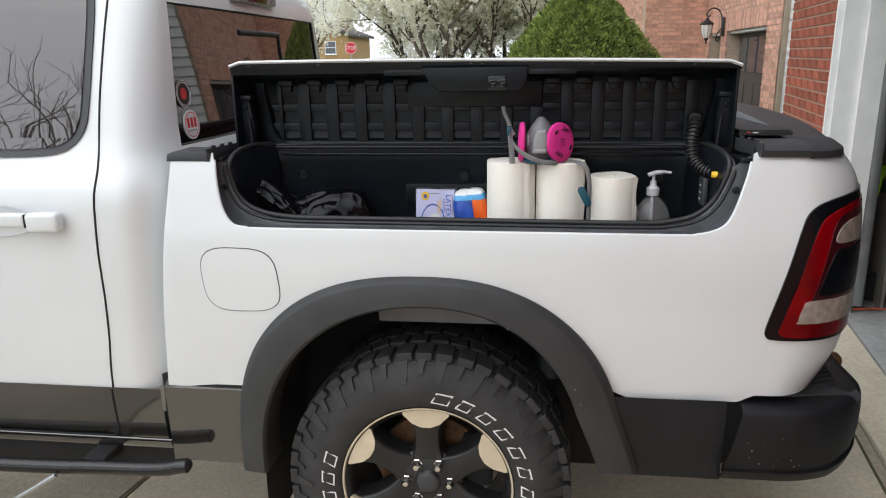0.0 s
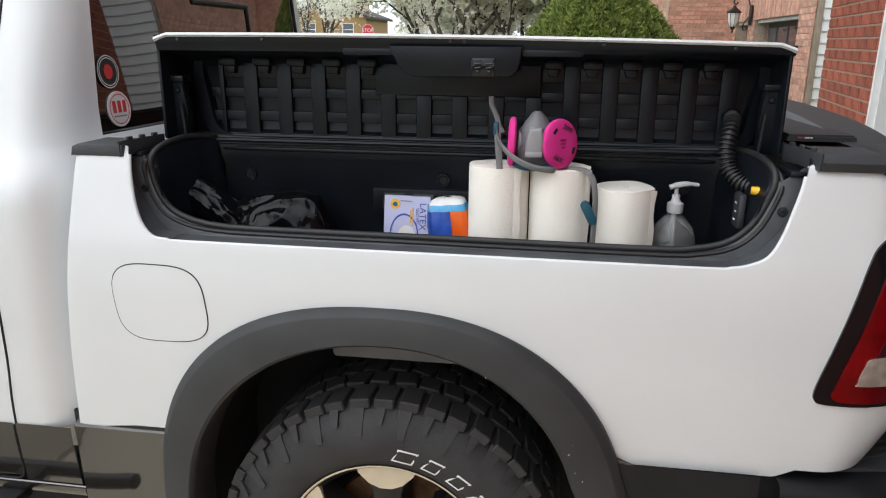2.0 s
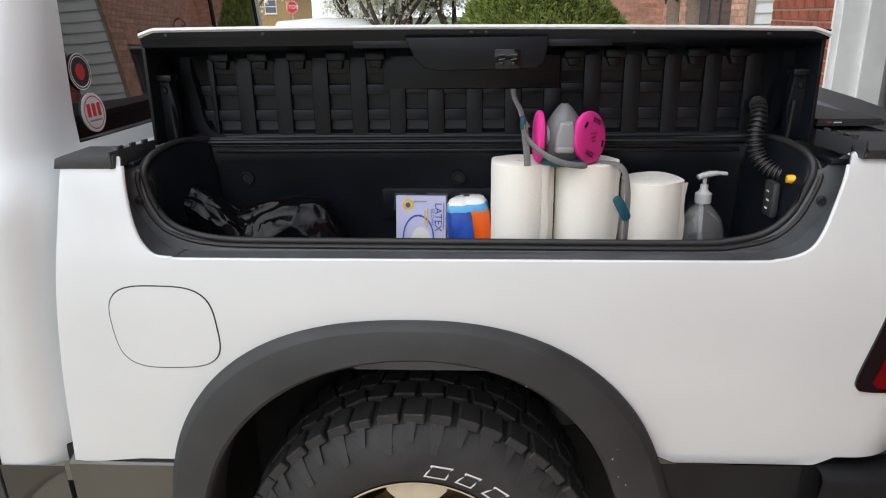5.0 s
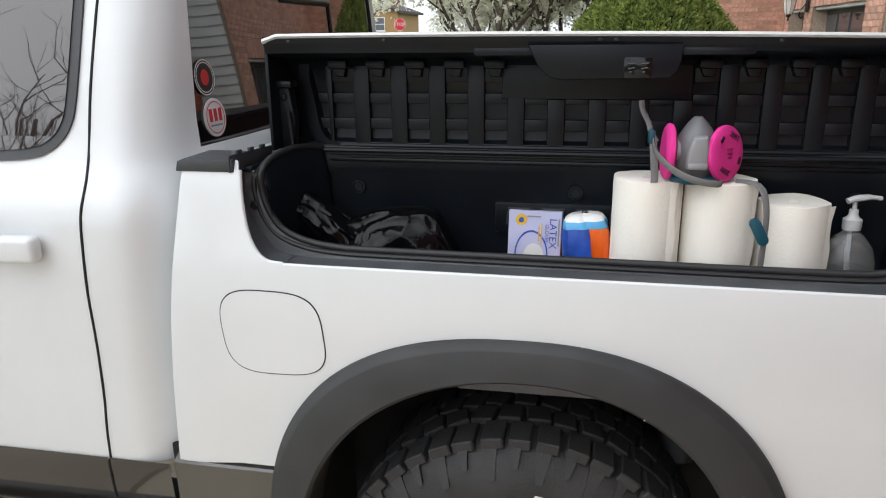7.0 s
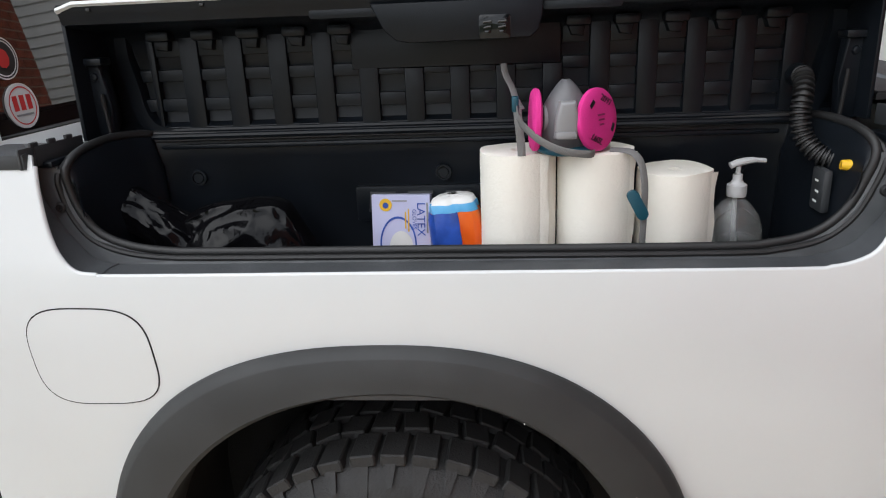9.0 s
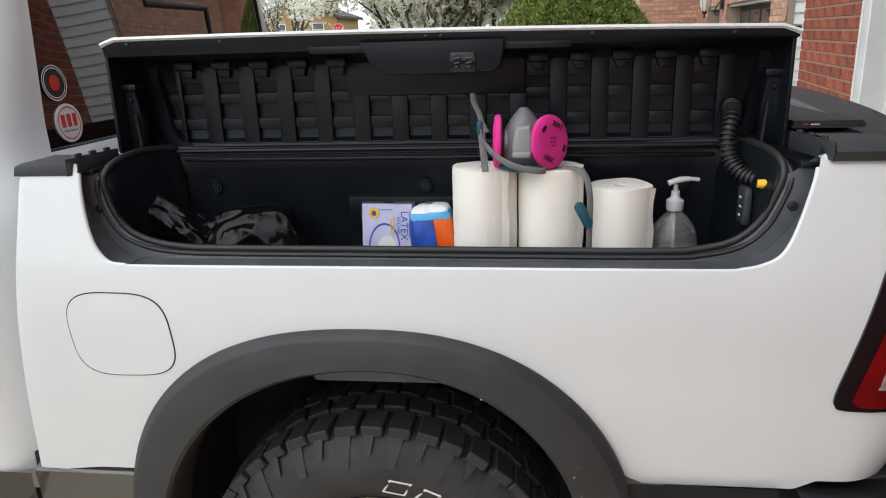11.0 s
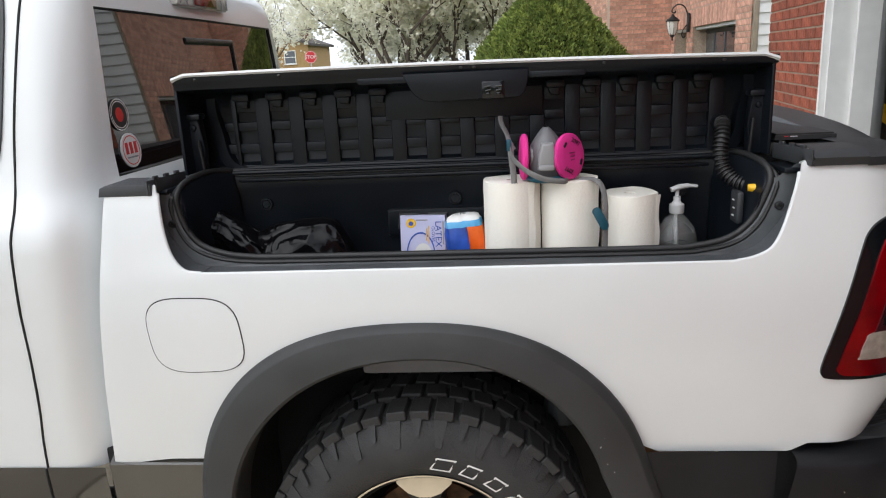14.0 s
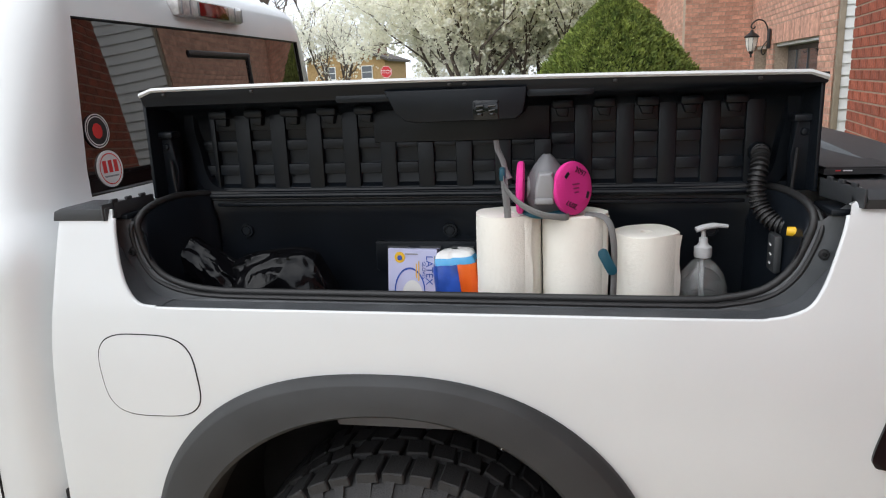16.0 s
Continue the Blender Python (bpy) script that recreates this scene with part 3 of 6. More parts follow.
        part("machined_face", bm, M_RIMTAN, spoke, "champagne machined spoke end")
        nut = revolve([(0, 0.018), (0.008, 0.017), (0.0125, 0.010), (0.013, -0.006), (0.016, -0.009), (0.016, -0.02)], W @ Matrix.Rotation(radians(60 * i), 4, "Z") @ Matrix.Translation((0.064, 0, -0.004)), 6)
        part("lug_nut", nut, M_CHROME, wheel, "chrome lug nut")
    # raised outlined marks on the sidewall, one ring of eight and one of four
    def mark(a_deg, w, h, slant):
        R = W @ Matrix.Rotation(radians(a_deg), 4, "Z")
        bm = bmesh.new()
        out = [(-h / 2, -w / 2 + slant), (-h / 2, w / 2 + slant), (h / 2, w / 2 - slant), (h / 2, -w / 2 - slant)]
        t = 0.0042
        inn = [(x * (1 - 2 * t / h), y * (1 - 2 * t / w)) for x, y in out]

        def zz(x):
            return lerp(((0.262, 0.0232), (0.28, 0.0282), (0.30, 0.0330), (0.335, 0.0315)), 0.290 + x)
        o = [bm.verts.new((0.290 + x, y, zz(x))) for x, y in out]
        i_ = [bm.verts.new((0.290 + x, y, zz(x))) for x, y in inn]
        for j in range(4):
            bm.faces.new((o[j], o[(j + 1) % 4], i_[(j + 1) % 4], i_[j]))
        bmesh.ops.transform(bm, matrix=R, verts=bm.verts)
        part("sidewall_mark", bm, M_LETTER, tyre, "white outlined mark")
    for k, wd in enumerate((0.044, 0.034, 0.034, 0.034, 0.034, 0.030, 0.030, 0.034)):
        mark(80 - 13.2 * k, wd * 1.12, 0.037, 0.006)
    for k in range(6):
        mark(164 + 12.5 * k, 0.038, 0.037, 0.006)
    return wheel


build_wheel()

# ---- lower panels, bumper, step ----
low_front = loft([[(x, side_y(z) * 0.6 + 0.012 + 0.05 * max(0, (0.56 - z)), z) for z in (0.43, 0.46, 0.50, 0.56, 0.62, 0.655, 0.676)] + [(x, 0.085, 0.700)] for x in (-0.778, -0.72, -0.65, -0.60, -0.55, -0.50)])
part("lower_panel", low_front, M_GLOSSB, truck, "gloss black lower bed panel ahead of the wheel")
low_rear = loft([[(x, 0.03 + 0.06 * max(0, (0.60 - z)), z) for z in (0.475, 0.49, 0.50, 0.56, 0.62, 0.67, 0.705, 0.712)] for x in (0.49, 0.56, 0.65, 0.74, 0.81)])
part("panel_backing", box((0.80, 0.12, 0.60), (0.16, 0.10, 0.20), 0.01), M_DARK, truck)
part("lower_panel", low_rear, M_BUMP, truck, "dark lower bed panel behind the wheel")


def bumper():
    # end cap swept round the corner, seen from the side: slanted front edge, rounded lower rear
    def plan(s):
        if s < 0.14:
            return 0.80 + s, -0.005 + 0.0
        th = min((s - 0.14) / 0.42, 1) * math.pi / 2
        return 0.94 + 0.265 * math.sin(th), -0.005 + 0.21 * (1 - math.cos(th)) + max(0, s - 0.56)
    rows = []
    for s in [0.0, 0.02, 0.04, 0.06, 0.10, 0.14] + [0.14 + 0.42 * i / 16 for i in range(1, 17)] + [0.7, 0.9, 1.3]:
        x, y = plan(s)
        rise = 0.0 if s < 0.30 else min(0.08, 0.22 * (s - 0.30))
        base = 0.490
        zt = 0.706 + min(0.012, 0.05 * max(0, s - 0.2))
        z0 = base + rise
        row = []
        for f, off in ((0.0, 0.05), (0.02, 0.018), (0.05, 0.010), (0.16, 0.003), (0.165, 0.010), (0.19, 0.010), (0.45, 0.0), (0.75, 0.0), (0.90, 0.003), (0.95, 0.007), (0.98, 0.014), (1.0, 0.026), (1.0, 0.06), (0.99, 0.11)):
            z = z0 + (zt - z0) * f
            lean = 0.045 * f if s < 0.06 else 0.045 * f * max(0, 1 - (s - 0.06) / 0.2)
            cx, cy = 0.95, 0.35
            d = Vector((cx - x, cy - y)).normalized() if s > 0.14 else Vector((0, 1))
            row.append((x + lean + d.x * off, y + d.y * off, z))
        rows.append(row)
    b = part("bumper", loft(rows), M_BUMP, truck, "black textured plastic rear bumper end, scuffed and splashed")
    # stepped pad on top
    for i in range(9):
        th = radians(30 + 7 * i)
        bm = box((0, 0, 0), (0.11, 0.010, 0.008), 0.003)
        bmesh.ops.transform(bm, matrix=pose(1.075 + 0.004 * i, 0.14 + 0.026 * i, 0.7195, 0, 0, 20), verts=bm.verts)
        part("tread_rib", bm, M_PLAST, b)
    part("step_pad", prism([(0.86, 0.55), (1.15, 0.55), (1.17, 0.716), (0.90, 0.716)], 0.09, 1.97, 0.01), M_PLAST, truck, "ribbed black step pad on the bumper")
    rg = random.Random(9)
    bm = bmesh.new()
    for _ in range(14):
        x, z = rg.uniform(0.86, 1.03), rg.uniform(0.53, 0.64)
        d = rg.choice((0.0009, 0.0012, 0.0018))
        yy = 0.30 * (1 - math.cos(min(max(0, x - 0.94) / 0.25, 1)))
        bmesh.ops.create_cube(bm, size=1, matrix=Matrix.Translation((x, -0.006 + yy * 0.9, z)) @ Matrix.Diagonal((d * rg.uniform(1, 2), 0.003, d, 1)))
    part("mud_specks", bm, M_CONC, b, "dried mud specks", kind="stuff")
    part("tow_bracket", prism([(0.87, 0.38), (0.97, 0.38), (0.965, 0.50), (0.88, 0.50)], 0.20, 0.24, 0.008), M_DARK, truck, "black bracket below the bumper")
    ball = part("tow_ball", revolve([(0, 0.085), (0.012, 0.083), (0.024, 0.070), (0.027, 0.058), (0.024, 0.044), (0.014, 0.034), (0.013, 0.016), (0.03, 0.012), (0.032, 0.0), (0.0, 0.0)], pose(1.24, 0.46, 0.60), 24), M_RUST, truck, "rusty brass-coloured tow ball")
    part("ball_mount", box((1.18, 0.46, 0.588), (0.22, 0.07, 0.024), 0.005), M_DARK, ball)


bumper()
step = part("side_step", tube(smooth_path([(-3.2, -0.03, 0.405), (-1.3, -0.03, 0.433), (-1.02, -0.03, 0.441), (-0.84, -0.03, 0.446), (-0.76, -0.03, 0.452), (-0.72, -0.028, 0.460), (-0.695, -0.026, 0.463)]), 0.0215, 16), M_STEP, truck, "gloss black tubular side step")
part("step_end", revolve([(0, 0.012), (0.012, 0.010), (0.019, 0.003), (0.020, -0.012)], pose(-0.696, -0.026, 0.463, 0, 90, 0), 14), M_DARK, step, "scraped dark tube end")
part("step_bracket", tube([(-1.098, -0.055, 0.424), (-1.165, -0.060, 0.382), (-1.30, -0.065, 0.30)], 0.0075, 10), M_GALV, step, "bare metal step strut")
part("step_bracket", box((-1.0, 0.03, 0.445), (0.07, 0.12, 0.03), 0.006), M_DARK, step)


# ---- fuel door and tail lamp ----
def on_skin(poly, off, name, material, parent, label="", rim=0.002, thick=0.006, n=14):
    """A plate with an outline of (s, z) points that lies on the bed's skin, off metres proud."""
    bm = bmesh.new()
    vs = [bm.verts.new((x, 0, z)) for x, z in poly]
    bm.faces.new(vs)
    zs = [p[1] for p in poly]
    xs = [p[0] for p in poly]
    for i in range(1, n):
        for co, no in (((min(xs) + (max(xs) - min(xs)) * i / n, 0, 0), (1, 0, 0)), ((0, 0, min(zs) + (max(zs) - min(zs)) * i / n), (0, 0, 1))):
            bmesh.ops.bisect_plane(bm, geom=bm.verts[:] + bm.edges[:] + bm.faces[:], plane_co=co, plane_no=no)
    bmesh.ops.solidify(bm, geom=bm.faces[:], thickness=0.001)
    src = [v.co.copy() for v in bm.verts]
    for v, c in zip(bm.verts, src):
        p = corner(c.x, c.z)
        q = corner(c.x + 0.001, c.z)
        nrm = Vector((q.y - p.y, -(q.x - p.x), 0)).normalized()
        front = abs(c.y) < 0.0005
        v.co = p + nrm * (off if front else off - thick)
    return part(name, bm, material, parent, label)


def fuel_door():
    def outline(g):
        cx, cz, a, b = -0.501, 1.021, 0.107 + g, 0.089 + g
        out = []
        for i in range(64):
            t = 2 * math.pi * i / 64
            c, s = math.cos(t), math.sin(t)
            k = (abs(c) ** 3.4 + abs(s) ** 3.4) ** (-1 / 3.4)
            x, z = a * k * c, b * k * s
            out.append((cx + x + 0.008 * (-z / b), cz + z * (1 - 0.02 * x / a)))
        return out
    on_skin(outline(0.0022), 0.0009, "fuel_door_gap", M_DARK, truck, "thin dark shut line")
    on_skin(outline(0.0), 0.0018, "fuel_door", M_WHITE, truck, "white fuel filler door")


fuel_door()


def tail_lamp():
    def blob(pts, k=5):
        p = smooth_path([(x, 0, z) for x, z in pts], k, True)
        return [(q.x, q.z) for q in p]
    lamp = on_skin(blob([(0.885, 0.902), (0.882, 0.925), (0.900, 1.00), (0.925, 1.10), (0.945, 1.18), (0.962, 1.222), (1.00, 1.247), (1.08, 1.262), (1.20, 1.268), (1.34, 1.268), (1.345, 1.26), (1.345, 0.91), (1.335, 0.90), (1.15, 0.893), (0.95, 0.893), (0.90, 0.895)]), 0.006, "tail_lamp", M_LENSBLK, truck, "wraparound red tail lamp in a gloss black surround", thick=0.02)
    on_skin(blob([(0.915, 0.912), (0.918, 0.94), (0.942, 1.03), (0.965, 1.12), (0.985, 1.185), (1.01, 1.215), (1.08, 1.238), (1.20, 1.246), (1.33, 1.246), (1.332, 1.235), (1.332, 0.915), (1.32, 0.907), (1.15, 0.905), (0.96, 0.903)]), 0.010, "red_lens", M_LENSRED, lamp, "glossy red lens")
    on_skin(blob([(0.975, 0.985), (0.99, 1.04), (1.010, 1.13), (1.025, 1.19), (1.05, 1.215), (1.12, 1.225), (1.33, 1.23), (1.33, 0.97), (1.1, 0.955), (0.985, 0.96)]), 0.0112, "smoked_lens", M_LENSDRK, lamp, "dark smoked inner lens")
    on_skin(blob([(1.030, 1.150), (1.035, 1.175), (1.06, 1.195), (1.12, 1.205), (1.31, 1.208), (1.315, 1.165), (1.25, 1.152), (1.08, 1.146)]), 0.013, "reversing_lens", M_LENSCLR, lamp, "clear ribbed upper lens")
    on_skin(blob([(0.995, 1.025), (1.005, 1.06), (1.025, 1.115), (1.04, 1.130), (1.10, 1.133), (1.31, 1.133), (1.312, 1.03), (1.20, 1.020), (1.02, 1.017)]), 0.013, "sensor_lens", M_LENSBLK, lamp, "glossy black sensor window")
    on_skin(blob([(0.955, 0.950), (0.962, 0.985), (0.975, 1.003), (1.05, 1.006), (1.30, 1.008), (1.30, 0.96), (1.15, 0.947), (0.97, 0.943)]), 0.013, "indicator_lens", M_LENSCLR, lamp, "clear ribbed lower lens")


tail_lamp()

# ---- bed rails, cover, tailgate, far side ----
part("bed_rail", prism([(-0.70, 1.340), (-0.575, 1.340), (-0.575, 1.366), (-0.68, 1.366), (-0.695, 1.360)], 0.058, 0.17, 0.005), M_PLAST, truck, "black plastic bed rail cap")
part("bed_rail", join(loft([[(x, 0.058 + 0.0, 1.355), (x, 0.052, 1.372 if x < 1.0 else 1.368), (x, 0.060, 1.382), (x, 0.085, 1.388), (x, 0.17, 1.388), (x, 0.178, 1.378), (x, 0.34, 1.378)] for x in (0.846, 0.86, 0.88, 0.92, 0.955)]),
                  loft([[(0.955 + 0.125 * math.sin(a), 0.058 + 0.16 * (1 - math.cos(a)), 1.352), (0.955 + 0.120 * math.sin(a), 0.054 + 0.16 * (1 - math.cos(a)), 1.370), (0.945 + 0.11 * math.sin(a), 0.075 + 0.15 * (1 - math.cos(a)), 1.386), (0.93, 0.34, 1.390)] for a in [radians(x) for x in (0, 15, 30, 45, 60, 75, 90)]])), M_PLAST, truck, "black plastic bed rail cap")
for xa, xb, zc in ((-0.582, -0.556, 1.357), (0.844, 0.818, 1.372)):
    # upright toothed lip that closes the rail towards the box
    turn = math.degrees(math.atan2(0.145, xb - xa))
    m = pose(xa, 0.056, 0.0, 0, 0, turn)
    lipb = part("rail_lip", box((0.074, 0, zc), (0.148, 0.005, 0.034), 0.0015, m), M_PLAST, truck, "thin black toothed lip at the rail's end")
    for i in range(3):
        part("lip_tooth", box((0.036 + 0.040 * i, 0, zc + 0.0195), (0.017, 0.006, 0.008), 0.0015, m), M_PLAST, lipb)
part("tailgate", prism([(1.08, 0.74), (1.165, 0.74), (1.165, 1.27), (1.10, 1.352), (1.06, 1.352)], 0.36, 1.72, 0.01), M_WHITE, truck, "white tailgate")
cap_rows = []
for i in range(21):
    y = 0.20 + 1.68 * i / 20
    u = abs((y - 1.04) / 0.84)
    h = 1.386 + 0.036 * (1 - u ** 2.5)
    bow = 0.05 * (1 - u ** 3)
    cap_rows.append([(0.935, y, 1.375), (0.94, y, h - 0.01), (0.95, y, h), (1.02 + bow, y, h - 0.004), (1.06 + bow, y, h - 0.016), (1.078 + bow, y, h - 0.034), (1.082 + bow, y, 1.345)])
part("tailgate_cap", loft(cap_rows), M_PLAST, truck, "black plastic tailgate cap, bowed across the bed")
def tonneau():
    poly = [(-0.575, 0.405), (0.835, 0.405), (0.835, 0.245), (0.972, 0.245), (0.972, 1.835), (-0.575, 1.835)]
    bm = bmesh.new()
    lo = [bm.verts.new((x, y, 1.388)) for x, y in poly]
    hi = [bm.verts.new((x, y, 1.402)) for x, y in poly]
    bm.faces.new(hi)
    bm.faces.new(lo[::-1])
    for i in range(6):
        bm.faces.new((lo[i], lo[(i + 1) % 6], hi[(i + 1) % 6], hi[i]))
    bmesh.ops.bevel(bm, geom=[e for e in bm.edges if e.verts[0].co.z > 1.4 and e.verts[1].co.z > 1.4], offset=0.004, segments=2, affect="EDGES")
    return part("tonneau_cover", bm, M_COVER, truck, "black folding vinyl tonneau cover")


cover = tonneau()
part("cover_clamp", box((0.955, 0.258, 1.378), (0.020, 0.03, 0.030), 0.004), M_LINER, cover)
part("cover_tag", box((0.860, 0.2442, 1.3955), (0.009, 0.002, 0.0022), 0), M_RED, cover, "small red cover tag", smooth=False)
part("cover_tag", box((0.877, 0.2442, 1.3955), (0.016, 0.002, 0.0022), 0), M_LETTER, cover, "small pale cover tag", smooth=False)
part("far_bed_side", prism([(-0.715, 0.70), (1.10, 0.70), (1.15, 0.90), (1.10, 1.362), (-0.715, 1.362)], 1.98, 2.05), M_WHITE, truck)
part("far_bed_rail", box((0.2, 1.90, 1.375), (1.8, 0.26, 0.03), 0.006), M_PLAST, truck)
part("bed_floor", box((0.2, 1.04, 0.86), (1.78, 1.2, 0.03)), M_LINER, truck)
part("bed_bulkhead", box((-0.69, 1.04, 1.08), (0.03, 1.9, 0.50)), M_WHITE, truck)
for y in (2.0 - 0.05,):
    w2 = revolve([(0.0, 0.0), (0.23, 0.02), (0.30, 0.03), (0.385, 0.0), (0.412, -0.03), (0.412, -0.22), (0.38, -0.25), (0.2, -0.2)], pose(0, y - 0.25, 0.40, 90), 40)
    part("far_wheel", w2, M_RUBBER, truck)


# ---- cab ----
CABY = ((0.60, 0.062), (0.72, 0.046), (0.90, 0.026), (1.10, 0.014), (1.24, 0.016), (1.28, 0.026), (1.31, 0.050), (1.36, 0.078), (1.50, 0.124), (1.65, 0.178), (1.78, 0.228), (1.86, 0.275), (1.91, 0.34), (1.94, 0.45), (1.955, 0.62))
CABX = ((0.60, -0.788), (0.70, -0.774), (1.03, -0.736), (1.26, -0.716), (1.31, -0.735), (1.36, -0.762), (1.77, -0.785), (1.86, -0.80), (1.91, -0.83), (1.94, -0.89), (1.955, -0.98))


def cab_y(z):
    return easy(CABY, z)


def glass_y(z):
    return 0.268 + 0.145 * (z - 1.356)


def glass_bulge(y, z):
    """How far the rear window bows out behind the cab; it curls in towards the corners."""
    u = min(1.0, abs(y - 1.04) / (1.04 - glass_y(z)))
    return (0.010 + 0.030 * (1.772 - z)) * (1 - u ** 3.2) * min(1.0, max(0.0, (z - 1.30) / 0.05)) * min(1.0, max(0.0, (1.86 - z) / 0.06))


def glass_x(y, z):
    return -0.772 - 0.054 * (z - 1.36) + glass_bulge(y, z)


ZC = [0.655, 0.70, 0.76, 0.84, 0.92, 1.0, 1.08, 1.16, 1.22, 1.25, 1.27, 1.285, 1.30, 1.32, 1.34, 1.357, 1.42, 1.48, 1.54, 1.60, 1.66, 1.72, 1.772, 1.80, 1.83, 1.86, 1.885, 1.905, 1.92, 1.935, 1.945, 1.955]


def plan_curve(z):
    y, xb = cab_y(z), easy(CABX, z)
    a = 0.11
    g = max(glass_y(z), y + 0.06)
    b = (g - y) * 0.80
    pts = [(x, y) for x in (-2.9, -2.4, -2.0, -1.6, -1.3, -1.1, -0.99, -0.94)]
    x_end = min(xb - a, -0.85)
    pts.append((x_end, y))
    for i in range(1, 11):
        th = i / 10 * math.pi / 2
        pts.append((x_end + (xb - x_end) * math.sin(th), y + b * (1 - math.cos(th))))
    pts.append((xb, g))
    pts += [(xb + glass_bulge(g + (2.08 - 2 * g) * k, z), g + (2.08 - 2 * g) * k) for k in (0.12, 0.25, 0.38, 0.5, 0.62, 0.75, 0.88)]
    pts.append((xb, 2.08 - g))
    for i in range(9, -1, -1):
        th = i / 10 * math.pi / 2
        pts.append((x_end + (xb - x_end) * math.sin(th), 2.08 - y - b * (1 - math.cos(th))))
    pts.append((-1.6, 2.08 - y))
    pts.append((-2.9, 2.08 - y))
    return [Vector((px, py, z)) for px, py in pts]


def cab_shell():
    rows = [plan_curve(z) for z in ZC]
    i0 = 19
    i1 = i0 + 8
    bm = bmesh.new()
    vs = [[bm.verts.new(p) for p in r] for r in rows]
    for zi in range(len(ZC) - 1):
        for j in range(len(rows[0]) - 1):
            if 1.357 <= ZC[zi] < 1.772 and i0 <= j < i1:
                continue
            bm.faces.new((vs[zi][j], vs[zi][j + 1], vs[zi + 1][j + 1], vs[zi + 1][j]))
    bm.faces.new(vs[-1])
    return part("cab", bm, M_WHITE, truck, "glossy white cab shell")


cab = cab_shell()


def rear_glass():
    rows = []
    for i in range(15):
        z = 1.340 + (1.776 - 1.340) * i / 14
        g = glass_y(z)
        rows.append([(glass_x(g + (2.08 - 2 * g) * k / 60, z) - 0.002, g + (2.08 - 2 * g) * k / 60, z) for k in range(61)])
    ob = part("rear_window", loft(rows), M_GLASS, truck, "dark tinted rear window reflecting the brick houses")
    edge = [(1.357 + 0.415 * k / 8, 0) for k in range(9)] + [(1.772, k / 16) for k in range(1, 17)] + [(1.772 - 0.415 * k / 8, 1) for k in range(1, 9)] + [(1.357, 1 - k / 16) for k in range(1, 16)]
    pts = []
    for z, k in edge:
        y = glass_y(z) + (2.08 - 2 * glass_y(z)) * k
        pts.append((glass_x(y, z), y, z))
    part("window_seal", tube(pts, 0.005, 6, True), M_SEAL, ob)
    def bar(p, q, w):
        return tube([(glass_x(p[0] + (q[0] - p[0]) * k / 10, p[1] + (q[1] - p[1]) * k / 10), p[0] + (q[0] - p[0]) * k / 10, p[1] + (q[1] - p[1]) * k / 10) for k in range(11)], w, 8, flat=0.35, up=(0, 1, 0) if abs(q[0] - p[0]) < 0.1 else (0, 0, 1))
    part("slider_frame", join(bar((0.83, 1.70), (1.25, 1.70), 0.011), bar((1.238, 1.70), (1.238, 1.41), 0.013)), M_LINER, ob, "black frame of the sliding pane")
    # two round stickers
    def sticker(y, z, r, kinds):
        o = Vector((glass_x(y, z), y, z))
        dy = Vector((glass_x(y + 0.03, z) - glass_x(y - 0.03, z), 0.06, 0)).normalized()
        dz = Vector((glass_x(y, z + 0.03) - glass_x(y, z - 0.03), 0, 0.06)).normalized()
        nz = dy.cross(dz).normalized()
        dz = nz.cross(dy)
        m = Matrix(((dy.x, dz.x, nz.x, o.x + 0.001), (dy.y, dz.y, nz.y, o.y), (dy.z, dz.z, nz.z, o.z), (0, 0, 0, 1)))
        base = part("sticker", revolve([(0, 0.0012), (r, 0.0012), (r, -0.0025)], m, 40), kinds[0], ob, kinds[3])
        ring = revolve([(r * 0.80, 0.0018), (r * 0.86, 0.0018)], m, 40)
        part("sticker_ring", ring, kinds[1], base)
        return m, base
    m, b = sticker(0.366, 1.412, 0.045, (M_LETTER, M_RED, M_RED, "round white sticker with a thin ring and red initials as bars"))
    for i in range(3):
        part("sticker_bar", box((-0.020 + 0.020 * i, 0.006, 0.0020), (0.013, 0.030, 0.0006), 0, m), M_RED, b, smooth=False)
    part("sticker_bar", box((0.0, -0.018, 0.0020), (0.05, 0.004, 0.0006), 0, m), M_GREYL, b, smooth=False)
    m, b = sticker(0.347, 1.506, 0.041, (M_BLACKP, M_LETTER, M_RED, "round black sticker with a red emblem and pale lettering"))
    part("sticker_ring", revolve([(0.0385, 0.0018), (0.041, 0.0018)], m, 40), M_LETTER, b)
    part("sticker_emblem", join(revolve([(0, 0.0021), (0.019, 0.0021), (0.019, 0.001)], m @ Matrix.Diagonal((0.9, 1.0, 1, 1)), 9)), M_RED, b)


rear_glass()

# high brake lamp over the rear window
bl = part("high_brake_lamp", box((-0.786, 0.985, 1.832), (0.05, 0.42, 0.056), 0.012), M_LAMPCLR, truck, "clear high-level brake lamp with a red centre")
part("red_lens", box((-0.770, 0.985, 1.832), (0.030, 0.19, 0.042), 0.004), M_LENSRED, bl)
for i in range(9):
    part("lamp_rib", box((-0.759, 0.79 + 0.049 * i, 1.832), (0.003, 0.006, 0.044), 0.001), M_GREYL, bl)


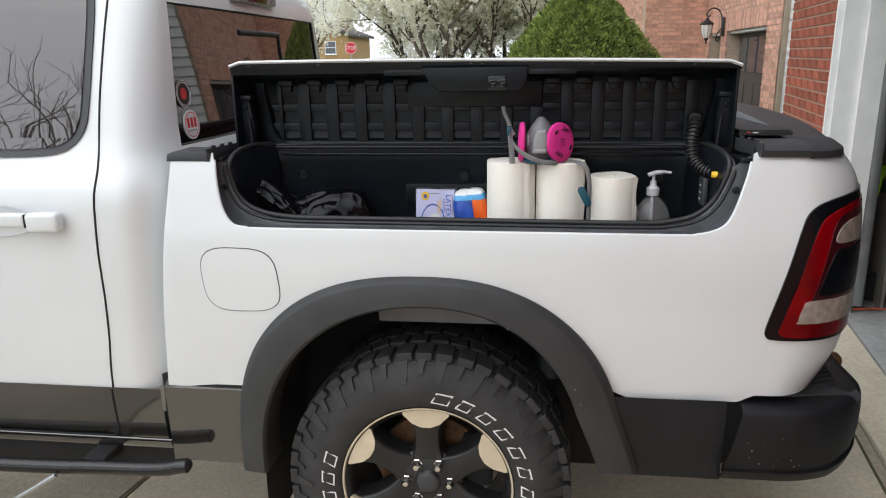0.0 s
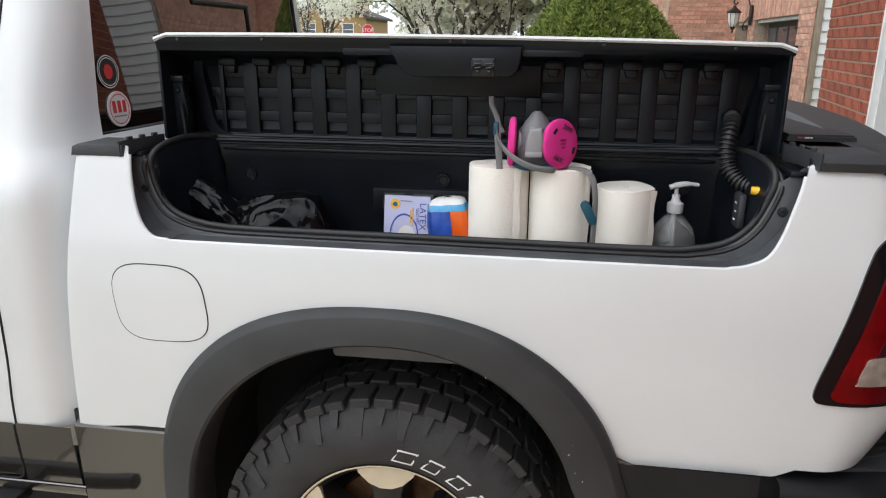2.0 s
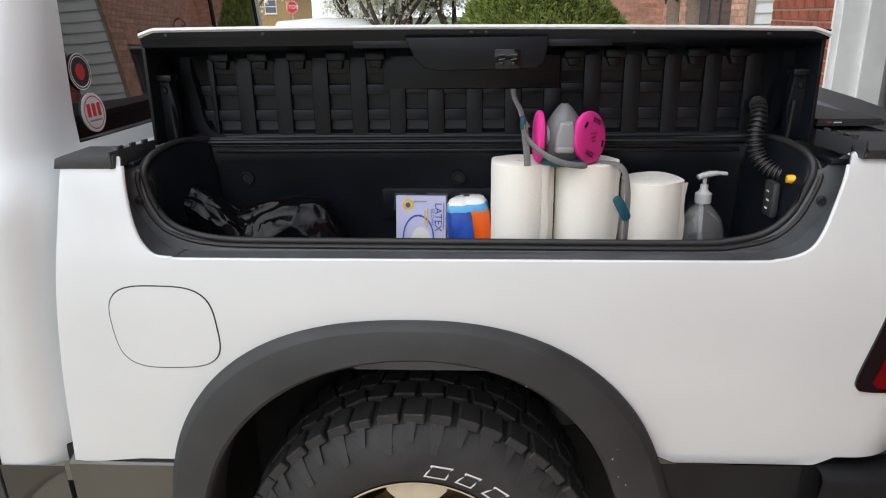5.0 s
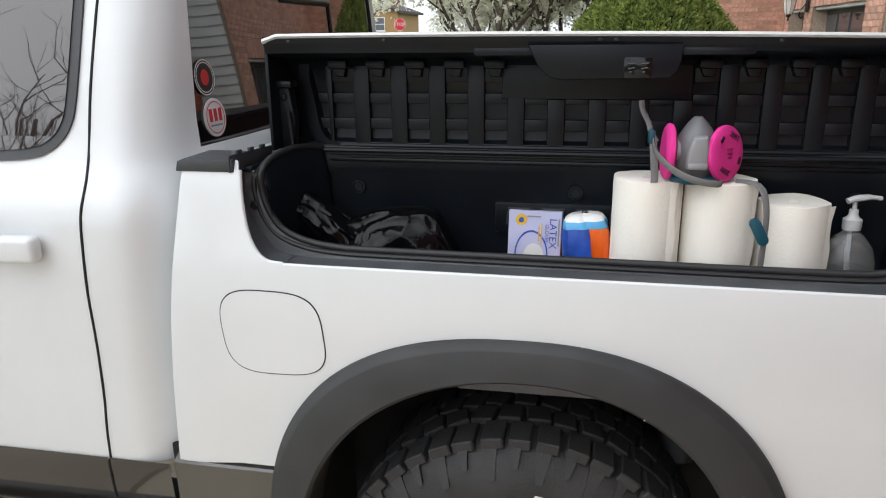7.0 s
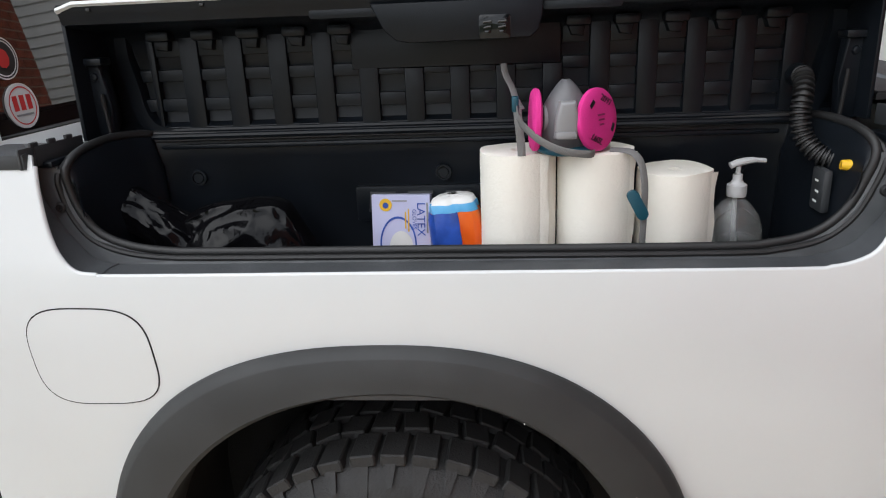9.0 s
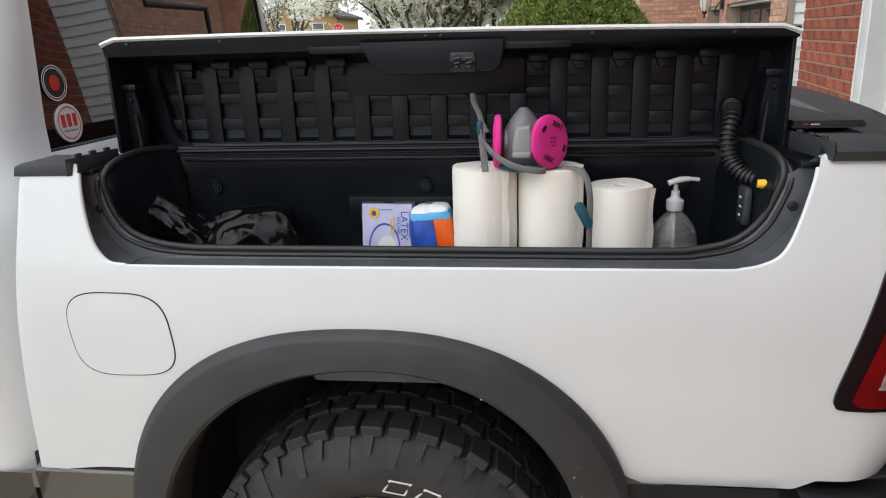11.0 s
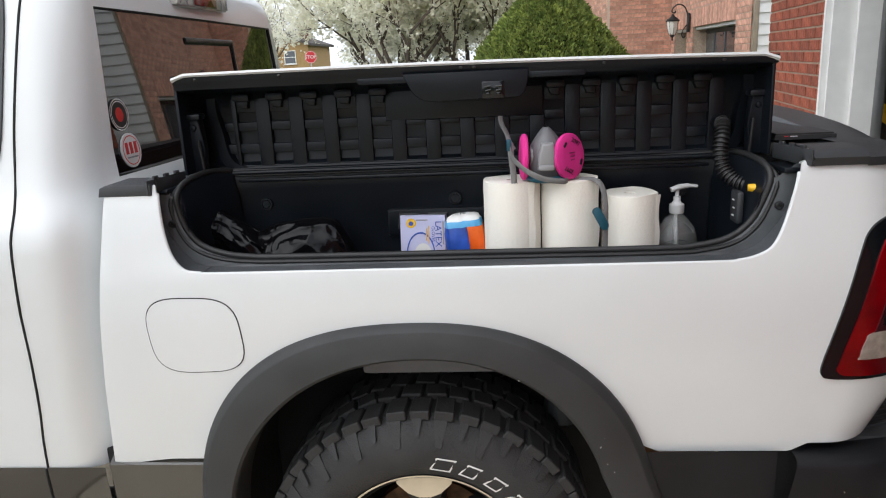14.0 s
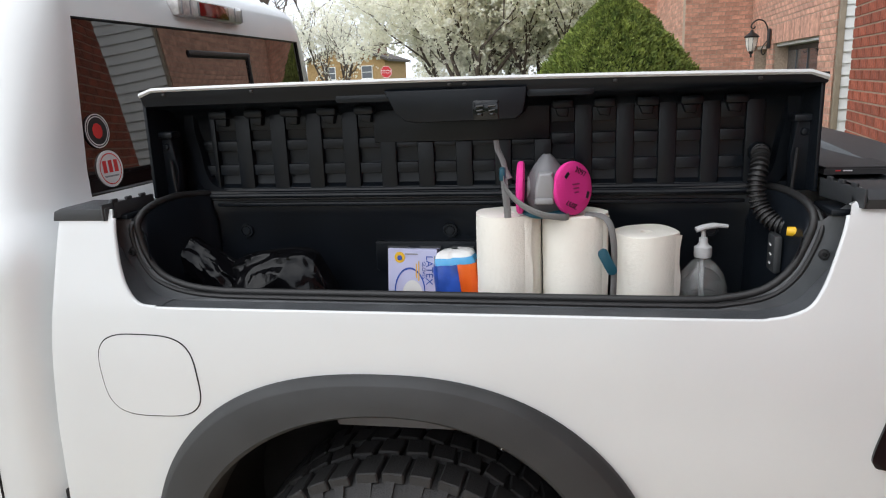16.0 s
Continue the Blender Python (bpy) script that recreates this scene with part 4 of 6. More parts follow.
def cab_side_strip(points, r, name, material, parent=None, label=""):
    """A thin bead that follows the cab's side through (x, z) points."""
    pts = []
    for (xa, za), (xb, zb) in zip(points, points[1:]):
        for k in range(8):
            t = k / 8
            z = za + (zb - za) * t
            pts.append((xa + (xb - xa) * t, cab_y(z) - 0.0002, z))
    return part(name, tube(pts, r, 6), material, parent or truck, label)


gap = [(p.x, p.z) for p in smooth_path([(-0.905, 0, 1.92), (-0.909, 0, 1.70), (-0.909, 0, 1.50), (-0.902, 0, 1.36), (-0.897, 0, 1.31), (-0.897, 0, 1.27), (-0.902, 0, 1.18), (-0.907, 0, 1.08), (-0.911, 0, 0.95), (-0.921, 0, 0.84), (-0.937, 0, 0.74), (-0.947, 0, 0.66)], 4)]
cab_side_strip(gap, 0.0032, "door_gap", M_DARK, truck, "dark shut line of the rear door")
# lower black sills of doors and cab
def clad_y(z):
    return 0.050 + 0.10 * max(0.0, 0.62 - z)


def cladding(xs, lo, name, label):
    zs = [lo + (0.664 - lo) * k for k in (0.0, 0.06, 0.12, 0.35, 0.6, 0.85, 0.95, 1.0)]
    return part(name, loft([[(x, clad_y(z) + (0.012 if k == 0 else 0.0), z) for k, z in enumerate(zs)] for x in xs]), M_GLOSSB, truck, label)


cladding((-2.9, -1.6, -1.2, -1.0, -0.952), 0.497, "door_cladding", "gloss black lower door panel")
cladding((-0.948, -0.90, -0.84, -0.795), 0.470, "cab_cladding", "gloss black lower cab corner panel")
sill_line = [(-0.950, 0.66), (-0.9505, 0.56), (-0.952, 0.525), (-0.958, 0.507), (-0.972, 0.499), (-1.01, 0.496), (-1.4, 0.495), (-2.9, 0.494)]
part("door_gap", tube([(p.x, clad_y(p.z) - 0.0004, p.z) for p in smooth_path([(x, 0, z) for x, z in sill_line], 5)], 0.0030, 6), M_DARK, truck, "dark shut line round the lower door")
part("rocker_panel", loft([[(x, y, z) for y, z in ((0.0605, 0.4935), (0.0575, 0.491), (0.057, 0.478), (0.063, 0.462), (0.085, 0.446), (0.16, 0.436))] for x in (-2.9, -1.6, -1.1, -0.90, -0.82, -0.785)]), M_GLOSSB, truck, "gloss black rocker panel above the side step")
part("rocker", box((-1.9, 0.16, 0.43), (2.25, 0.15, 0.14), 0.02), M_DARK, truck)
# dark blocks added between cab and bed, their colour standing for the gap's shade
part("cab_gap_filler", prism([(-0.80, 0.70), (-0.762, 0.70), (-0.752, 0.46), (-0.80, 0.46)], 0.078, 0.12), M_DARK, truck)
part("cab_gap_filler", prism([(-0.69, 1.32), (-0.72, 1.32), (-0.80, 0.52), (-0.755, 0.52)], 0.12, 0.30), M_DARK, truck, "dark filler for the shade between cab and bed")
# side window with its rubber surround
WINO = [(-2.6, 1.345), (-1.6, 1.348), (-1.2, 1.350), (-1.10, 1.352), (-1.02, 1.360), (-0.972, 1.385), (-0.946, 1.425), (-0.938, 1.48), (-0.938, 1.60), (-0.942, 1.74), (-0.955, 1.80), (-1.0, 1.83), (-1.1, 1.836), (-1.5, 1.838), (-2.6, 1.84)]


def on_cab(poly, off, name, material, parent, label, n=16):
    bm = bmesh.new()
    bm.faces.new([bm.verts.new((x, 0, z)) for x, z in poly])
    for i in range(1, n):
        bmesh.ops.bisect_plane(bm, geom=bm.verts[:] + bm.edges[:] + bm.faces[:], plane_co=(0, 0, 1.34 + 0.5 * i / n), plane_no=(0, 0, 1))
    bmesh.ops.solidify(bm, geom=bm.faces[:], thickness=0.001)
    for v in bm.verts:
        front = abs(v.co.y) < 0.0005
        v.co.y = cab_y(v.co.z) - (off if front else off - 0.02)
    return part(name, bm, material, parent, label)


outer = [(p.x, p.z) for p in smooth_path([(x, 0, z) for x, z in WINO], 5)]
def shrink(poly, d):
    """The outline moved inwards by d."""
    out = []
    n = len(poly)
    for i in range(n):
        (xa, za), (xb, zb) = poly[i - 1], poly[(i + 1) % n]
        k = math.hypot(xb - xa, zb - za) or 1
        out.append((poly[i][0] - d * (zb - za) / k, poly[i][1] + d * (xb - xa) / k))
    return out


wframe = on_cab(outer, 0.006, "side_window_frame", M_PLAST, truck, "black rubber surround of the rear door window")
on_cab(shrink(outer, 0.021), 0.009, "side_window", M_GLASS, wframe, "dark tinted side window")


# door handle
def handle():
    grip = box((-1.185, -0.022, 1.190), (0.215, 0.026, 0.040), 0.010, seg=4)
    h = part("door_handle", grip, M_WHITE, truck, "white painted door handle")
    cap = box((0, 0, 0), (0.092, 0.040, 0.056), 0.013, seg=4)
    bmesh.ops.transform(cap, matrix=pose(-1.032, -0.014, 1.184, 0, 0, 6), verts=cap.verts)
    part("handle_cap", cap, M_WHITE, h)
    part("handle_gap", box((-1.079, -0.020, 1.189), (0.0014, 0.027, 0.036), 0.0004), M_DARK, h, "thin dark joint")
    part("handle_recess", revolve([(0, 0.0), (0.045, 0.001), (0.058, 0.005)], Matrix.Translation((-1.18, 0.013, 1.180)) @ FRONT @ Matrix.Diagonal((1.7, 0.75, 1, 1)), 32), M_WHITE, h)


handle()


# ---- storage box in the bed side ----
SEAL = [(-0.545, 0.118, 1.33), (-0.545, 0.118, 1.295), (-0.532, 0.118, 1.250), (-0.505, 0.118, 1.213), (-0.456, 0.118, 1.190), (-0.39, 0.118, 1.179), (-0.30, 0.118, 1.176), (0.1, 0.118, 1.174),
        (0.55, 0.118, 1.172), (0.64, 0.118, 1.177), (0.705, 0.118, 1.193), (0.748, 0.118, 1.228), (0.772, 0.118, 1.275), (0.786, 0.120, 1.325), (0.780, 0.16, 1.352), (0.762, 0.24, 1.362), (0.735, 0.31, 1.358), (0.68, 0.335, 1.352),
        (0.1, 0.338, 1.350), (-0.43, 0.335, 1.350), (-0.49, 0.31, 1.356), (-0.522, 0.24, 1.362), (-0.54, 0.16, 1.352)]


def storage_box():
    tub = bmesh.new()
    ring = smooth_path(SEAL, 4, True)
    def inset(p, f, z):
        return Vector((0.115 + (p.x - 0.115) * f, 0.228 + (p.y - 0.228) * f, z))
    rows = [[p for p in ring]]
    rows.append([Vector((0.115 + (p.x - 0.115) * 0.985, 0.228 + (p.y - 0.228) * 0.97, p.z - 0.012)) for p in ring])
    rows.append([Vector((0.115 + (p.x - 0.115) * 0.975, 0.228 + (p.y - 0.228) * 1.0, min(p.z - 0.025, 1.30))) for p in ring])
    rows.append([Vector((0.115 + (p.x - 0.115) * 0.97, 0.228 + (p.y - 0.228) * 1.04, min(p.z - 0.03, 1.29))) for p in ring])
    for z, f in ((1.14, 0.965), (1.08, 0.955), (1.05, 0.94), (1.04, 0.90), (1.04, 0.4)):
        rows.append([Vector((0.115 + (p.x - 0.115) * f, 0.228 + (p.y - 0.228) * (1.04 if z > 1.06 else f), min(z, p.z))) for p in ring])
    bx = part("storage_box", loft(rows, closed=True), M_LINER, truck, "deep black plastic side storage box, half full")
    part("box_floor", box((0.115, 0.228, 1.034), (1.26, 0.20, 0.008)), M_LINER, bx)
    part("box_seal", join(tube(ring, 0.0075, 10, True), tube([p + Vector((0.012 * (-1 if p.x < 0.1 else 1) * (1 if abs(p.x - 0.115) > 0.5 else 0), -0.006, -0.010)) for p in ring], 0.0055, 8, True)), M_SEAL, bx, "black rubber bulb seal round the box opening")
    # flange between painted skin and seal
    n = 96
    def at_open(t):
        i = t * (len(OPEN) - 1)
        k = min(int(i), len(OPEN) - 2)
        return Vector((OPEN[k][0] + (OPEN[k + 1][0] - OPEN[k][0]) * (i - k), 0, OPEN[k][1] + (OPEN[k + 1][1] - OPEN[k][1]) * (i - k)))
    front_ring = smooth_path(SEAL[:14], 6)
    rows = []
    for j in range(n + 1):
        w = at_open(j / n)
        s = front_ring[round(j / n * (len(front_ring) - 1))]
        side = max(0.0, min(1.0, (w.z - 1.20) / 0.08))
        d = -1 if w.x < 0.1 else 1
        y0 = lip_y(w.z) + 0.001
        a = Vector((w.x + d * 0.006 * side, y0 + 0.012, w.z - 0.005 * (1 - side)))
        b = Vector((w.x + d * 0.028 * side, 0.106, w.z - 0.006 * (1 - side)))
        c = Vector((s.x + d * 0.009 * side, 0.110, s.z - 0.014 * (1 - side)))
        rows.append([Vector((w.x, y0 - 0.004, w.z + 0.0005)), a, a.lerp(b, 0.45) + Vector((0, 0, 0.003 * (1 - side))), b, b.lerp(c, 0.4), c, Vector((s.x, 0.117, s.z - 0.002))])
    fl = part("box_flange", loft(rows), M_FLANGE, truck, "dark grey moulded flange round the box opening")
    for x in (-0.560, 0.803):
        m = Matrix.Translation((x, 0.1065, 1.264)) @ FRONT
        sc = part("flange_screw", revolve([(0.0, 0.002), (0.003, 0.002), (0.0035, 0.005), (0.007, 0.005), (0.0095, 0.001), (0.0095, -0.004)], m, 20), M_SEAL, fl, "dark push-pin screw")
    for x in (-0.407, 0.087, 0.650):
        m = Matrix.Translation((x, 0.338, 1.261)) @ FRONT
        part("box_plug", revolve([(0, 0.0045), (0.009, 0.0045), (0.010, 0.002), (0.012, 0.002), (0.013, 0.006), (0.0155, 0.006), (0.017, 0.0)], m, 24), M_LINER, bx)
    # moulded panel with raised marks on the back wall
    pl = part("moulded_panel", prism(rounded(-0.09, 1.165, 0.24, 1.236, 0.006), 0.333, 0.345, 0.003), M_LINER, bx)
    for i in range(4):
        x = -0.065 + 0.075 * i
        part("raised_mark", prism([(x, 1.185), (x + 0.05, 1.185), (x + 0.055, 1.225), (x + 0.005, 1.225)], 0.329, 0.334, 0.0015), M_PLAST, pl)
    part("ledge", box((0.115, 0.335, 1.325), (1.20, 0.014, 0.010), 0.004), M_LINER, bx)
    # ledges under the rail ends
    for x, d in ((-0.575, -1), (0.825, 1)):
        part("end_ledge", box((x + 0.004 * d, 0.15, 1.340), (0.046, 0.10, 0.012), 0.004), M_LINER, bx)
    # tie-down with pictogram at the rear end wall
    sw = part("light_switch", box((0.744, 0.20, 1.245), (0.016, 0.05, 0.075), 0.006, None), M_PLAST, bx, "black control pad with pale pictograms")
    for i in range(3):
        part("pictogram", box((0.7355, 0.20 - 0.004 * (i % 2), 1.225 + 0.018 * i), (0.001, 0.012, 0.0035), 0), M_LETTER, sw, smooth=False)


storage_box()


def lid_top(x):
    u = (x - 0.13) / 0.69
    return 1.5995 - 0.010 * (x - 0.13) - 0.006 * u * u


def storage_lid():
    n = 44
    xs = [-0.558 + (0.818 + 0.558) * i / n for i in range(n + 1)]
    rows, liner = [], []
    for x in xs:
        e = min((x + 0.558) / 0.03, (0.818 - x) / 0.03, 1.0)
        r = 0.010 * (1 - math.sqrt(max(0, 1 - (1 - e) ** 2)))
        zt = lid_top(x) - r
        # painted outer shell: fascia lip, fascia, rounded shoulder, top skin, hinge side
        rows.append([(x, 0.204, zt - 0.010), (x, 0.198, zt - 0.005), (x, 0.200, zt), (x, 0.235, zt - 0.0005), (x, 0.29, zt - 0.004), (x, 0.345, zt - 0.012), (x, 0.378, zt - 0.024), (x, 0.388, zt - 0.05), (x, 0.385, 1.48), (x, 0.378, 1.37)])
    shell = part("lid_shell", loft(rows), M_WHITE, truck, "white painted outer skin of the raised storage lid")
    lidp = bmesh.new()
    prof = lambda x: [(0.203, lid_top(x) - 0.005), (0.203, lid_top(x) - 0.016), (0.208, lid_top(x) - 0.024), (0.214, 1.562), (0.232, 1.556), (0.300, 1.551), (0.326, 1.540), (0.342, 1.520), (0.350, 1.47), (0.352, 1.40), (0.348, 1.372), (0.334, 1.364), (0.330, 1.352), (0.345, 1.345)]
    rows = [[(x, y, z) for y, z in prof(x)] for x in xs]
    lid = part("storage_lid", loft(rows), M_LINER, truck, "open black plastic lid liner standing upright, ribbed inside")
    # columns of stepped pockets between broad upright ribs
    cols = [(-0.459 + 0.086 * k, -0.410 + 0.086 * k) for k in range(14)]
    for k, (a, b) in enumerate(cols):
        mid = 5 <= k <= 8
        nxt = cols[k + 1][0] if k < 13 else 0.745
        top = 1.462 if mid and 5 <= k + 1 <= 9 else 1.540
        part("rib", prism([(b, 1.360), (nxt, 1.360), (nxt, top), (b, top)], 0.333, 0.357, 0.004), M_LINER, lid)
        bars = [(1.360, 1.366), (1.394, 1.418), (1.451, 1.462)] if mid else [(1.360, 1.366), (1.394, 1.418), (1.451, 1.473), (1.497, 1.535)]
        for z0, z1 in bars:
            part("cross_bar", prism([(a, z0), (b, z0), (b, z1), (a, z1)], 0.3375, 0.357, 0.0022), M_LINER, lid)
        if not mid:
            part("rib_hook", box(((a + b) / 2, 0.316, 1.536), (0.046, 0.032, 0.020), 0.007), M_LINER, lid)
            part("rib_hook", prism([(a + 0.006, 1.530), (b - 0.010, 1.530), (b - 0.014, 1.508), (a + 0.014, 1.510)], 0.318, 0.340, 0.005), M_LINER, lid)
    # curved borders at both ends of the ribbed field
    for d, xe in ((1, -0.459), (-1, 0.735)):
        curve = smooth_path([(xe - 0.045 * d, 0, 1.545), (xe - 0.046 * d, 0, 1.50), (xe - 0.036 * d, 0, 1.45), (xe - 0.028 * d, 0, 1.40), (xe - 0.012 * d, 0, 1.372), (xe + 0.02 * d, 0, 1.360)], 5)
        part("border_rib", loft([[(p.x - 0.032 * d, 0.352, p.z - 0.012), (p.x - 0.028 * d, 0.330, p.z - 0.010), (p.x - 0.004 * d, 0.329, p.z), (p.x, 0.338, p.z), (p.x + 0.002 * d, 0.354, p.z + 0.002)] for p in curve]), M_LINER, lid)
    for z0, z1 in ((1.394, 1.418), (1.451, 1.473)):
        part("cross_bar", prism([(-0.492, z0), (-0.468, z0), (-0.468, z1), (-0.496, z1)], 0.3375, 0.357, 0.0022), M_LINER, lid)
    part("rib", prism([(-0.468, 1.360), (-0.459, 1.360), (-0.459, 1.54), (-0.474, 1.54)], 0.333, 0.357, 0.003), M_LINER, lid)
    part("lid_band", prism([(-0.078, 1.462), (0.312, 1.462), (0.312, 1.545), (-0.078, 1.545)], 0.332, 0.357, 0.004), M_LINER, lid)
    # latch housing
    lh = part("latch_housing", prism([(-0.014, 1.576), (0.272, 1.576), (0.270, 1.548), (0.264, 1.526), (0.250, 1.514), (0.050, 1.511), (0.026, 1.516), (0.006, 1.535)], 0.196, 0.30, 0.004), M_LINER, lid, "rounded black latch housing")
    part("latch_recess", prism(rounded(0.166, 1.514, 0.218, 1.552, 0.004), 0.1945, 0.20, 0.0008), M_LENSBLK, lh, "glossy black latch opening")
    for i in range(2):
        x = 0.180 + 0.024 * i
        part("latch_catch", join(tube([(x - 0.007, 0.1915, 1.540), (x + 0.007, 0.1915, 1.541)], 0.0028, 8), tube([(x - 0.006, 0.1915, 1.531), (x + 0.006, 0.191, 1.533)], 0.0024, 8), box((x, 0.1925, 1.524), (0.010, 0.004, 0.006), 0.0015)), M_STEP, lh, "dark glossy latch catch")
    for xa, xb in ((-0.12, 0.012), (0.272, 0.40)):
        part("fascia_pad", prism(rounded(xa, 1.556, xb, 1.570, 0.004), 0.2105, 0.23, 0.001), M_LINER, lid)
    for x in (-0.30, 0.12, 0.15, 0.44, -0.50, 0.70):
        part("lid_bumper", box((x, 0.202, lid_top(x) - 0.015), (0.008, 0.006, 0.006), 0.002), M_SEAL, lid)
    # hinge line
    for y, z in ((0.335, 1.357), (0.322, 1.347)):
        part("hinge_bead", tube([(-0.52, y, z), (0.77, y, z)], 0.006, 8), M_LINER, lid)
    # end brackets with struts
    for x, d in ((-0.545, 1), (0.800, -1)):
        br = part("hinge_bracket", join(prism([(x - 0.018, 1.355), (x + 0.018, 1.355), (x + 0.022, 1.42), (x + 0.016, 1.50), (x - 0.016, 1.50), (x - 0.022, 1.42)], 0.262, 0.285, 0.006), box((x, 0.27, 1.497), (0.046, 0.04, 0.014), 0.004)), M_LINER, lid, "black pressed-steel hinge bracket")
        part("strut", tube([(x + 0.012 * d, 0.254, 1.44), (x + 0.020 * d, 0.25, 1.35)], 0.0035, 8), M_DARK, br)
        part("rivet", revolve([(0, 0.006), (0.006, 0.004), (0.008, 0)], Matrix.Translation((x, 0.262, 1.47)) @ FRONT, 14), M_LINER, br)
        part("lid_end", prism([(x - 0.013 * d - 0.004, 1.36), (x - 0.013 * d + 0.004, 1.36), (x - 0.013 * d + 0.004, 1.57), (x - 0.013 * d - 0.004, 1.57)], 0.215, 0.375, 0.003), M_LINER, lid)


storage_lid()


# ---- things in the box ----
def paper_roll(x, y, r, h, name_label, rag=1, tilt=0.0):
    rg = random.Random(int(x * 1000) + rag)
    z0 = 1.040
    m = pose(x, y, z0, 0, tilt, rg.uniform(0, 360))
    bm = bmesh.new()
    n, k = 56, 14
    prev, rows = None, []
    for i in range(k + 1):
        z = h * i / k
        row = []
        for j in range(n):
            a = 2 * math.pi * j / n
            rr = r * (1 + 0.012 * math.sin(2 * a + 1.3) + 0.006 * math.sin(5 * a + 3 * z) - (0.012 if i in (0, k) else 0)) + 0.0006 * noise.noise((a * 4, z * 60, x))
            row.append(Vector((rr * math.cos(a), rr * math.sin(a), z + (0.002 * math.sin(3 * a) if i == k else 0))))
        rows.append(row)
    for rr, dz in ((0.90, 0.001), (0.5, -0.001), (0.18, -0.001), (0.165, -0.02), (0.16, -0.06)):
        rows.append([Vector((r * rr * math.cos(2 * math.pi * j / n), r * rr * math.sin(2 * math.pi * j / n), h + dz)) for j in range(n)])
    bm = loft(rows, closed=True)
    bm.faces.new(bm.verts[0:n][::-1] if False else [v for v in bm.verts][:n])
    bmesh.ops.transform(bm, matrix=m, verts=bm.verts)
    t = thing("paper_towel_roll", (x, y, z0), name_label, "paper towel", "paper towels in the box")
    body = part("roll", bm, M_PAPER, t)
    # loose end of the outer sheet
    rows = []
    for i in range(9):
        z = h * (0.01 + 0.985 * i / 8)
        a0 = radians(-58 if rag == 1 else -38)
        row = []
        for j in range(5):
            a = a0 + 0.05 * j
            rr = r * 1.016 + 0.0012 * j + (0.0025 * math.sin(i * 1.7) if j == 4 else 0)
            row.append((x + rr * math.cos(a), y + rr * math.sin(a), z0 + z))
        rows.append(row)
    part("loose_sheet", loft(rows), M_PAPER, t)
    return t


paper_roll(0.229, 0.235, 0.0685, 0.281, "tall white embossed paper towel roll standing in the box", 1)
paper_roll(0.366, 0.232, 0.0665, 0.281, "tall white embossed paper towel roll beneath a respirator", 2)
paper_roll(0.508, 0.245, 0.0665, 0.238, "shorter white paper towel roll beside a pump bottle", 3)


def glove_box():
    t = thing("glove_box", (0.0, 0.28, 1.04), "lilac cardboard box of disposable latex gloves", "glove box")
    M = pose(0.0, 0.285, 1.04, -8, 0, -5)
    w, h, d = 0.117, 0.185, 0.07
    part("carton", box((0, d / 2, h / 2), (w, d, h), 0.0015, M), M_BOXLIL, t, smooth=False)
    F = M @ Matrix.Translation((0, -0.0005, 0)) @ FRONT
    # tear-out oval and glove motif
    bm = revolve([(0.034, 0.0004), (0.0355, 0.0006), (0.037, 0.0004)], F @ Matrix.Translation((-0.006, h - 0.098, 0)) @ Matrix.Diagonal((1, 1.5, 1, 1)), 40)
    part("oval_line", bm, M_BLUE, t, "thin blue perforated oval")
    part("glove_motif", revolve([(0, 0.0007), (0.022, 0.0005), (0.024, 0.0)], F @ Matrix.Translation((0.0, h - 0.105, 0)) @ Matrix.Diagonal((1, 1.4, 1, 1)), 24), M_LETTER, t, "pale glove motif")
    part("badge", revolve([(0, 0.0010), (0.0125, 0.0010), (0.0125, 0)], F @ Matrix.Translation((-0.030, h - 0.020, 0)), 20), M_YELLOW, t, "small yellow badge")
    part("badge_mark", revolve([(0, 0.0014), (0.006, 0.0014), (0.006, 0)], F @ Matrix.Translation((-0.030, h - 0.021, 0)), 12), M_BLUE, t)
    text("lettering", "LATEX", 0.0225, F @ pose(0.040, h - 0.048, 0.0008, 0, 0, -90), M_BLUE, t, "blue lettering")
    text("lettering", "GLOVES", 0.011, F @ pose(0.027, h - 0.048, 0.0008, 0, 0, -90), M_BLUE, t)
    for i in range(2):
        part("print_bar", box((0.0155 - 0.006 * i, 0.0 + h - 0.05, 0.0006), (0.0025, 0.045 - 0.012 * i, 0.0006), 0, F), M_YELLOW, t, smooth=False)
    part("print_bar", box((-0.002, h - 0.012, 0.0006), (0.03, 0.0025, 0.0006), 0, F), M_GREYL, t, smooth=False)
    part("print_bar", box((0.053, h - 0.045, 0.0006), (0.003, 0.06, 0.0006), 0, F), M_GREYL, t, smooth=False)


glove_box()


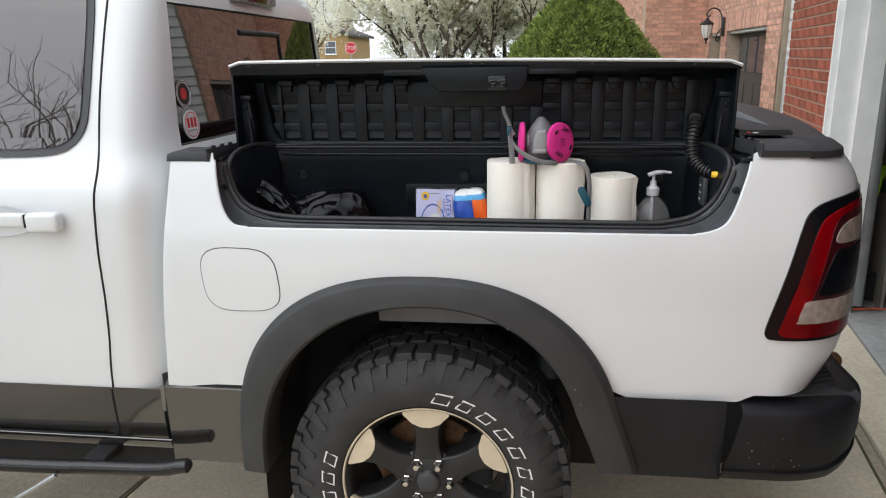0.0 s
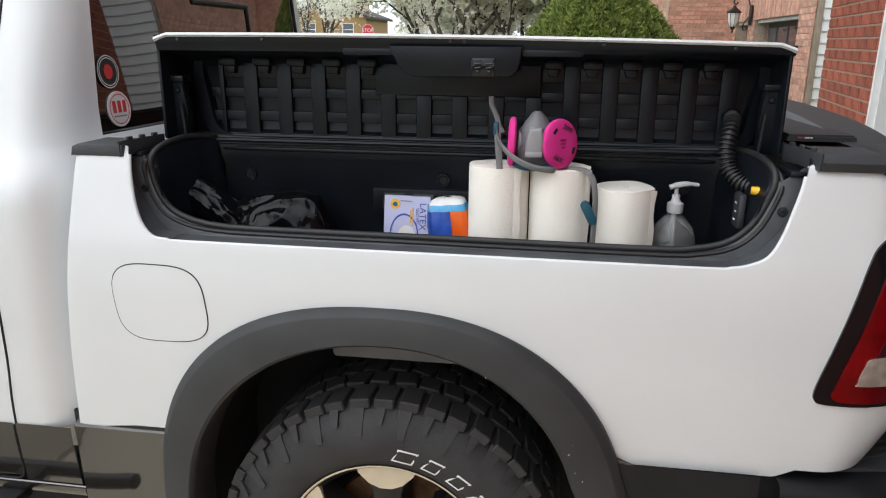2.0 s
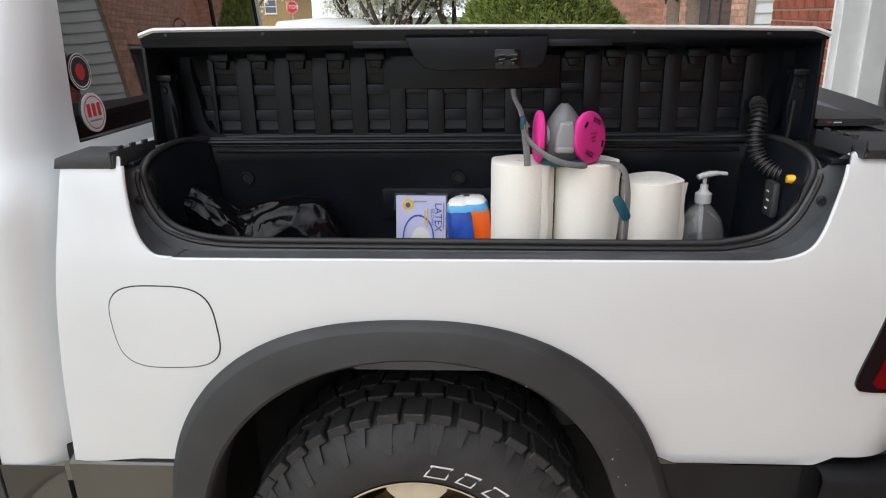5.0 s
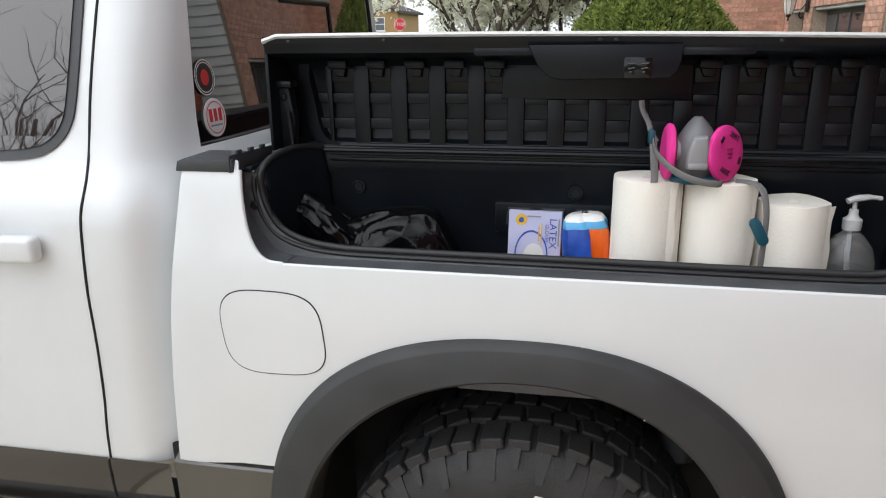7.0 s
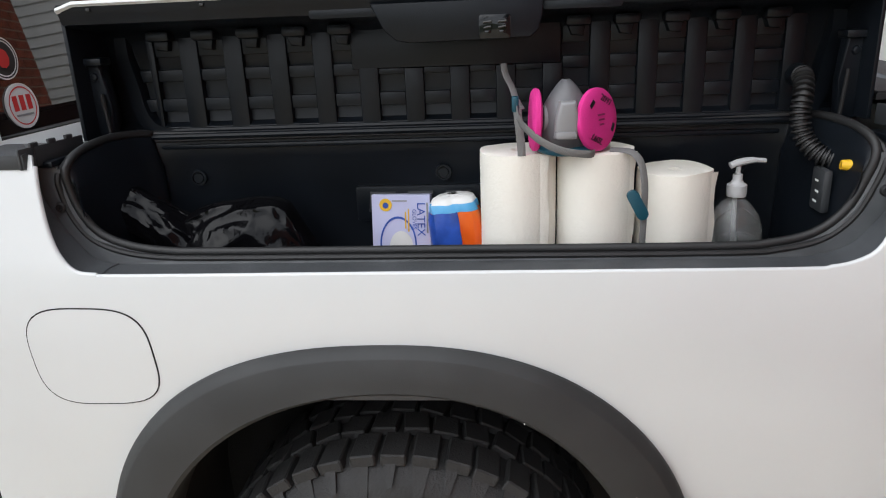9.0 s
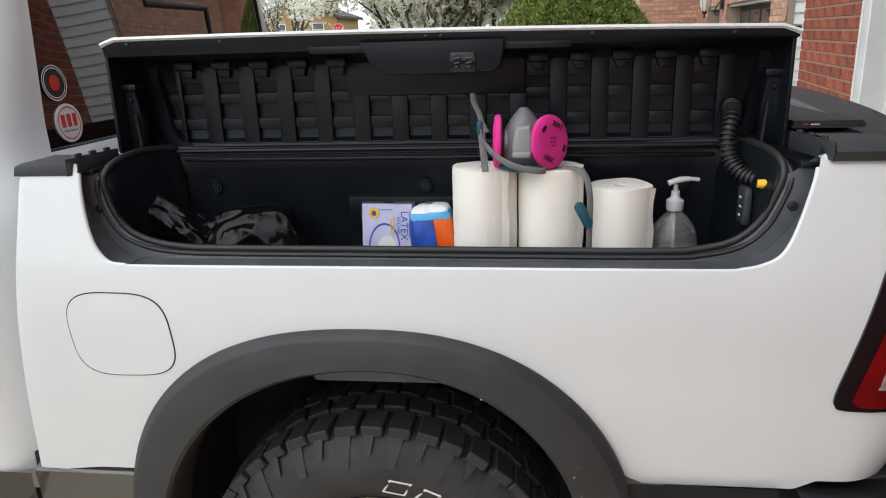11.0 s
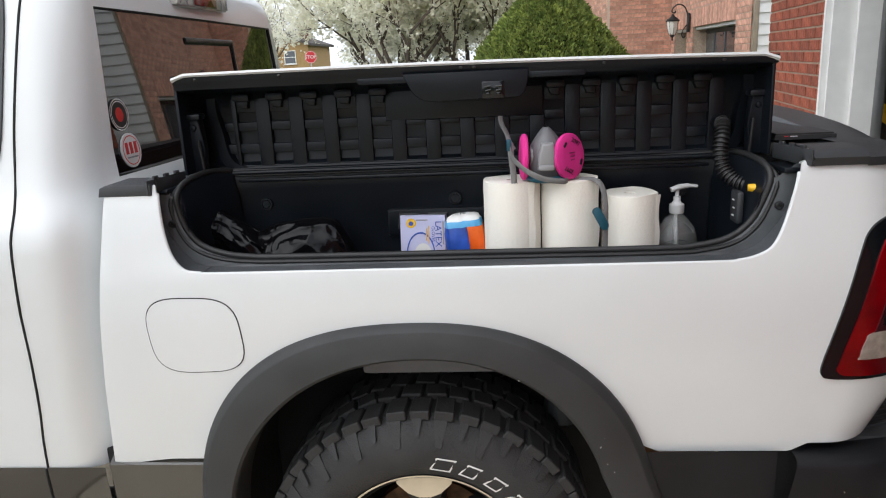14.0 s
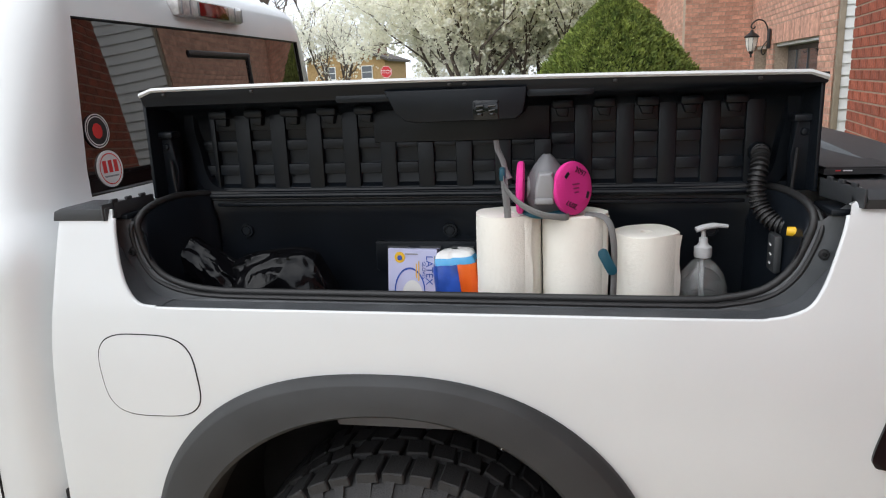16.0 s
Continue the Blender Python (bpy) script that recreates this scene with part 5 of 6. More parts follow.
def wipes_pack():
    t = thing("wipes_pack", (0.115, 0.27, 1.04), "plump blue and orange foil pack with a white top", "packet")
    rows = []
    c = Vector((0.118, 0.262, 1.04))

    def ring(z, a, b):
        out = []
        for j in range(36):
            th = 2 * math.pi * j / 36
            co, si = math.cos(th), math.sin(th)
            k = (abs(co) ** 5 + abs(si) ** 5) ** (-1 / 5)
            out.append(Vector((c.x + a * k * co * 0.93 + 0.0025 * math.sin(th * 7 + z * 130) - 0.10 * (z - 1.13), c.y + b * k * si + 0.003 * math.sin(th * 9 + z * 110), z + 0.10 * a * co)))
        return out
    body = [ring(z, a, b) for z, a, b in ((1.041, 0.044, 0.030), (1.06, 0.050, 0.036), (1.10, 0.052, 0.038), (1.15, 0.051, 0.038), (1.195, 0.050, 0.037), (1.208, 0.048, 0.034))]
    part("pack_body", loft(body, True), M_ORANGE, t, "orange printed wrapper")
    part("pack_band", loft([ring(z, a, b) for z, a, b in ((1.207, 0.0484, 0.0345), (1.216, 0.047, 0.033), (1.222, 0.045, 0.030))], True), M_SKYBLUE, t, "sky-blue band")
    top = [ring(z, a, b) for z, a, b in ((1.221, 0.0452, 0.030), (1.229, 0.040, 0.026), (1.234, 0.028, 0.018), (1.236, 0.01, 0.006))]
    part("pack_top", loft(top, True), M_WHITEP, t, "white rounded top")
    side = [[p + Vector((-0.0015, -0.0022, 0)) for p in r[19:29]] for r in body[1:]]
    part("pack_label", loft(side), M_BLUE, t, "blue label with white print")
    rg = random.Random(2)
    for i in range(9):
        z = 1.150 + 0.0065 * i
        u = 0.083 + 0.006 * (i % 3)
        part("print_bar", box((u + 0.002, 0.2265 + (0.118 - u) * 0.10, z), (rg.uniform(0.006, 0.012), 0.0012, 0.003), 0), M_LETTER, t, smooth=False)


wipes_pack()


def respirator():
    t = thing("respirator", (0.31, 0.20, 1.325), "grey half-mask respirator with two pink round filters, resting on paper rolls", "respirator")

    def filt(c, ax, r, name):
        z = Vector(ax).normalized()
        m = Matrix.Translation(c) @ z.to_track_quat("Z", "Y").to_matrix().to_4x4()
        f = part(name, revolve([(0, 0.0075), (r * 0.55, 0.0085), (r * 0.9, 0.0065), (r * 0.985, 0.003), (r, -0.001), (r * 0.985, -0.005), (r * 0.9, -0.008), (0, -0.010)], m, 48), M_PINK, t, "bright pink round particulate filter")
        return f, m
    f1, m1 = filt((0.361, 0.185, 1.377), (0.74, -0.66, 0.10), 0.053, "filter")
    f2, m2 = filt((0.257, 0.195, 1.378), (-0.995, -0.06, 0.03), 0.053, "filter")
    zdir = m1.to_3x3() @ Vector((0, 0, 1))
    up = (Vector((0, 0, 1)) - zdir * zdir.z).normalized()
    rt = up.cross(zdir)
    F1 = Matrix(((rt.x, up.x, zdir.x, 0.361), (rt.y, up.y, zdir.y, 0.185), (rt.z, up.z, zdir.z, 1.377), (0, 0, 0, 1)))
    for a, body in ((28, "2097"), (208, "2097")):
        text("lettering", body, 0.016, F1 @ Matrix.Rotation(radians(-a), 4, "Z") @ Matrix.Translation((0, 0.034, 0.0086)), M_BLACKP, f1, "black printed number")
    for a in (-40, 118):
        part("print_bar", box((0, 0.036, 0.0086), (0.014, 0.007, 0.0008), 0, F1 @ Matrix.Rotation(radians(-a), 4, "Z")), M_BLACKP, f1, smooth=False)
    for i in range(3):
        part("print_bar", box((0, 0.008 - 0.008 * i, 0.0088), (0.020 - 0.004 * i, 0.003, 0.0008), 0, F1), mat("dark_pink_print", (0.30, 0.02, 0.12), 0.7), f1, smooth=False)
    # face piece: nose peak, body and exhalation valve
    rows = []
    for z, a, b, cy in ((1.328, 0.030, 0.030, 0.205), (1.338, 0.042, 0.042, 0.205), (1.36, 0.046, 0.046, 0.203), (1.385, 0.044, 0.044, 0.202), (1.405, 0.036, 0.038, 0.202), (1.424, 0.024, 0.030, 0.203), (1.438, 0.013, 0.020, 0.205), (1.444, 0.006, 0.010, 0.206)):
        rows.append([Vector((0.310 + a * math.cos(2 * math.pi * j / 28), cy + b * math.sin(2 * math.pi * j / 28), z)) for j in range(28)])
    face = part("face_piece", loft(rows, True), M_GREY, t, "dark grey rubber face piece")
    part("valve_cover", prism([(0.287, 1.352), (0.325, 1.352), (0.328, 1.385), (0.322, 1.412), (0.296, 1.412), (0.289, 1.385)], 0.146, 0.175, 0.007, seg=3), M_GREYL, face, "light grey exhalation valve cover")
    part("valve_lip", box((0.3065, 0.146, 1.358), (0.036, 0.012, 0.012), 0.004), M_GREYL, face)
    for sx, m in ((1, m1), (-1, m2)):
        part("filter_mount", revolve([(0.024, -0.014), (0.026, -0.022), (0.022, -0.034), (0.0, -0.034)], m, 28), M_GREYL, face, "grey bayonet mount")
    part("chin_cradle", tube(smooth_path([(0.262, 0.19, 1.332), (0.285, 0.165, 1.328), (0.315, 0.158, 1.328), (0.345, 0.17, 1.330)]), 0.007, 8), M_TEAL, t, "teal cradle edge")
    # straps
    part("strap", tube(smooth_path([(0.206, 0.24, 1.470), (0.209, 0.235, 1.452), (0.220, 0.225, 1.430), (0.226, 0.215, 1.412), (0.236, 0.205, 1.395)]), 0.006, 8, flat=0.25, up=(1, 0.4, 0)), M_STRAP, t, "grey elastic strap")
    part("strap", tube(smooth_path([(0.226, 0.172, 1.404), (0.232, 0.162, 1.380), (0.262, 0.146, 1.352), (0.300, 0.140, 1.334), (0.340, 0.142, 1.327), (0.353, 0.15, 1.327)]), 0.007, 8, flat=0.25, up=(0, -0.3, 1)), M_STRAP, t)
    part("strap", tube(smooth_path([(0.227, 0.172, 1.400), (0.230, 0.166, 1.370), (0.233, 0.165, 1.340), (0.234, 0.166, 1.322)]), 0.007, 8, flat=0.25, up=(1, 0, 0)), M_STRAP, t)
    part("strap_buckle", box((0.224, 0.176, 1.408), (0.012, 0.016, 0.026), 0.003), M_TEAL, t, "teal strap buckle")
    part("strap", tube(smooth_path([(0.385, 0.19, 1.3245), (0.415, 0.178, 1.323), (0.432, 0.168, 1.308), (0.440, 0.163, 1.27), (0.441, 0.162, 1.22), (0.440, 0.163, 1.15)]), 0.0065, 8, flat=0.25, up=(0.8, 0.3, 0.3)), M_STRAP, t)
    clip = prism([(p[0] * 1.0, p[1]) for p in rounded(-0.010, -0.028, 0.010, 0.028, 0.0095)], -0.004, 0.004, 0.002)
    bmesh.ops.transform(clip, matrix=pose(0.428, 0.152, 1.236, 0, -28, 0), verts=clip.verts)
    part("strap_clip", clip, M_TEAL, t, "teal plastic strap clip")


respirator()


def pump_bottle():
    t = thing("pump_bottle", (0.622, 0.25, 1.04), "clear plastic pump bottle with a white dispenser", "pump bottle")
    m = pose(0.622, 0.255, 1.04)
    part("bottle", revolve([(0, 0.002), (0.046, 0.002), (0.051, 0.008), (0.052, 0.09), (0.050, 0.122), (0.042, 0.148), (0.026, 0.169), (0.015, 0.178), (0.014, 0.19)], m @ Matrix.Diagonal((1, 0.8, 1, 1)), 36), M_CLEAR, t, "clear bottle body")
    part("liquid", revolve([(0, 0.004), (0.045, 0.004), (0.0495, 0.010), (0.0495, 0.118), (0.0, 0.118)], m @ Matrix.Diagonal((1, 0.8, 1, 1)), 36), M_CLEAR, t, "clear gel")
    part("collar", revolve([(0.013, 0.182), (0.0165, 0.182), (0.0175, 0.188), (0.0175, 0.203), (0.012, 0.206), (0.0085, 0.212), (0.0085, 0.222), (0.0045, 0.223), (0.0045, 0.24), (0.0, 0.24)], m, 28), M_PUMP, t, "white ribbed collar")
    part("dip_tube", tube([(0.622, 0.255, 1.05), (0.620, 0.255, 1.225)], 0.0035, 8), M_PUMP, t)
    part("nozzle", tube(smooth_path([(0.606, 0.250, 1.279), (0.622, 0.252, 1.284), (0.645, 0.254, 1.287), (0.668, 0.256, 1.285)]), [0.006] * 5 + [0.0065] * 5 + [0.006] * 3 + [0.0045] * 5 + [0.004], 10, up=(0, 0, 1), flat=1.3), M_PUMP, t, "white dispenser nozzle")


pump_bottle()


def bin_bag():
    t = thing("bin_bag", (-0.36, 0.25, 1.04), "crumpled glossy black plastic bag slumped in the box", "plastic bag")

    def crumple(u, w, seed):
        """Sharp folds that run slantwise over the film."""
        big = abs(noise.noise((u * 2.0 + w * 2.6, w * 2.2 - u * 1.0, seed)))
        mid = abs(noise.noise((u * 4.2 - w * 4.5, w * 5 + u * 2.5, seed + 5)))
        fine = max(0.0, noise.noise((u * 5 + w * 3, w * 2, seed + 3))) * abs(noise.noise((u * 15 + w * 8, w * 9 - u * 6, seed + 9)))
        return 0.030 * big + 0.012 * mid + 0.012 * fine

    def film(ridge, foot, x0, x1, y_top, y_foot, seed, lean):
        n, m = 110, 60
        rows = []
        for i in range(n + 1):
            u = i / n
            x = x0 + (x1 - x0) * u
            zr, zf = easy(ridge, x), easy(foot, x)
            row = []
            for j in range(m + 1):
                w = j / m
                back = w > 0.6
                f = w / 0.6 if not back else (1 - w) / 0.4
                c = crumple(u, w, seed)
                f2 = math.sin(f * math.pi / 2) ** 0.8
                z = zf + (zr - zf) * f2
                y = (y_foot + (y_top - y_foot) * f ** 1.6) if not back else (y_top + (0.318 - y_top) * (1 - f) ** 1.4)
                row.append((x + lean * (1 - f) + 0.25 * c, y + (c - 0.012) * (1 if not back else -0.3), max(1.041, z - 0.35 * c)))
            rows.append(row)
        return loft(rows)
    # the large lump, then a tongue of film that rises towards the front corner of the box
    part("bag", film(((-0.47, 1.15), (-0.42, 1.205), (-0.37, 1.228), (-0.28, 1.242), (-0.20, 1.236), (-0.175, 1.20), (-0.160, 1.10)), ((-0.6, 1.041), (0.0, 1.041)), -0.47, -0.160, 0.265, 0.175, 2.0, 0.0), M_BAG, t)
    part("bag_flap", film(((-0.552, 1.262), (-0.530, 1.284), (-0.49, 1.262), (-0.45, 1.236), (-0.38, 1.20), (-0.33, 1.16)), ((-0.56, 1.215), (-0.50, 1.19), (-0.44, 1.145), (-0.36, 1.09)), -0.552, -0.33, 0.255, 0.205, 11.0, 0.0), M_BAG, t)


bin_bag()


def corrugated_hose():
    t = thing("corrugated_hose", (0.75, 0.24, 1.29), "black corrugated hose with a yellow cap", "hose")
    path = smooth_path([(0.735, 0.325, 1.425), (0.730, 0.290, 1.425), (0.722, 0.262, 1.400), (0.716, 0.250, 1.365), (0.722, 0.240, 1.328), (0.742, 0.222, 1.302), (0.768, 0.205, 1.292)], 24)
    rad = [0.0150 + 0.0028 * (1 if (i // 3) % 2 else -1) for i in range(len(path))]
    part("hose", tube(path, rad, 16), M_SEAL, t)
    part("hose_cuff", revolve([(0.0, 0.012), (0.016, 0.010), (0.021, 0.002), (0.021, -0.02)], Matrix.Translation((0.735, 0.315, 1.425)) @ FRONT, 24), M_LINER, t)
    part("cap", tube([(0.752, 0.158, 1.296), (0.772, 0.154, 1.295), (0.776, 0.154, 1.295)], [0.008, 0.010, 0.007], 12), M_YELLOW, t, "yellow plastic cap")


corrugated_hose()


# ---- houses ----
def brick_wall(name, origin, ang, length, height, material, mortar, joined, holes, near, parent, course=0.0677, blen=0.203, gap=0.010, proud=0.006, flip=1, label=""):
    """Bricks on a wall plane: origin at its foot, running along ang (degrees from +x). holes are (u0, u1, z0, z1);
    bricks inside near (u0, u1, z0, z1) become parts of their own, the rest one joined mesh."""
    m = Matrix.Translation(origin) @ Matrix.Rotation(radians(ang), 4, "Z")
    h = course - gap
    mesh_cache = {}
    rg = random.Random(int(origin[1] * 100))

    def brick_mesh(l):
        key = round(l, 3)
        if key not in mesh_cache:
            bm = box((l / 2, 0, h / 2), (l, 0.03, h), 0.003, seg=1)
            me = bpy.data.meshes.new("brick")
            bm.to_mesh(me)
            bm.free()
            me.materials.append(material)
            mesh_cache[key] = me
        return mesh_cache[key]
    verts, faces = [], []
    rows = int(height / course)
    for r in range(rows):
        z = r * course
        segs = [(0.0, length)]
        for u0, u1, z0, z1 in holes:
            if z + h > z0 and z < z1:
                nxt = []
                for a, b in segs:
                    if u1 <= a or u0 >= b:
                        nxt.append((a, b))
                        continue
                    if u0 > a:
                        nxt.append((a, u0))
                    if u1 < b:
                        nxt.append((u1, b))
                segs = nxt
        for a, b in segs:
            u = a - (blen + gap) * (0.5 if r % 2 else 0.0)
            while u < b:
                x0, x1 = max(u, a), min(u + blen, b)
                u += blen + gap
                if x1 - x0 < 0.02:
                    continue
                off = rg.uniform(-0.0015, 0.0015)
                if near and near[0] <= x0 and x1 <= near[1] and near[2] <= z <= near[3]:
                    ob = new("brick", brick_mesh(x1 - x0))
                    ob.parent = parent
                    ob.matrix_parent_inverse = Matrix.Translation(parent.location).inverted()
                    ob.matrix_basis = m @ Matrix.Translation((x0, flip * (-proud + 0.015 + off), z))
                else:
                    n0 = len(verts)
                    for yy in (-proud + off, 0.02):
                        for xx, zz in ((x0, z), (x1, z), (x1, z + h), (x0, z + h)):
                            verts.append(m @ Vector((xx, yy * flip, zz)))
                    faces += [tuple(n0 + i for i in f) for f in ((0, 1, 2, 3), (0, 4, 5, 1), (1, 5, 6, 2), (2, 6, 7, 3), (3, 7, 4, 0))]
    if verts:
        me = bpy.data.meshes.new("brickwork")
        me.from_pydata([tuple(v) for v in verts], [], faces)
        me.materials.append(joined)
        ob = new("brickwork", me)
        ob.parent = parent
        ob.matrix_parent_inverse = Matrix.Translation(parent.location).inverted()
        ob["kind"] = "stuff"
        ob["label"] = label


def wall_core(name, origin, ang, length, height, thick, holes, material, parent, label=""):
    """A wall of real thickness behind a brick face, with its openings cut through."""
    m = Matrix.Translation(origin) @ Matrix.Rotation(radians(ang), 4, "Z")
    us = sorted({0.0, length, *[u for h in holes for u in h[:2]]})
    bms = []
    for a, b in zip(us, us[1:]):
        cuts = sorted((h[2], h[3]) for h in holes if h[0] < (a + b) / 2 < h[1])
        z = 0.0
        for c0, c1 in cuts + [(height, height)]:
            if c0 > z:
                bms.append(box(((a + b) / 2, thick / 2, (z + c0) / 2), (b - a, thick, c0 - z), 0, m))
            z = c1
    return part(name, join(*bms), material, parent, label, smooth=False)


def window_at(origin, ang, u0, u1, z0, z1, parent, inset=0.05):
    m = Matrix.Translation(origin) @ Matrix.Rotation(radians(ang), 4, "Z")
    cx, cz, w, h = (u0 + u1) / 2, (z0 + z1) / 2, u1 - u0, z1 - z0
    f = 0.06
    win = part("window", join(*[box(c, s, 0.004, m) for c, s in (((u0 + f / 2, inset, cz), (f, 0.08, h)), ((u1 - f / 2, inset, cz), (f, 0.08, h)), ((cx, inset, z1 - f / 2), (w - 2 * f, 0.08, f)), ((cx, inset, z0 + f / 2), (w - 2 * f, 0.08, f)), ((cx, inset, cz), (w - 2 * f, 0.05, 0.05)))]), M_TRIM, parent, "white sash window")
    part("pane", box((cx, inset + 0.01, cz), (w - 2 * f, 0.008, h - 2 * f), 0, m), M_WIN, win, "dark pane", smooth=False)
    part("sill", box((cx, 0.0, z0 - 0.03), (w + 0.1, 0.16, 0.06), 0.006, m), M_TRIM, win)


ANG_HOME = 90 - math.degrees(math.atan(SK))  # the garage front runs this way, away from the camera


def home():
    """The red brick house: a garage wing with its opening and a brick pier."""
    o = (2.02 - SK * 6.8, 2.80 - 6.8, 0.0)
    h = thing("red_brick_house", (2.4, 2.8, 0.0), "red brick house with an open white-framed garage doorway", "house")
    k = math.hypot(1, SK)
    # u runs along the wall from y = -4.0
    U = lambda y: (y + 4.0) * k
    door = (U(-0.6), U(2.80), 0.0, 2.25)
    end = U(4.22)
    wall_core("wall", o, ANG_HOME, end, 3.0, -0.20, [door], M_MORTAR, h, "mortared wall behind the brick face")
    brick_wall("wall", (o[0], o[1], 0.0), ANG_HOME, end, 3.0, M_BRICK, M_MORTAR, M_BRICKJ, [(door[0], door[1], 0, 2.24)], (U(2.8), end, 1.1, 2.75), h, flip=-1, label="red brickwork")
    # far return of the wall and roof
    m = Matrix.Translation(o) @ Matrix.Rotation(radians(ANG_HOME), 4, "Z")
    part("side_wall", box((end - 0.1, -3.4, 1.5), (0.2, 6.4, 3.0), 0, m), M_MORTAR, h, "side wall", smooth=False)
    part("roof", prism([(-0.3, 3.0), (end + 0.2, 3.0), (end * 0.5, 4.3)], -7.0, 0.2, 0, m), M_ROOFS, h, "dark shingle roof", smooth=False)
    part("near_wall", box((0.1, -3.4, 1.5), (0.2, 6.4, 3.0), 0, m), M_MORTAR, h, smooth=False)
    # white frame of the garage doorway: casing with chamfered upper corner, jamb and stop
    u1 = door[1]
    face = [(u1 - 0.005, 0.0), (u1 + 0.03, 0.0), (u1 + 0.03, 2.02), (u1 - 0.22, 2.30), (u1 - 3.3, 2.30), (u1 - 3.3, 2.22), (u1 - 0.26, 2.22), (u1 - 0.005, 1.96)]
    part("garage_casing", prism(face, -0.018, 0.012, 0.003, m), M_TRIM, h, "white painted doorway casing")
    jamb = [(u1 - 0.03, 0.0), (u1, 0.0), (u1, 1.97), (u1 - 0.25, 2.24), (u1 - 3.3, 2.24), (u1 - 3.3, 2.21), (u1 - 0.27, 2.21), (u1 - 0.03, 1.955)]
    part("garage_jamb", prism(jamb, -0.215, -0.018, 0.002, m), M_TRIM, h, "white painted jamb")
    stop = [(u1 - 0.06, 0.0), (u1 - 0.03, 0.0), (u1 - 0.03, 1.955), (u1 - 0.28, 2.20), (u1 - 3.3, 2.20), (u1 - 3.3, 2.17), (u1 - 0.30, 2.17), (u1 - 0.06, 1.94)]
    part("door_stop", prism(stop, -0.25, -0.14, 0.002, m), M_TRIM, h, "white door stop")
    # garage room
    part("garage_wall", box((u1 + 0.9, -3.0, 1.35), (0.1, 5.2, 2.7), 0, m), M_GARWALL, h, "dim garage side wall", smooth=False)
    part("garage_wall", box((u1 - 2.0, -5.6, 1.35), (6.0, 0.1, 2.7), 0, m), M_GARWALL, h, "dim garage back wall", smooth=False)
    part("garage_wall", box((u1 + 0.47, -0.45, 1.35), (0.85, 0.02, 2.7), 0, m), M_GARWALL, h, smooth=False)
    part("garage_wall", box((u1 - 4.9, -3.0, 1.35), (0.1, 5.2, 2.7), 0, m), M_GARWALL, h, smooth=False)
    part("garage_ceiling", box((u1 - 2.0, -2.9, 2.75), (6.0, 5.6, 0.1), 0, m), M_GARWALL, h, "dim garage ceiling", smooth=False)
    # door track
    pts = smooth_path([(u1 + 0.02, -0.30, 0.05), (u1 + 0.02, -0.30, 1.80), (u1 + 0.02, -0.36, 2.05), (u1 + 0.02, -0.60, 2.25), (u1 + 0.02, -2.5, 2.30)], 8)
    tr = tube([m @ Vector(p) for p in pts], 0.022, 8, flat=1.6, up=(0.2, 1, 0))
    part("door_track", tr, M_GALV, h, "galvanised garage door track")
    return h, m, u1


HOME, HM, HU = home()


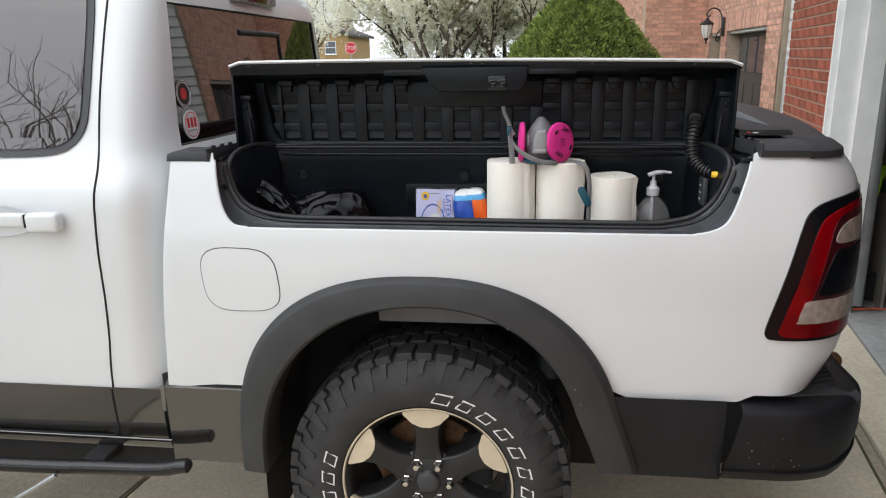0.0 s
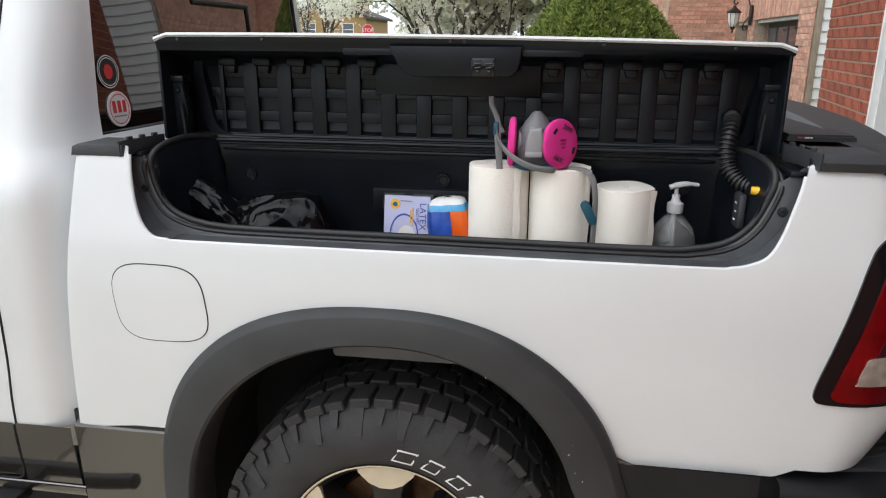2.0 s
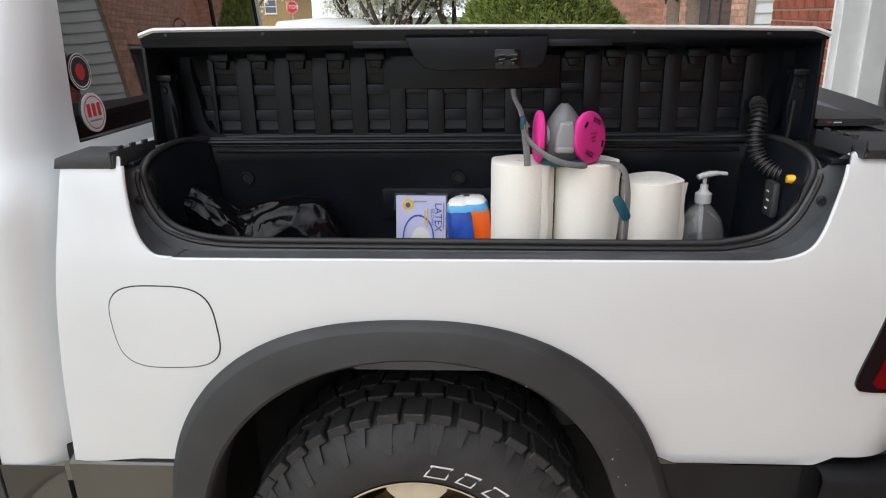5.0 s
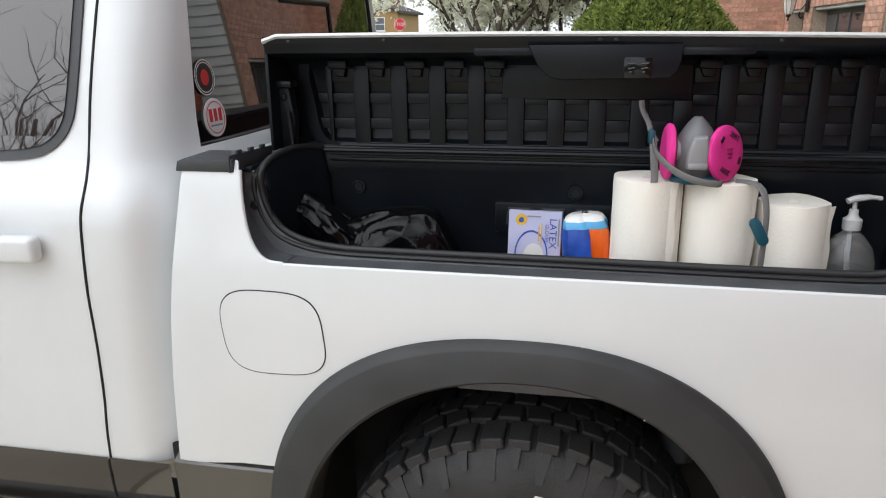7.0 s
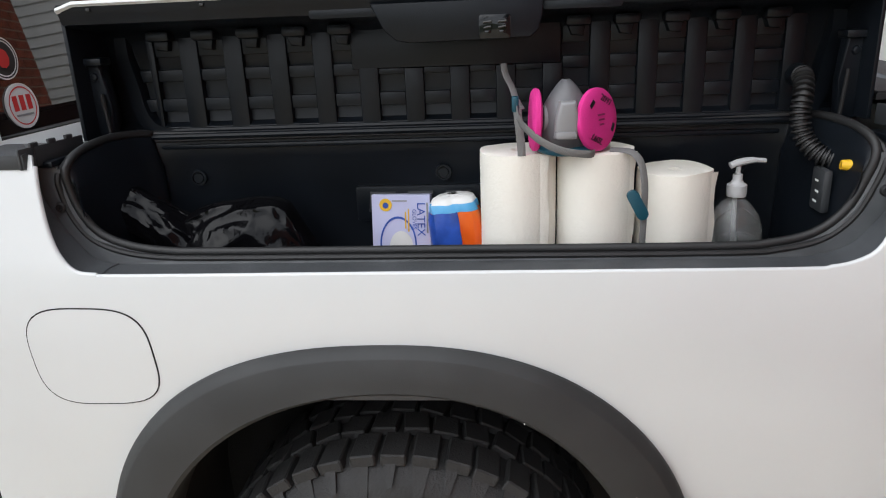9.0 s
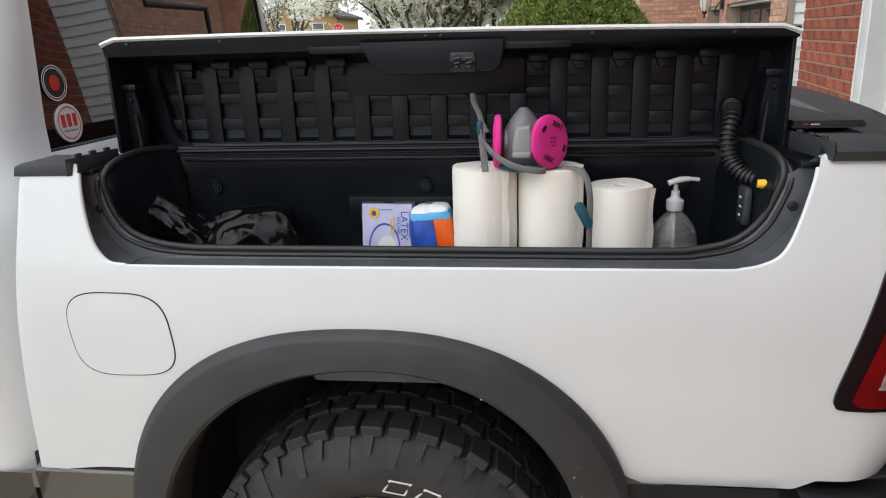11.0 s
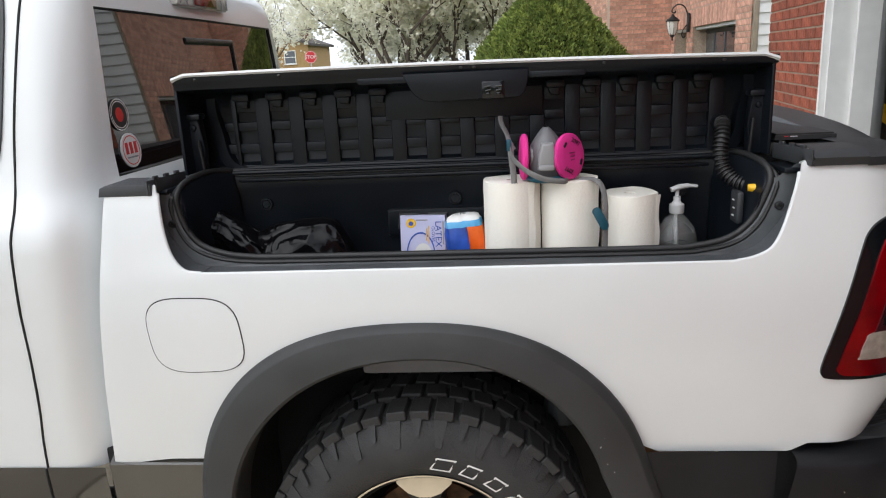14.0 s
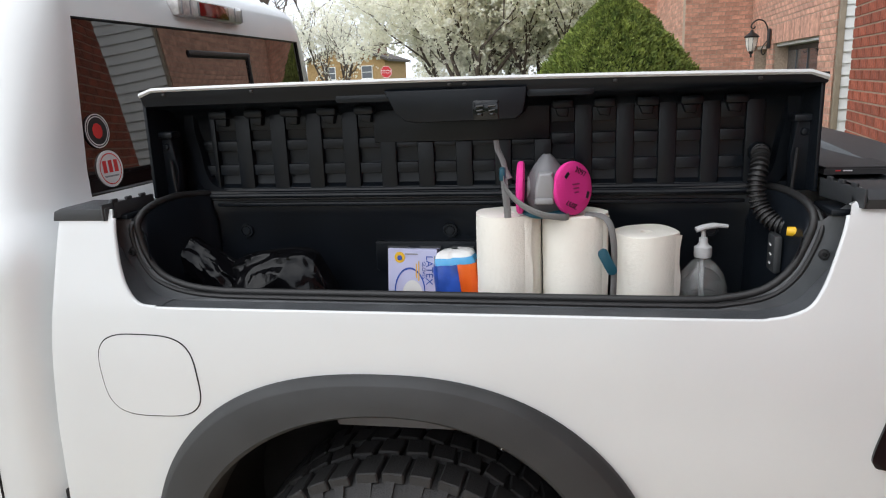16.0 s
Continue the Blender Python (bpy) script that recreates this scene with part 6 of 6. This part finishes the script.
def near_things():
    # bin, jug, hose, ladder and cord in the garage doorway
    b = thing("wheelie_bin", (2.78, 3.20, 0.02), "dark green plastic wheeled bin standing in the garage", "bin")
    rows = []
    for z, a, c in ((0.0, 0.20, 0.20), (0.03, 0.215, 0.215), (0.45, 0.25, 0.25), (0.70, 0.27, 0.27), (0.71, 0.29, 0.29), (0.74, 0.29, 0.29), (0.75, 0.27, 0.27)):
        rows.append([(2.78 + x, 3.20 + y, 0.02 + z) for x, y in rounded(-a, -c, a, c, 0.05)])
    part("bin_body", loft(rows, True), M_BIN, b)
    part("bin_lid", box((2.78, 3.20, 0.785), (0.60, 0.60, 0.04), 0.015), M_BIN, b)
    part("bin_wheel", revolve([(0, 0.02), (0.06, 0.022), (0.075, 0.03), (0.095, 0.028), (0.10, 0.0), (0.095, -0.03), (0.0, -0.03)], Matrix.Translation((2.50, 2.95, 0.122)) @ FRONT, 28), M_SEAL, b, "black bin wheel")
    hose = thing("garden_hose", (2.60, 3.10, 0.80), "coiled lime-green garden hose lying on the bin", "hose")
    for i in range(5):
        pts = [(2.62 + (0.13 + 0.012 * i) * math.cos(t * 0.3), 3.10 + (0.13 + 0.01 * i) * math.sin(t * 0.3), 0.825 + 0.018 * i + 0.008 * math.sin(t * 0.6 + i)) for t in range(21)]
        part("hose_coil", tube(pts, 0.011, 8, True), M_HOSEG, hose)
    part("hose_end", tube(smooth_path([(2.50, 3.02, 0.86), (2.44, 2.95, 0.84), (2.42, 2.93, 0.76), (2.40, 2.92, 0.66)]), 0.011, 8), M_HOSEG, hose)
    part("hose_fitting", tube([(2.40, 2.92, 0.67), (2.395, 2.918, 0.60)], 0.012, 10), M_CHROME, hose)
    lad = thing("step_ladder", (2.5, 3.0, 0.82), "yellow folding ladder leaning across the bin", "ladder")
    for dy in (0.0, 0.30):
        part("ladder_rail", tube([(2.34, 2.94 + dy, 1.25), (2.95, 2.98 + dy, 0.86)], 0.045, 4, flat=0.4, up=(0.5, 0, 1)), M_YTOOL, lad, "yellow ladder rail")
    for i in range(5):
        x, z = 2.42 + 0.10 * i, 1.20 - 0.064 * i
        part("ladder_rung", tube([(x, 2.94, z), (x, 3.24, z)], 0.012, 8), M_YTOOL, lad)
    cord = thing("extension_cord", (2.5, 2.75, 0.02), "orange extension cord trailing over the garage floor", "cord")
    part("cord", tube(smooth_path([(2.45, 2.90, 1.0), (2.53, 2.88, 0.80), (2.60, 2.86, 0.45), (2.66, 2.84, 0.14), (2.60, 2.80, 0.032), (2.45, 2.78, 0.032), (2.30, 2.76, 0.032)]), 0.006, 6), M_CORD, cord)
    jug = thing("steel_drum", (2.62, 2.28, 0.02), "pale metal drum with ribbed bands on the garage floor", "drum")
    part("drum_body", revolve([(0, 0), (0.11, 0.0), (0.12, 0.01), (0.12, 0.09), (0.125, 0.10), (0.12, 0.11), (0.12, 0.20), (0.125, 0.21), (0.12, 0.22), (0.11, 0.30), (0.06, 0.33), (0.05, 0.38), (0, 0.38)], pose(2.62, 2.28, 0.02), 32), M_GREYL, jug)


near_things()


def neighbour():
    """The pink brick house: a front that runs away from the camera, a stepped bay, white siding on its side."""
    h = thing("pink_brick_house", (4.0, 9.0, 0.0), "pink brick house with white siding and brown garage doors", "house")
    a, b = Vector((2.99, 6.95, 0)), Vector((3.24, 11.75, 0))
    ang = math.degrees(math.atan2(b.y - a.y, b.x - a.x))
    ln = (b - a).length
    doors = ((0.62, 3.0, 0.0, 1.90), (3.45, ln - 0.35, 0.0, 1.90))
    wins = ((0.7, 1.8, 3.4, 4.8), (3.0, 4.1, 3.4, 4.8))
    m = Matrix.Translation(a) @ Matrix.Rotation(radians(ang), 4, "Z")
    wall_core("front_wall", a, ang, ln, 6.4, -0.2, [*doors, *wins], M_PMORTAR, h)
    brick_wall("front_wall", a, ang, ln, 6.4, M_PBRICK, M_PMORTAR, M_PBRICKJ, [*[(d[0] - 0.0, d[1], 0, 2.16) for d in doors], *wins], (0.0, ln, 1.6, 2.5), h, course=0.0677, blen=0.203, gap=0.009, flip=-1, label="pink brickwork")
    for w in wins:
        window_at(a, ang, *w, h, inset=-0.05)
    for i, d in enumerate(doors):
        n = int((d[1] - d[0]) / 0.075)
        for j in range(n):
            x = d[0] + 0.004 + j * (d[1] - d[0]) / n
            part("soldier_brick", box((x + 0.033, -0.0, 2.03), (0.064, 0.022, 0.25), 0.003, m, seg=1), M_PBRICK, h, smooth=False)
        gd = part("garage_door", box(((d[0] + d[1]) / 2, -0.22, 0.95), (d[1] - d[0], 0.05, 1.9), 0, m), M_GDOOR, h, "brown panelled garage door", smooth=False)
        for r in range(3):
            for c in range(4):
                w = (d[1] - d[0]) / 4
                part("door_panel", box((d[0] + w * (c + 0.5), -0.19, 0.32 + 0.62 * r), (w - 0.12, 0.02, 0.48), 0.006, m), M_WIN if r == 2 else M_GDOOR, gd, smooth=False)
        part("door_head", box(((d[0] + d[1]) / 2, -0.12, 1.88), (d[1] - d[0], 0.16, 0.04), 0.004, m), M_TRIM, h)
    # bay fronts that face the camera
    def front(x0, x1, y, top, nm, near):
        wall_core("bay_wall", (x0, y, 0), 3.0, x1 - x0, top, 0.2, [], M_PMORTAR, h)
        brick_wall("bay_wall", (x0, y, 0), 3.0, x1 - x0, top, M_PBRICK, M_PMORTAR, M_PBRICKJ, [], near, h, gap=0.009, flip=1, label="pink brickwork")
    front(2.18, 3.27, 11.72, 6.4, "bay", (0.1, 1.05, 1.7, 2.6))
    front(1.42, 2.22, 15.3, 6.4, "bay", None)
    a2 = Vector((2.19, 11.78, 0))
    wall_core("bay_side", a2, 91.5, 3.55, 6.4, -0.2, [], M_PMORTAR, h)
    brick_wall("bay_side", a2, 91.5, 3.55, 6.4, M_PBRICK, M_PMORTAR, M_PBRICKJ, [], None, h, gap=0.009, flip=-1, label="pink brickwork")
    # siding on the side wall, corner board
    for i in range(56):
        z = 0.10 + 0.115 * i
        bm = prism([(3.05, z), (10.5, z), (10.5, z + 0.118), (3.05, z + 0.118)], 6.90, 6.93)
        for v in bm.verts:
            if v.co.z < z + 0.01 and v.co.y < 6.91:
                v.co.y -= 0.018
        part("siding_board", bm, M_SIDING, h, smooth=False)
    part("side_wall", box((6.85, 7.02, 3.2), (7.5, 0.16, 6.4)), M_SIDING, h, smooth=False)
    part("corner_board", box((3.02, 6.90, 3.2), (0.05, 0.06, 6.4), 0.004), mat("tan_trim", (0.33, 0.27, 0.20), 0.6), h, "tan corner board")
    part("roof", prism([(1.0, 6.4), (11.0, 6.4), (6.0, 9.4)], 6.5, 20.0), M_ROOFS, h, "dark shingle roof", smooth=False)
    # wall lantern
    wl = thing("wall_lantern", (3.12, 10.0, 1.95), "black iron wall lantern with a frosted glass shade", "wall lantern")
    lx, ly = 3.05, 10.15
    o = Vector((lx - 0.16, ly, 2.02))
    part("shade", revolve([(0, -0.21), (0.05, -0.20), (0.075, -0.12), (0.088, 0.0), (0.0, 0.0)], Matrix.Translation(o), 8), M_FROST, wl, "frosted glass shade")
    part("roof_cap", revolve([(0, 0.10), (0.015, 0.095), (0.03, 0.06), (0.085, 0.02), (0.108, 0.0), (0.10, -0.012), (0.0, -0.012)], Matrix.Translation(o), 8), M_IRON, wl)
    part("finial", revolve([(0, -0.30), (0.015, -0.28), (0.01, -0.25), (0.03, -0.235), (0.035, -0.21), (0.0, -0.20)], Matrix.Translation(o), 10), M_IRON, wl)
    for i in range(8):
        c, s = math.cos(2 * math.pi * i / 8), math.sin(2 * math.pi * i / 8)
        part("cage_bar", tube([o + Vector((0.09 * c, 0.09 * s, 0.0)), o + Vector((0.076 * c, 0.076 * s, -0.12)), o + Vector((0.05 * c, 0.05 * s, -0.205))], 0.0025, 5), M_IRON, wl)
    part("back_plate", box((lx + 0.07, ly, 1.98), (0.03, 0.10, 0.28), 0.01), M_IRON, wl)
    part("arm", tube(smooth_path([(lx + 0.06, ly, 1.98), (lx + 0.05, ly, 2.12), (lx + 0.0, ly, 2.22), (lx - 0.09, ly, 2.25), (lx - 0.16, ly, 2.20), (lx - 0.175, ly, 2.15), (lx - 0.14, ly, 2.13), (lx - 0.12, ly, 2.16)]), 0.010, 8), M_IRON, wl, "scrolled iron arm")
    part("arm", tube(smooth_path([(lx + 0.06, ly, 1.96), (lx + 0.0, ly, 1.88), (lx - 0.02, ly, 1.80), (lx + 0.01, ly, 1.76), (lx + 0.03, ly, 1.79)]), 0.008, 8), M_IRON, wl)


neighbour()


def buff_house():
    h = thing("buff_brick_house", (-19.0, 64.0, 0.0), "distant buff brick house with a gable roof and chimney", "house")
    part("wall", box((-19.0, 64, 1.2), (7.0, 8.0, 4.4)), M_BUFF, h, smooth=False)
    part("gable", prism([(-22.5, 3.4), (-15.5, 3.4), (-19.2, 4.7)], 60.0, 68.0), M_BUFF, h, smooth=False)
    for a, b in (((-22.9, 3.28), (-19.2, 4.78)), ((-19.2, 4.78), (-15.1, 3.30))):
        part("roof", prism([a, b, (b[0], b[1] + 0.2), (a[0], a[1] + 0.2)], 59.6, 68.4), M_ROOFS, h, "brown shingle roof", smooth=False)
    part("chimney", box((-16.5, 63, 4.2), (0.8, 0.8, 1.6), 0.02), mat("chimney_brick", (0.20, 0.10, 0.07), 0.9), h, "brick chimney")
    for x in (-20.9, -17.6):
        window_at((x, 59.98, 0), 0, 0, 1.0, 1.9, 3.0, h, inset=-0.02)


buff_house()


def stop_sign():
    s = thing("stop_sign", (-11.55, 45.0, 0.0), "red octagonal stop sign on a steel post", "stop sign")
    c = Vector((-11.55, 45.0, 2.2))
    part("plate", revolve([(0, 0.004), (0.41, 0.004), (0.41, -0.004), (0, -0.004)], Matrix.Translation(c) @ FRONT @ Matrix.Rotation(radians(22.5), 4, "Z"), 8), M_SIGN, s, "red plate with white edge", smooth=False)
    part("border", revolve([(0.365, 0.0055), (0.39, 0.0055)], Matrix.Translation(c) @ FRONT @ Matrix.Rotation(radians(22.5), 4, "Z"), 8), M_LETTER, s, smooth=False)
    text("lettering", "STOP", 0.32, Matrix.Translation(c + Vector((0, -0.008, 0))) @ FRONT, M_LETTER, s, "white lettering")
    part("post", box((c.x, c.y + 0.04, 1.1), (0.05, 0.04, 2.3), 0.004), M_GALV, s)


stop_sign()


def parked_car():
    c = thing("parked_car", (-4.2, 18.0, 0.0), "white car parked beyond the truck", "car")
    rows = []
    for x, z0, z1, w in ((-2.3, 0.5, 0.75, 0.7), (-2.2, 0.35, 0.95, 0.85), (-1.2, 0.3, 1.05, 0.9), (-0.9, 0.3, 1.52, 0.78), (0.3, 0.3, 1.60, 0.78), (1.3, 0.3, 1.56, 0.78), (1.9, 0.3, 1.15, 0.85), (2.2, 0.4, 0.9, 0.8)):
        rows.append([(-4.2 + x, 18 + w * math.cos(t) * (0.9 if math.sin(t) > 0.3 else 1), (z0 + z1) / 2 + (z1 - z0) / 2 * math.sin(t)) for t in [2 * math.pi * k / 20 for k in range(20)]])
    part("body", loft(rows, True), M_WHITE, c, "white body")
    for x in (-1.4, 1.4):
        for y in (17.2, 18.75):
            part("wheel", revolve([(0, 0.1), (0.2, 0.1), (0.32, 0.08), (0.33, -0.08), (0, -0.1)], Matrix.Translation((-4.2 + x, y, 0.33)) @ FRONT, 20), M_RUBBER, c)
    part("window", box((-3.9, 17.22, 1.25), (1.6, 0.05, 0.3), 0.02), M_GLASS, c)


parked_car()


# ---- trees ----
def cedar():
    t = thing("arborvitae", (0.88, 8.4, 0.0), "dense green conical arborvitae bush", "bush")
    rg = random.Random(21)
    c = Vector((0.88, 8.4, 0))
    H = 2.56

    def rad(z):
        u = z / H
        return 1.42 * max(0.0, (1 - u ** 1.9)) ** 0.85 * (0.85 + 0.15 * min(1, u * 4))
    # solid dark cone behind the sprays, coloured as the bush's inner shade
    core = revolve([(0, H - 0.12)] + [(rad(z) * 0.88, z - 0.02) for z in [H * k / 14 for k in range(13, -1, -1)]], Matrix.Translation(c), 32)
    part("shade_core", core, M_CEDARIN, t)
    part("trunk", tube([c, c + Vector((0, 0, 2.0))], [0.07, 0.03], 8), M_BARK, t)
    verts, faces = [], []
    for _ in range(46000):
        z = H * (rg.random() ** 0.85)
        a = rg.uniform(math.pi * 0.95, math.pi * 2.05) if rg.random() < 0.85 else rg.uniform(0, 2 * math.pi)
        lump = 1 + 0.09 * noise.noise((math.cos(a) * 3, math.sin(a) * 3, z * 3.0)) + 0.10 * noise.noise((math.cos(a) * 9, math.sin(a) * 9, z * 9)) + 0.04 * noise.noise((math.cos(a) * 26, math.sin(a) * 26, z * 22))
        r = rad(z) * lump * rg.uniform(0.90, 1.03)
        p = c + Vector((r * math.cos(a), r * math.sin(a), z))
        out = Vector((math.cos(a), math.sin(a), 0.9)).normalized()
        d = (out + Vector((rg.uniform(-0.9, 0.9), rg.uniform(-0.9, 0.9), rg.uniform(-0.5, 0.8)))).normalized()
        s = d.cross(Vector((rg.uniform(-1, 1), rg.uniform(-1, 1), rg.uniform(-1, 1)))).normalized()
        L, w = rg.uniform(0.03, 0.075), rg.uniform(0.007, 0.014)
        n0 = len(verts)
        verts += [p - s * w * 0.4, p + s * w * 0.4, p + d * L * 0.6 + s * w, p + d * L, p + d * L * 0.6 - s * w]
        faces.append((n0, n0 + 1, n0 + 2, n0 + 3, n0 + 4))
    me = bpy.data.meshes.new("foliage")
    me.from_pydata([tuple(v) for v in verts], [], faces)
    me.materials.append(M_CEDAR)
    ob = new("foliage", me)
    ob.parent = t
    ob.matrix_parent_inverse = Matrix.Translation(t.location).inverted()
    tagged(ob, "feathery green sprays", kind="stuff")


cedar()


def tree(loc, height, spread, seed, label, blossom=9000, trunk=0.16, fork=1.6, cat="tree", bl=0.085, levels=5):
    t = thing("blossom_tree" if blossom else "bare_tree", loc, label, cat)
    rg = random.Random(seed)
    tips = []
    bms = []

    def grow(p, d, length, r, depth):
        pts, q = [p], p
        n = 4
        for i in range(n):
            d = (d + Vector((rg.uniform(-0.16, 0.16), rg.uniform(-0.16, 0.16), rg.uniform(-0.02, 0.14)))).normalized()
            q = q + d * length / n
            pts.append(q)
        bms.append(tube(pts, [r * (1 - 0.5 * i / n) for i in range(n + 1)], 6 if depth < 2 else 4, caps=False))
        if depth >= 1:
            tips.extend(pts[2:] if depth == 1 else pts[1:])
        if depth == levels or r < 0.002:
            return
        for _ in range(3 if depth < 3 else 2):
            ang = rg.uniform(0.35, 0.85)
            axis = d.cross(Vector((rg.uniform(-1, 1), rg.uniform(-1, 1), rg.uniform(-1, 1)))).normalized()
            nd = (Matrix.Rotation(ang, 3, axis) @ d + Vector((0, 0, 0.12))).normalized()
            grow(pts[rg.choice((2, 3, 4))], nd, length * rg.uniform(0.62, 0.82), r * 0.56, depth + 1)
    base = Vector(loc)
    bms.append(tube([base, base + Vector((0.03, 0, fork * 0.5)), base + Vector((0, 0.02, fork))], [trunk * 1.25, trunk, trunk * 0.9], 10))
    for k in range(5):
        a = 2 * math.pi * k / 5 + rg.uniform(-0.4, 0.4)
        grow(base + Vector((0, 0, fork * rg.uniform(0.75, 1))), Vector((math.cos(a) * spread, math.sin(a) * spread, 1)).normalized(), height * 0.30, trunk * 0.5, 1)
    part("limbwork", join(*bms), M_BARK, t, "dark branching limbs")
    if blossom:
        verts, faces = [], []
        for _ in range(blossom):
            p = rg.choice(tips) + Vector((rg.gauss(0, 0.20), rg.gauss(0, 0.20), rg.gauss(0, 0.18)))
            for _k in range(4):
                c = p + Vector((rg.gauss(0, bl * 0.5), rg.gauss(0, bl * 0.5), rg.gauss(0, bl * 0.5)))
                u = Vector((rg.uniform(-1, 1), rg.uniform(-1, 1), rg.uniform(-1, 1))).normalized()
                w = u.orthogonal().normalized()
                s = bl * rg.uniform(0.35, 0.7)
                n0 = len(verts)
                v2 = u.cross(w)
                verts += [c + w * s, c + v2 * s * 0.8, c - w * s, c - v2 * s * 0.8 + u * s * 0.4]
                faces.append((n0, n0 + 1, n0 + 2, n0 + 3))
        me = bpy.data.meshes.new("blossom")
        me.from_pydata([tuple(v) for v in verts], [], faces)
        me.materials.append(M_BLOSSOM)
        ob = new("blossom", me)
        ob.parent = t
        ob.matrix_parent_inverse = Matrix.Translation(t.location).inverted()
        tagged(ob, "clusters of cream-white blossom", kind="stuff")
    return t


for (x, y), seed, n in (((-2.3, 18.5), 51, 6000), ((-0.6, 19.0), 53, 8000), ((-3.3, 21.0), 4, 13000), ((-1.9, 20.5), 9, 13000), ((0.6, 23.0), 14, 11000), ((-10.2, 31.0), 31, 2900), ((-2.6, 30.0), 35, 8000), ((3.2, 29.0), 38, 7000), ((-6.4, 38.0), 62, 7000)):
    tree((x, y, 0), 6.2, 0.9, seed, "pear tree in full cream-white blossom" if n > 3000 else "pear tree with sparse pale blossom", n, fork=1.0)
tree((-14.0, 34.0, 0), 10.0, 0.7, 23, "bare grey street tree", 0, 0.2, 2.5)
for x, y, seed in ((-8.6, -8.2, 40), (-11.5, -11.0, 44), (-6.4, -10.5, 47)):
    tree((x, y, 0), 8.5, 0.9, seed, "bare spreading tree across the street", 0, 0.17, 2.4, levels=6)


def wires():
    w = thing("power_line", (0, 26, 5.5), "thin black overhead power lines", "power line")
    for z, y in ((3.68, 19.0), (4.0, 19.2), (4.3, 19.0)):
        part("wire", tube([(0.2 - 4 * i, y, z + 0.20 * i + 0.01 * i * i) for i in range(9)], 0.010, 5), M_IRON, w)
    part("pole", tube([(0.25, 26.1, 0), (0.25, 26.1, 8)], 0.14, 10), M_BARK, w, "wooden utility pole")


wires()
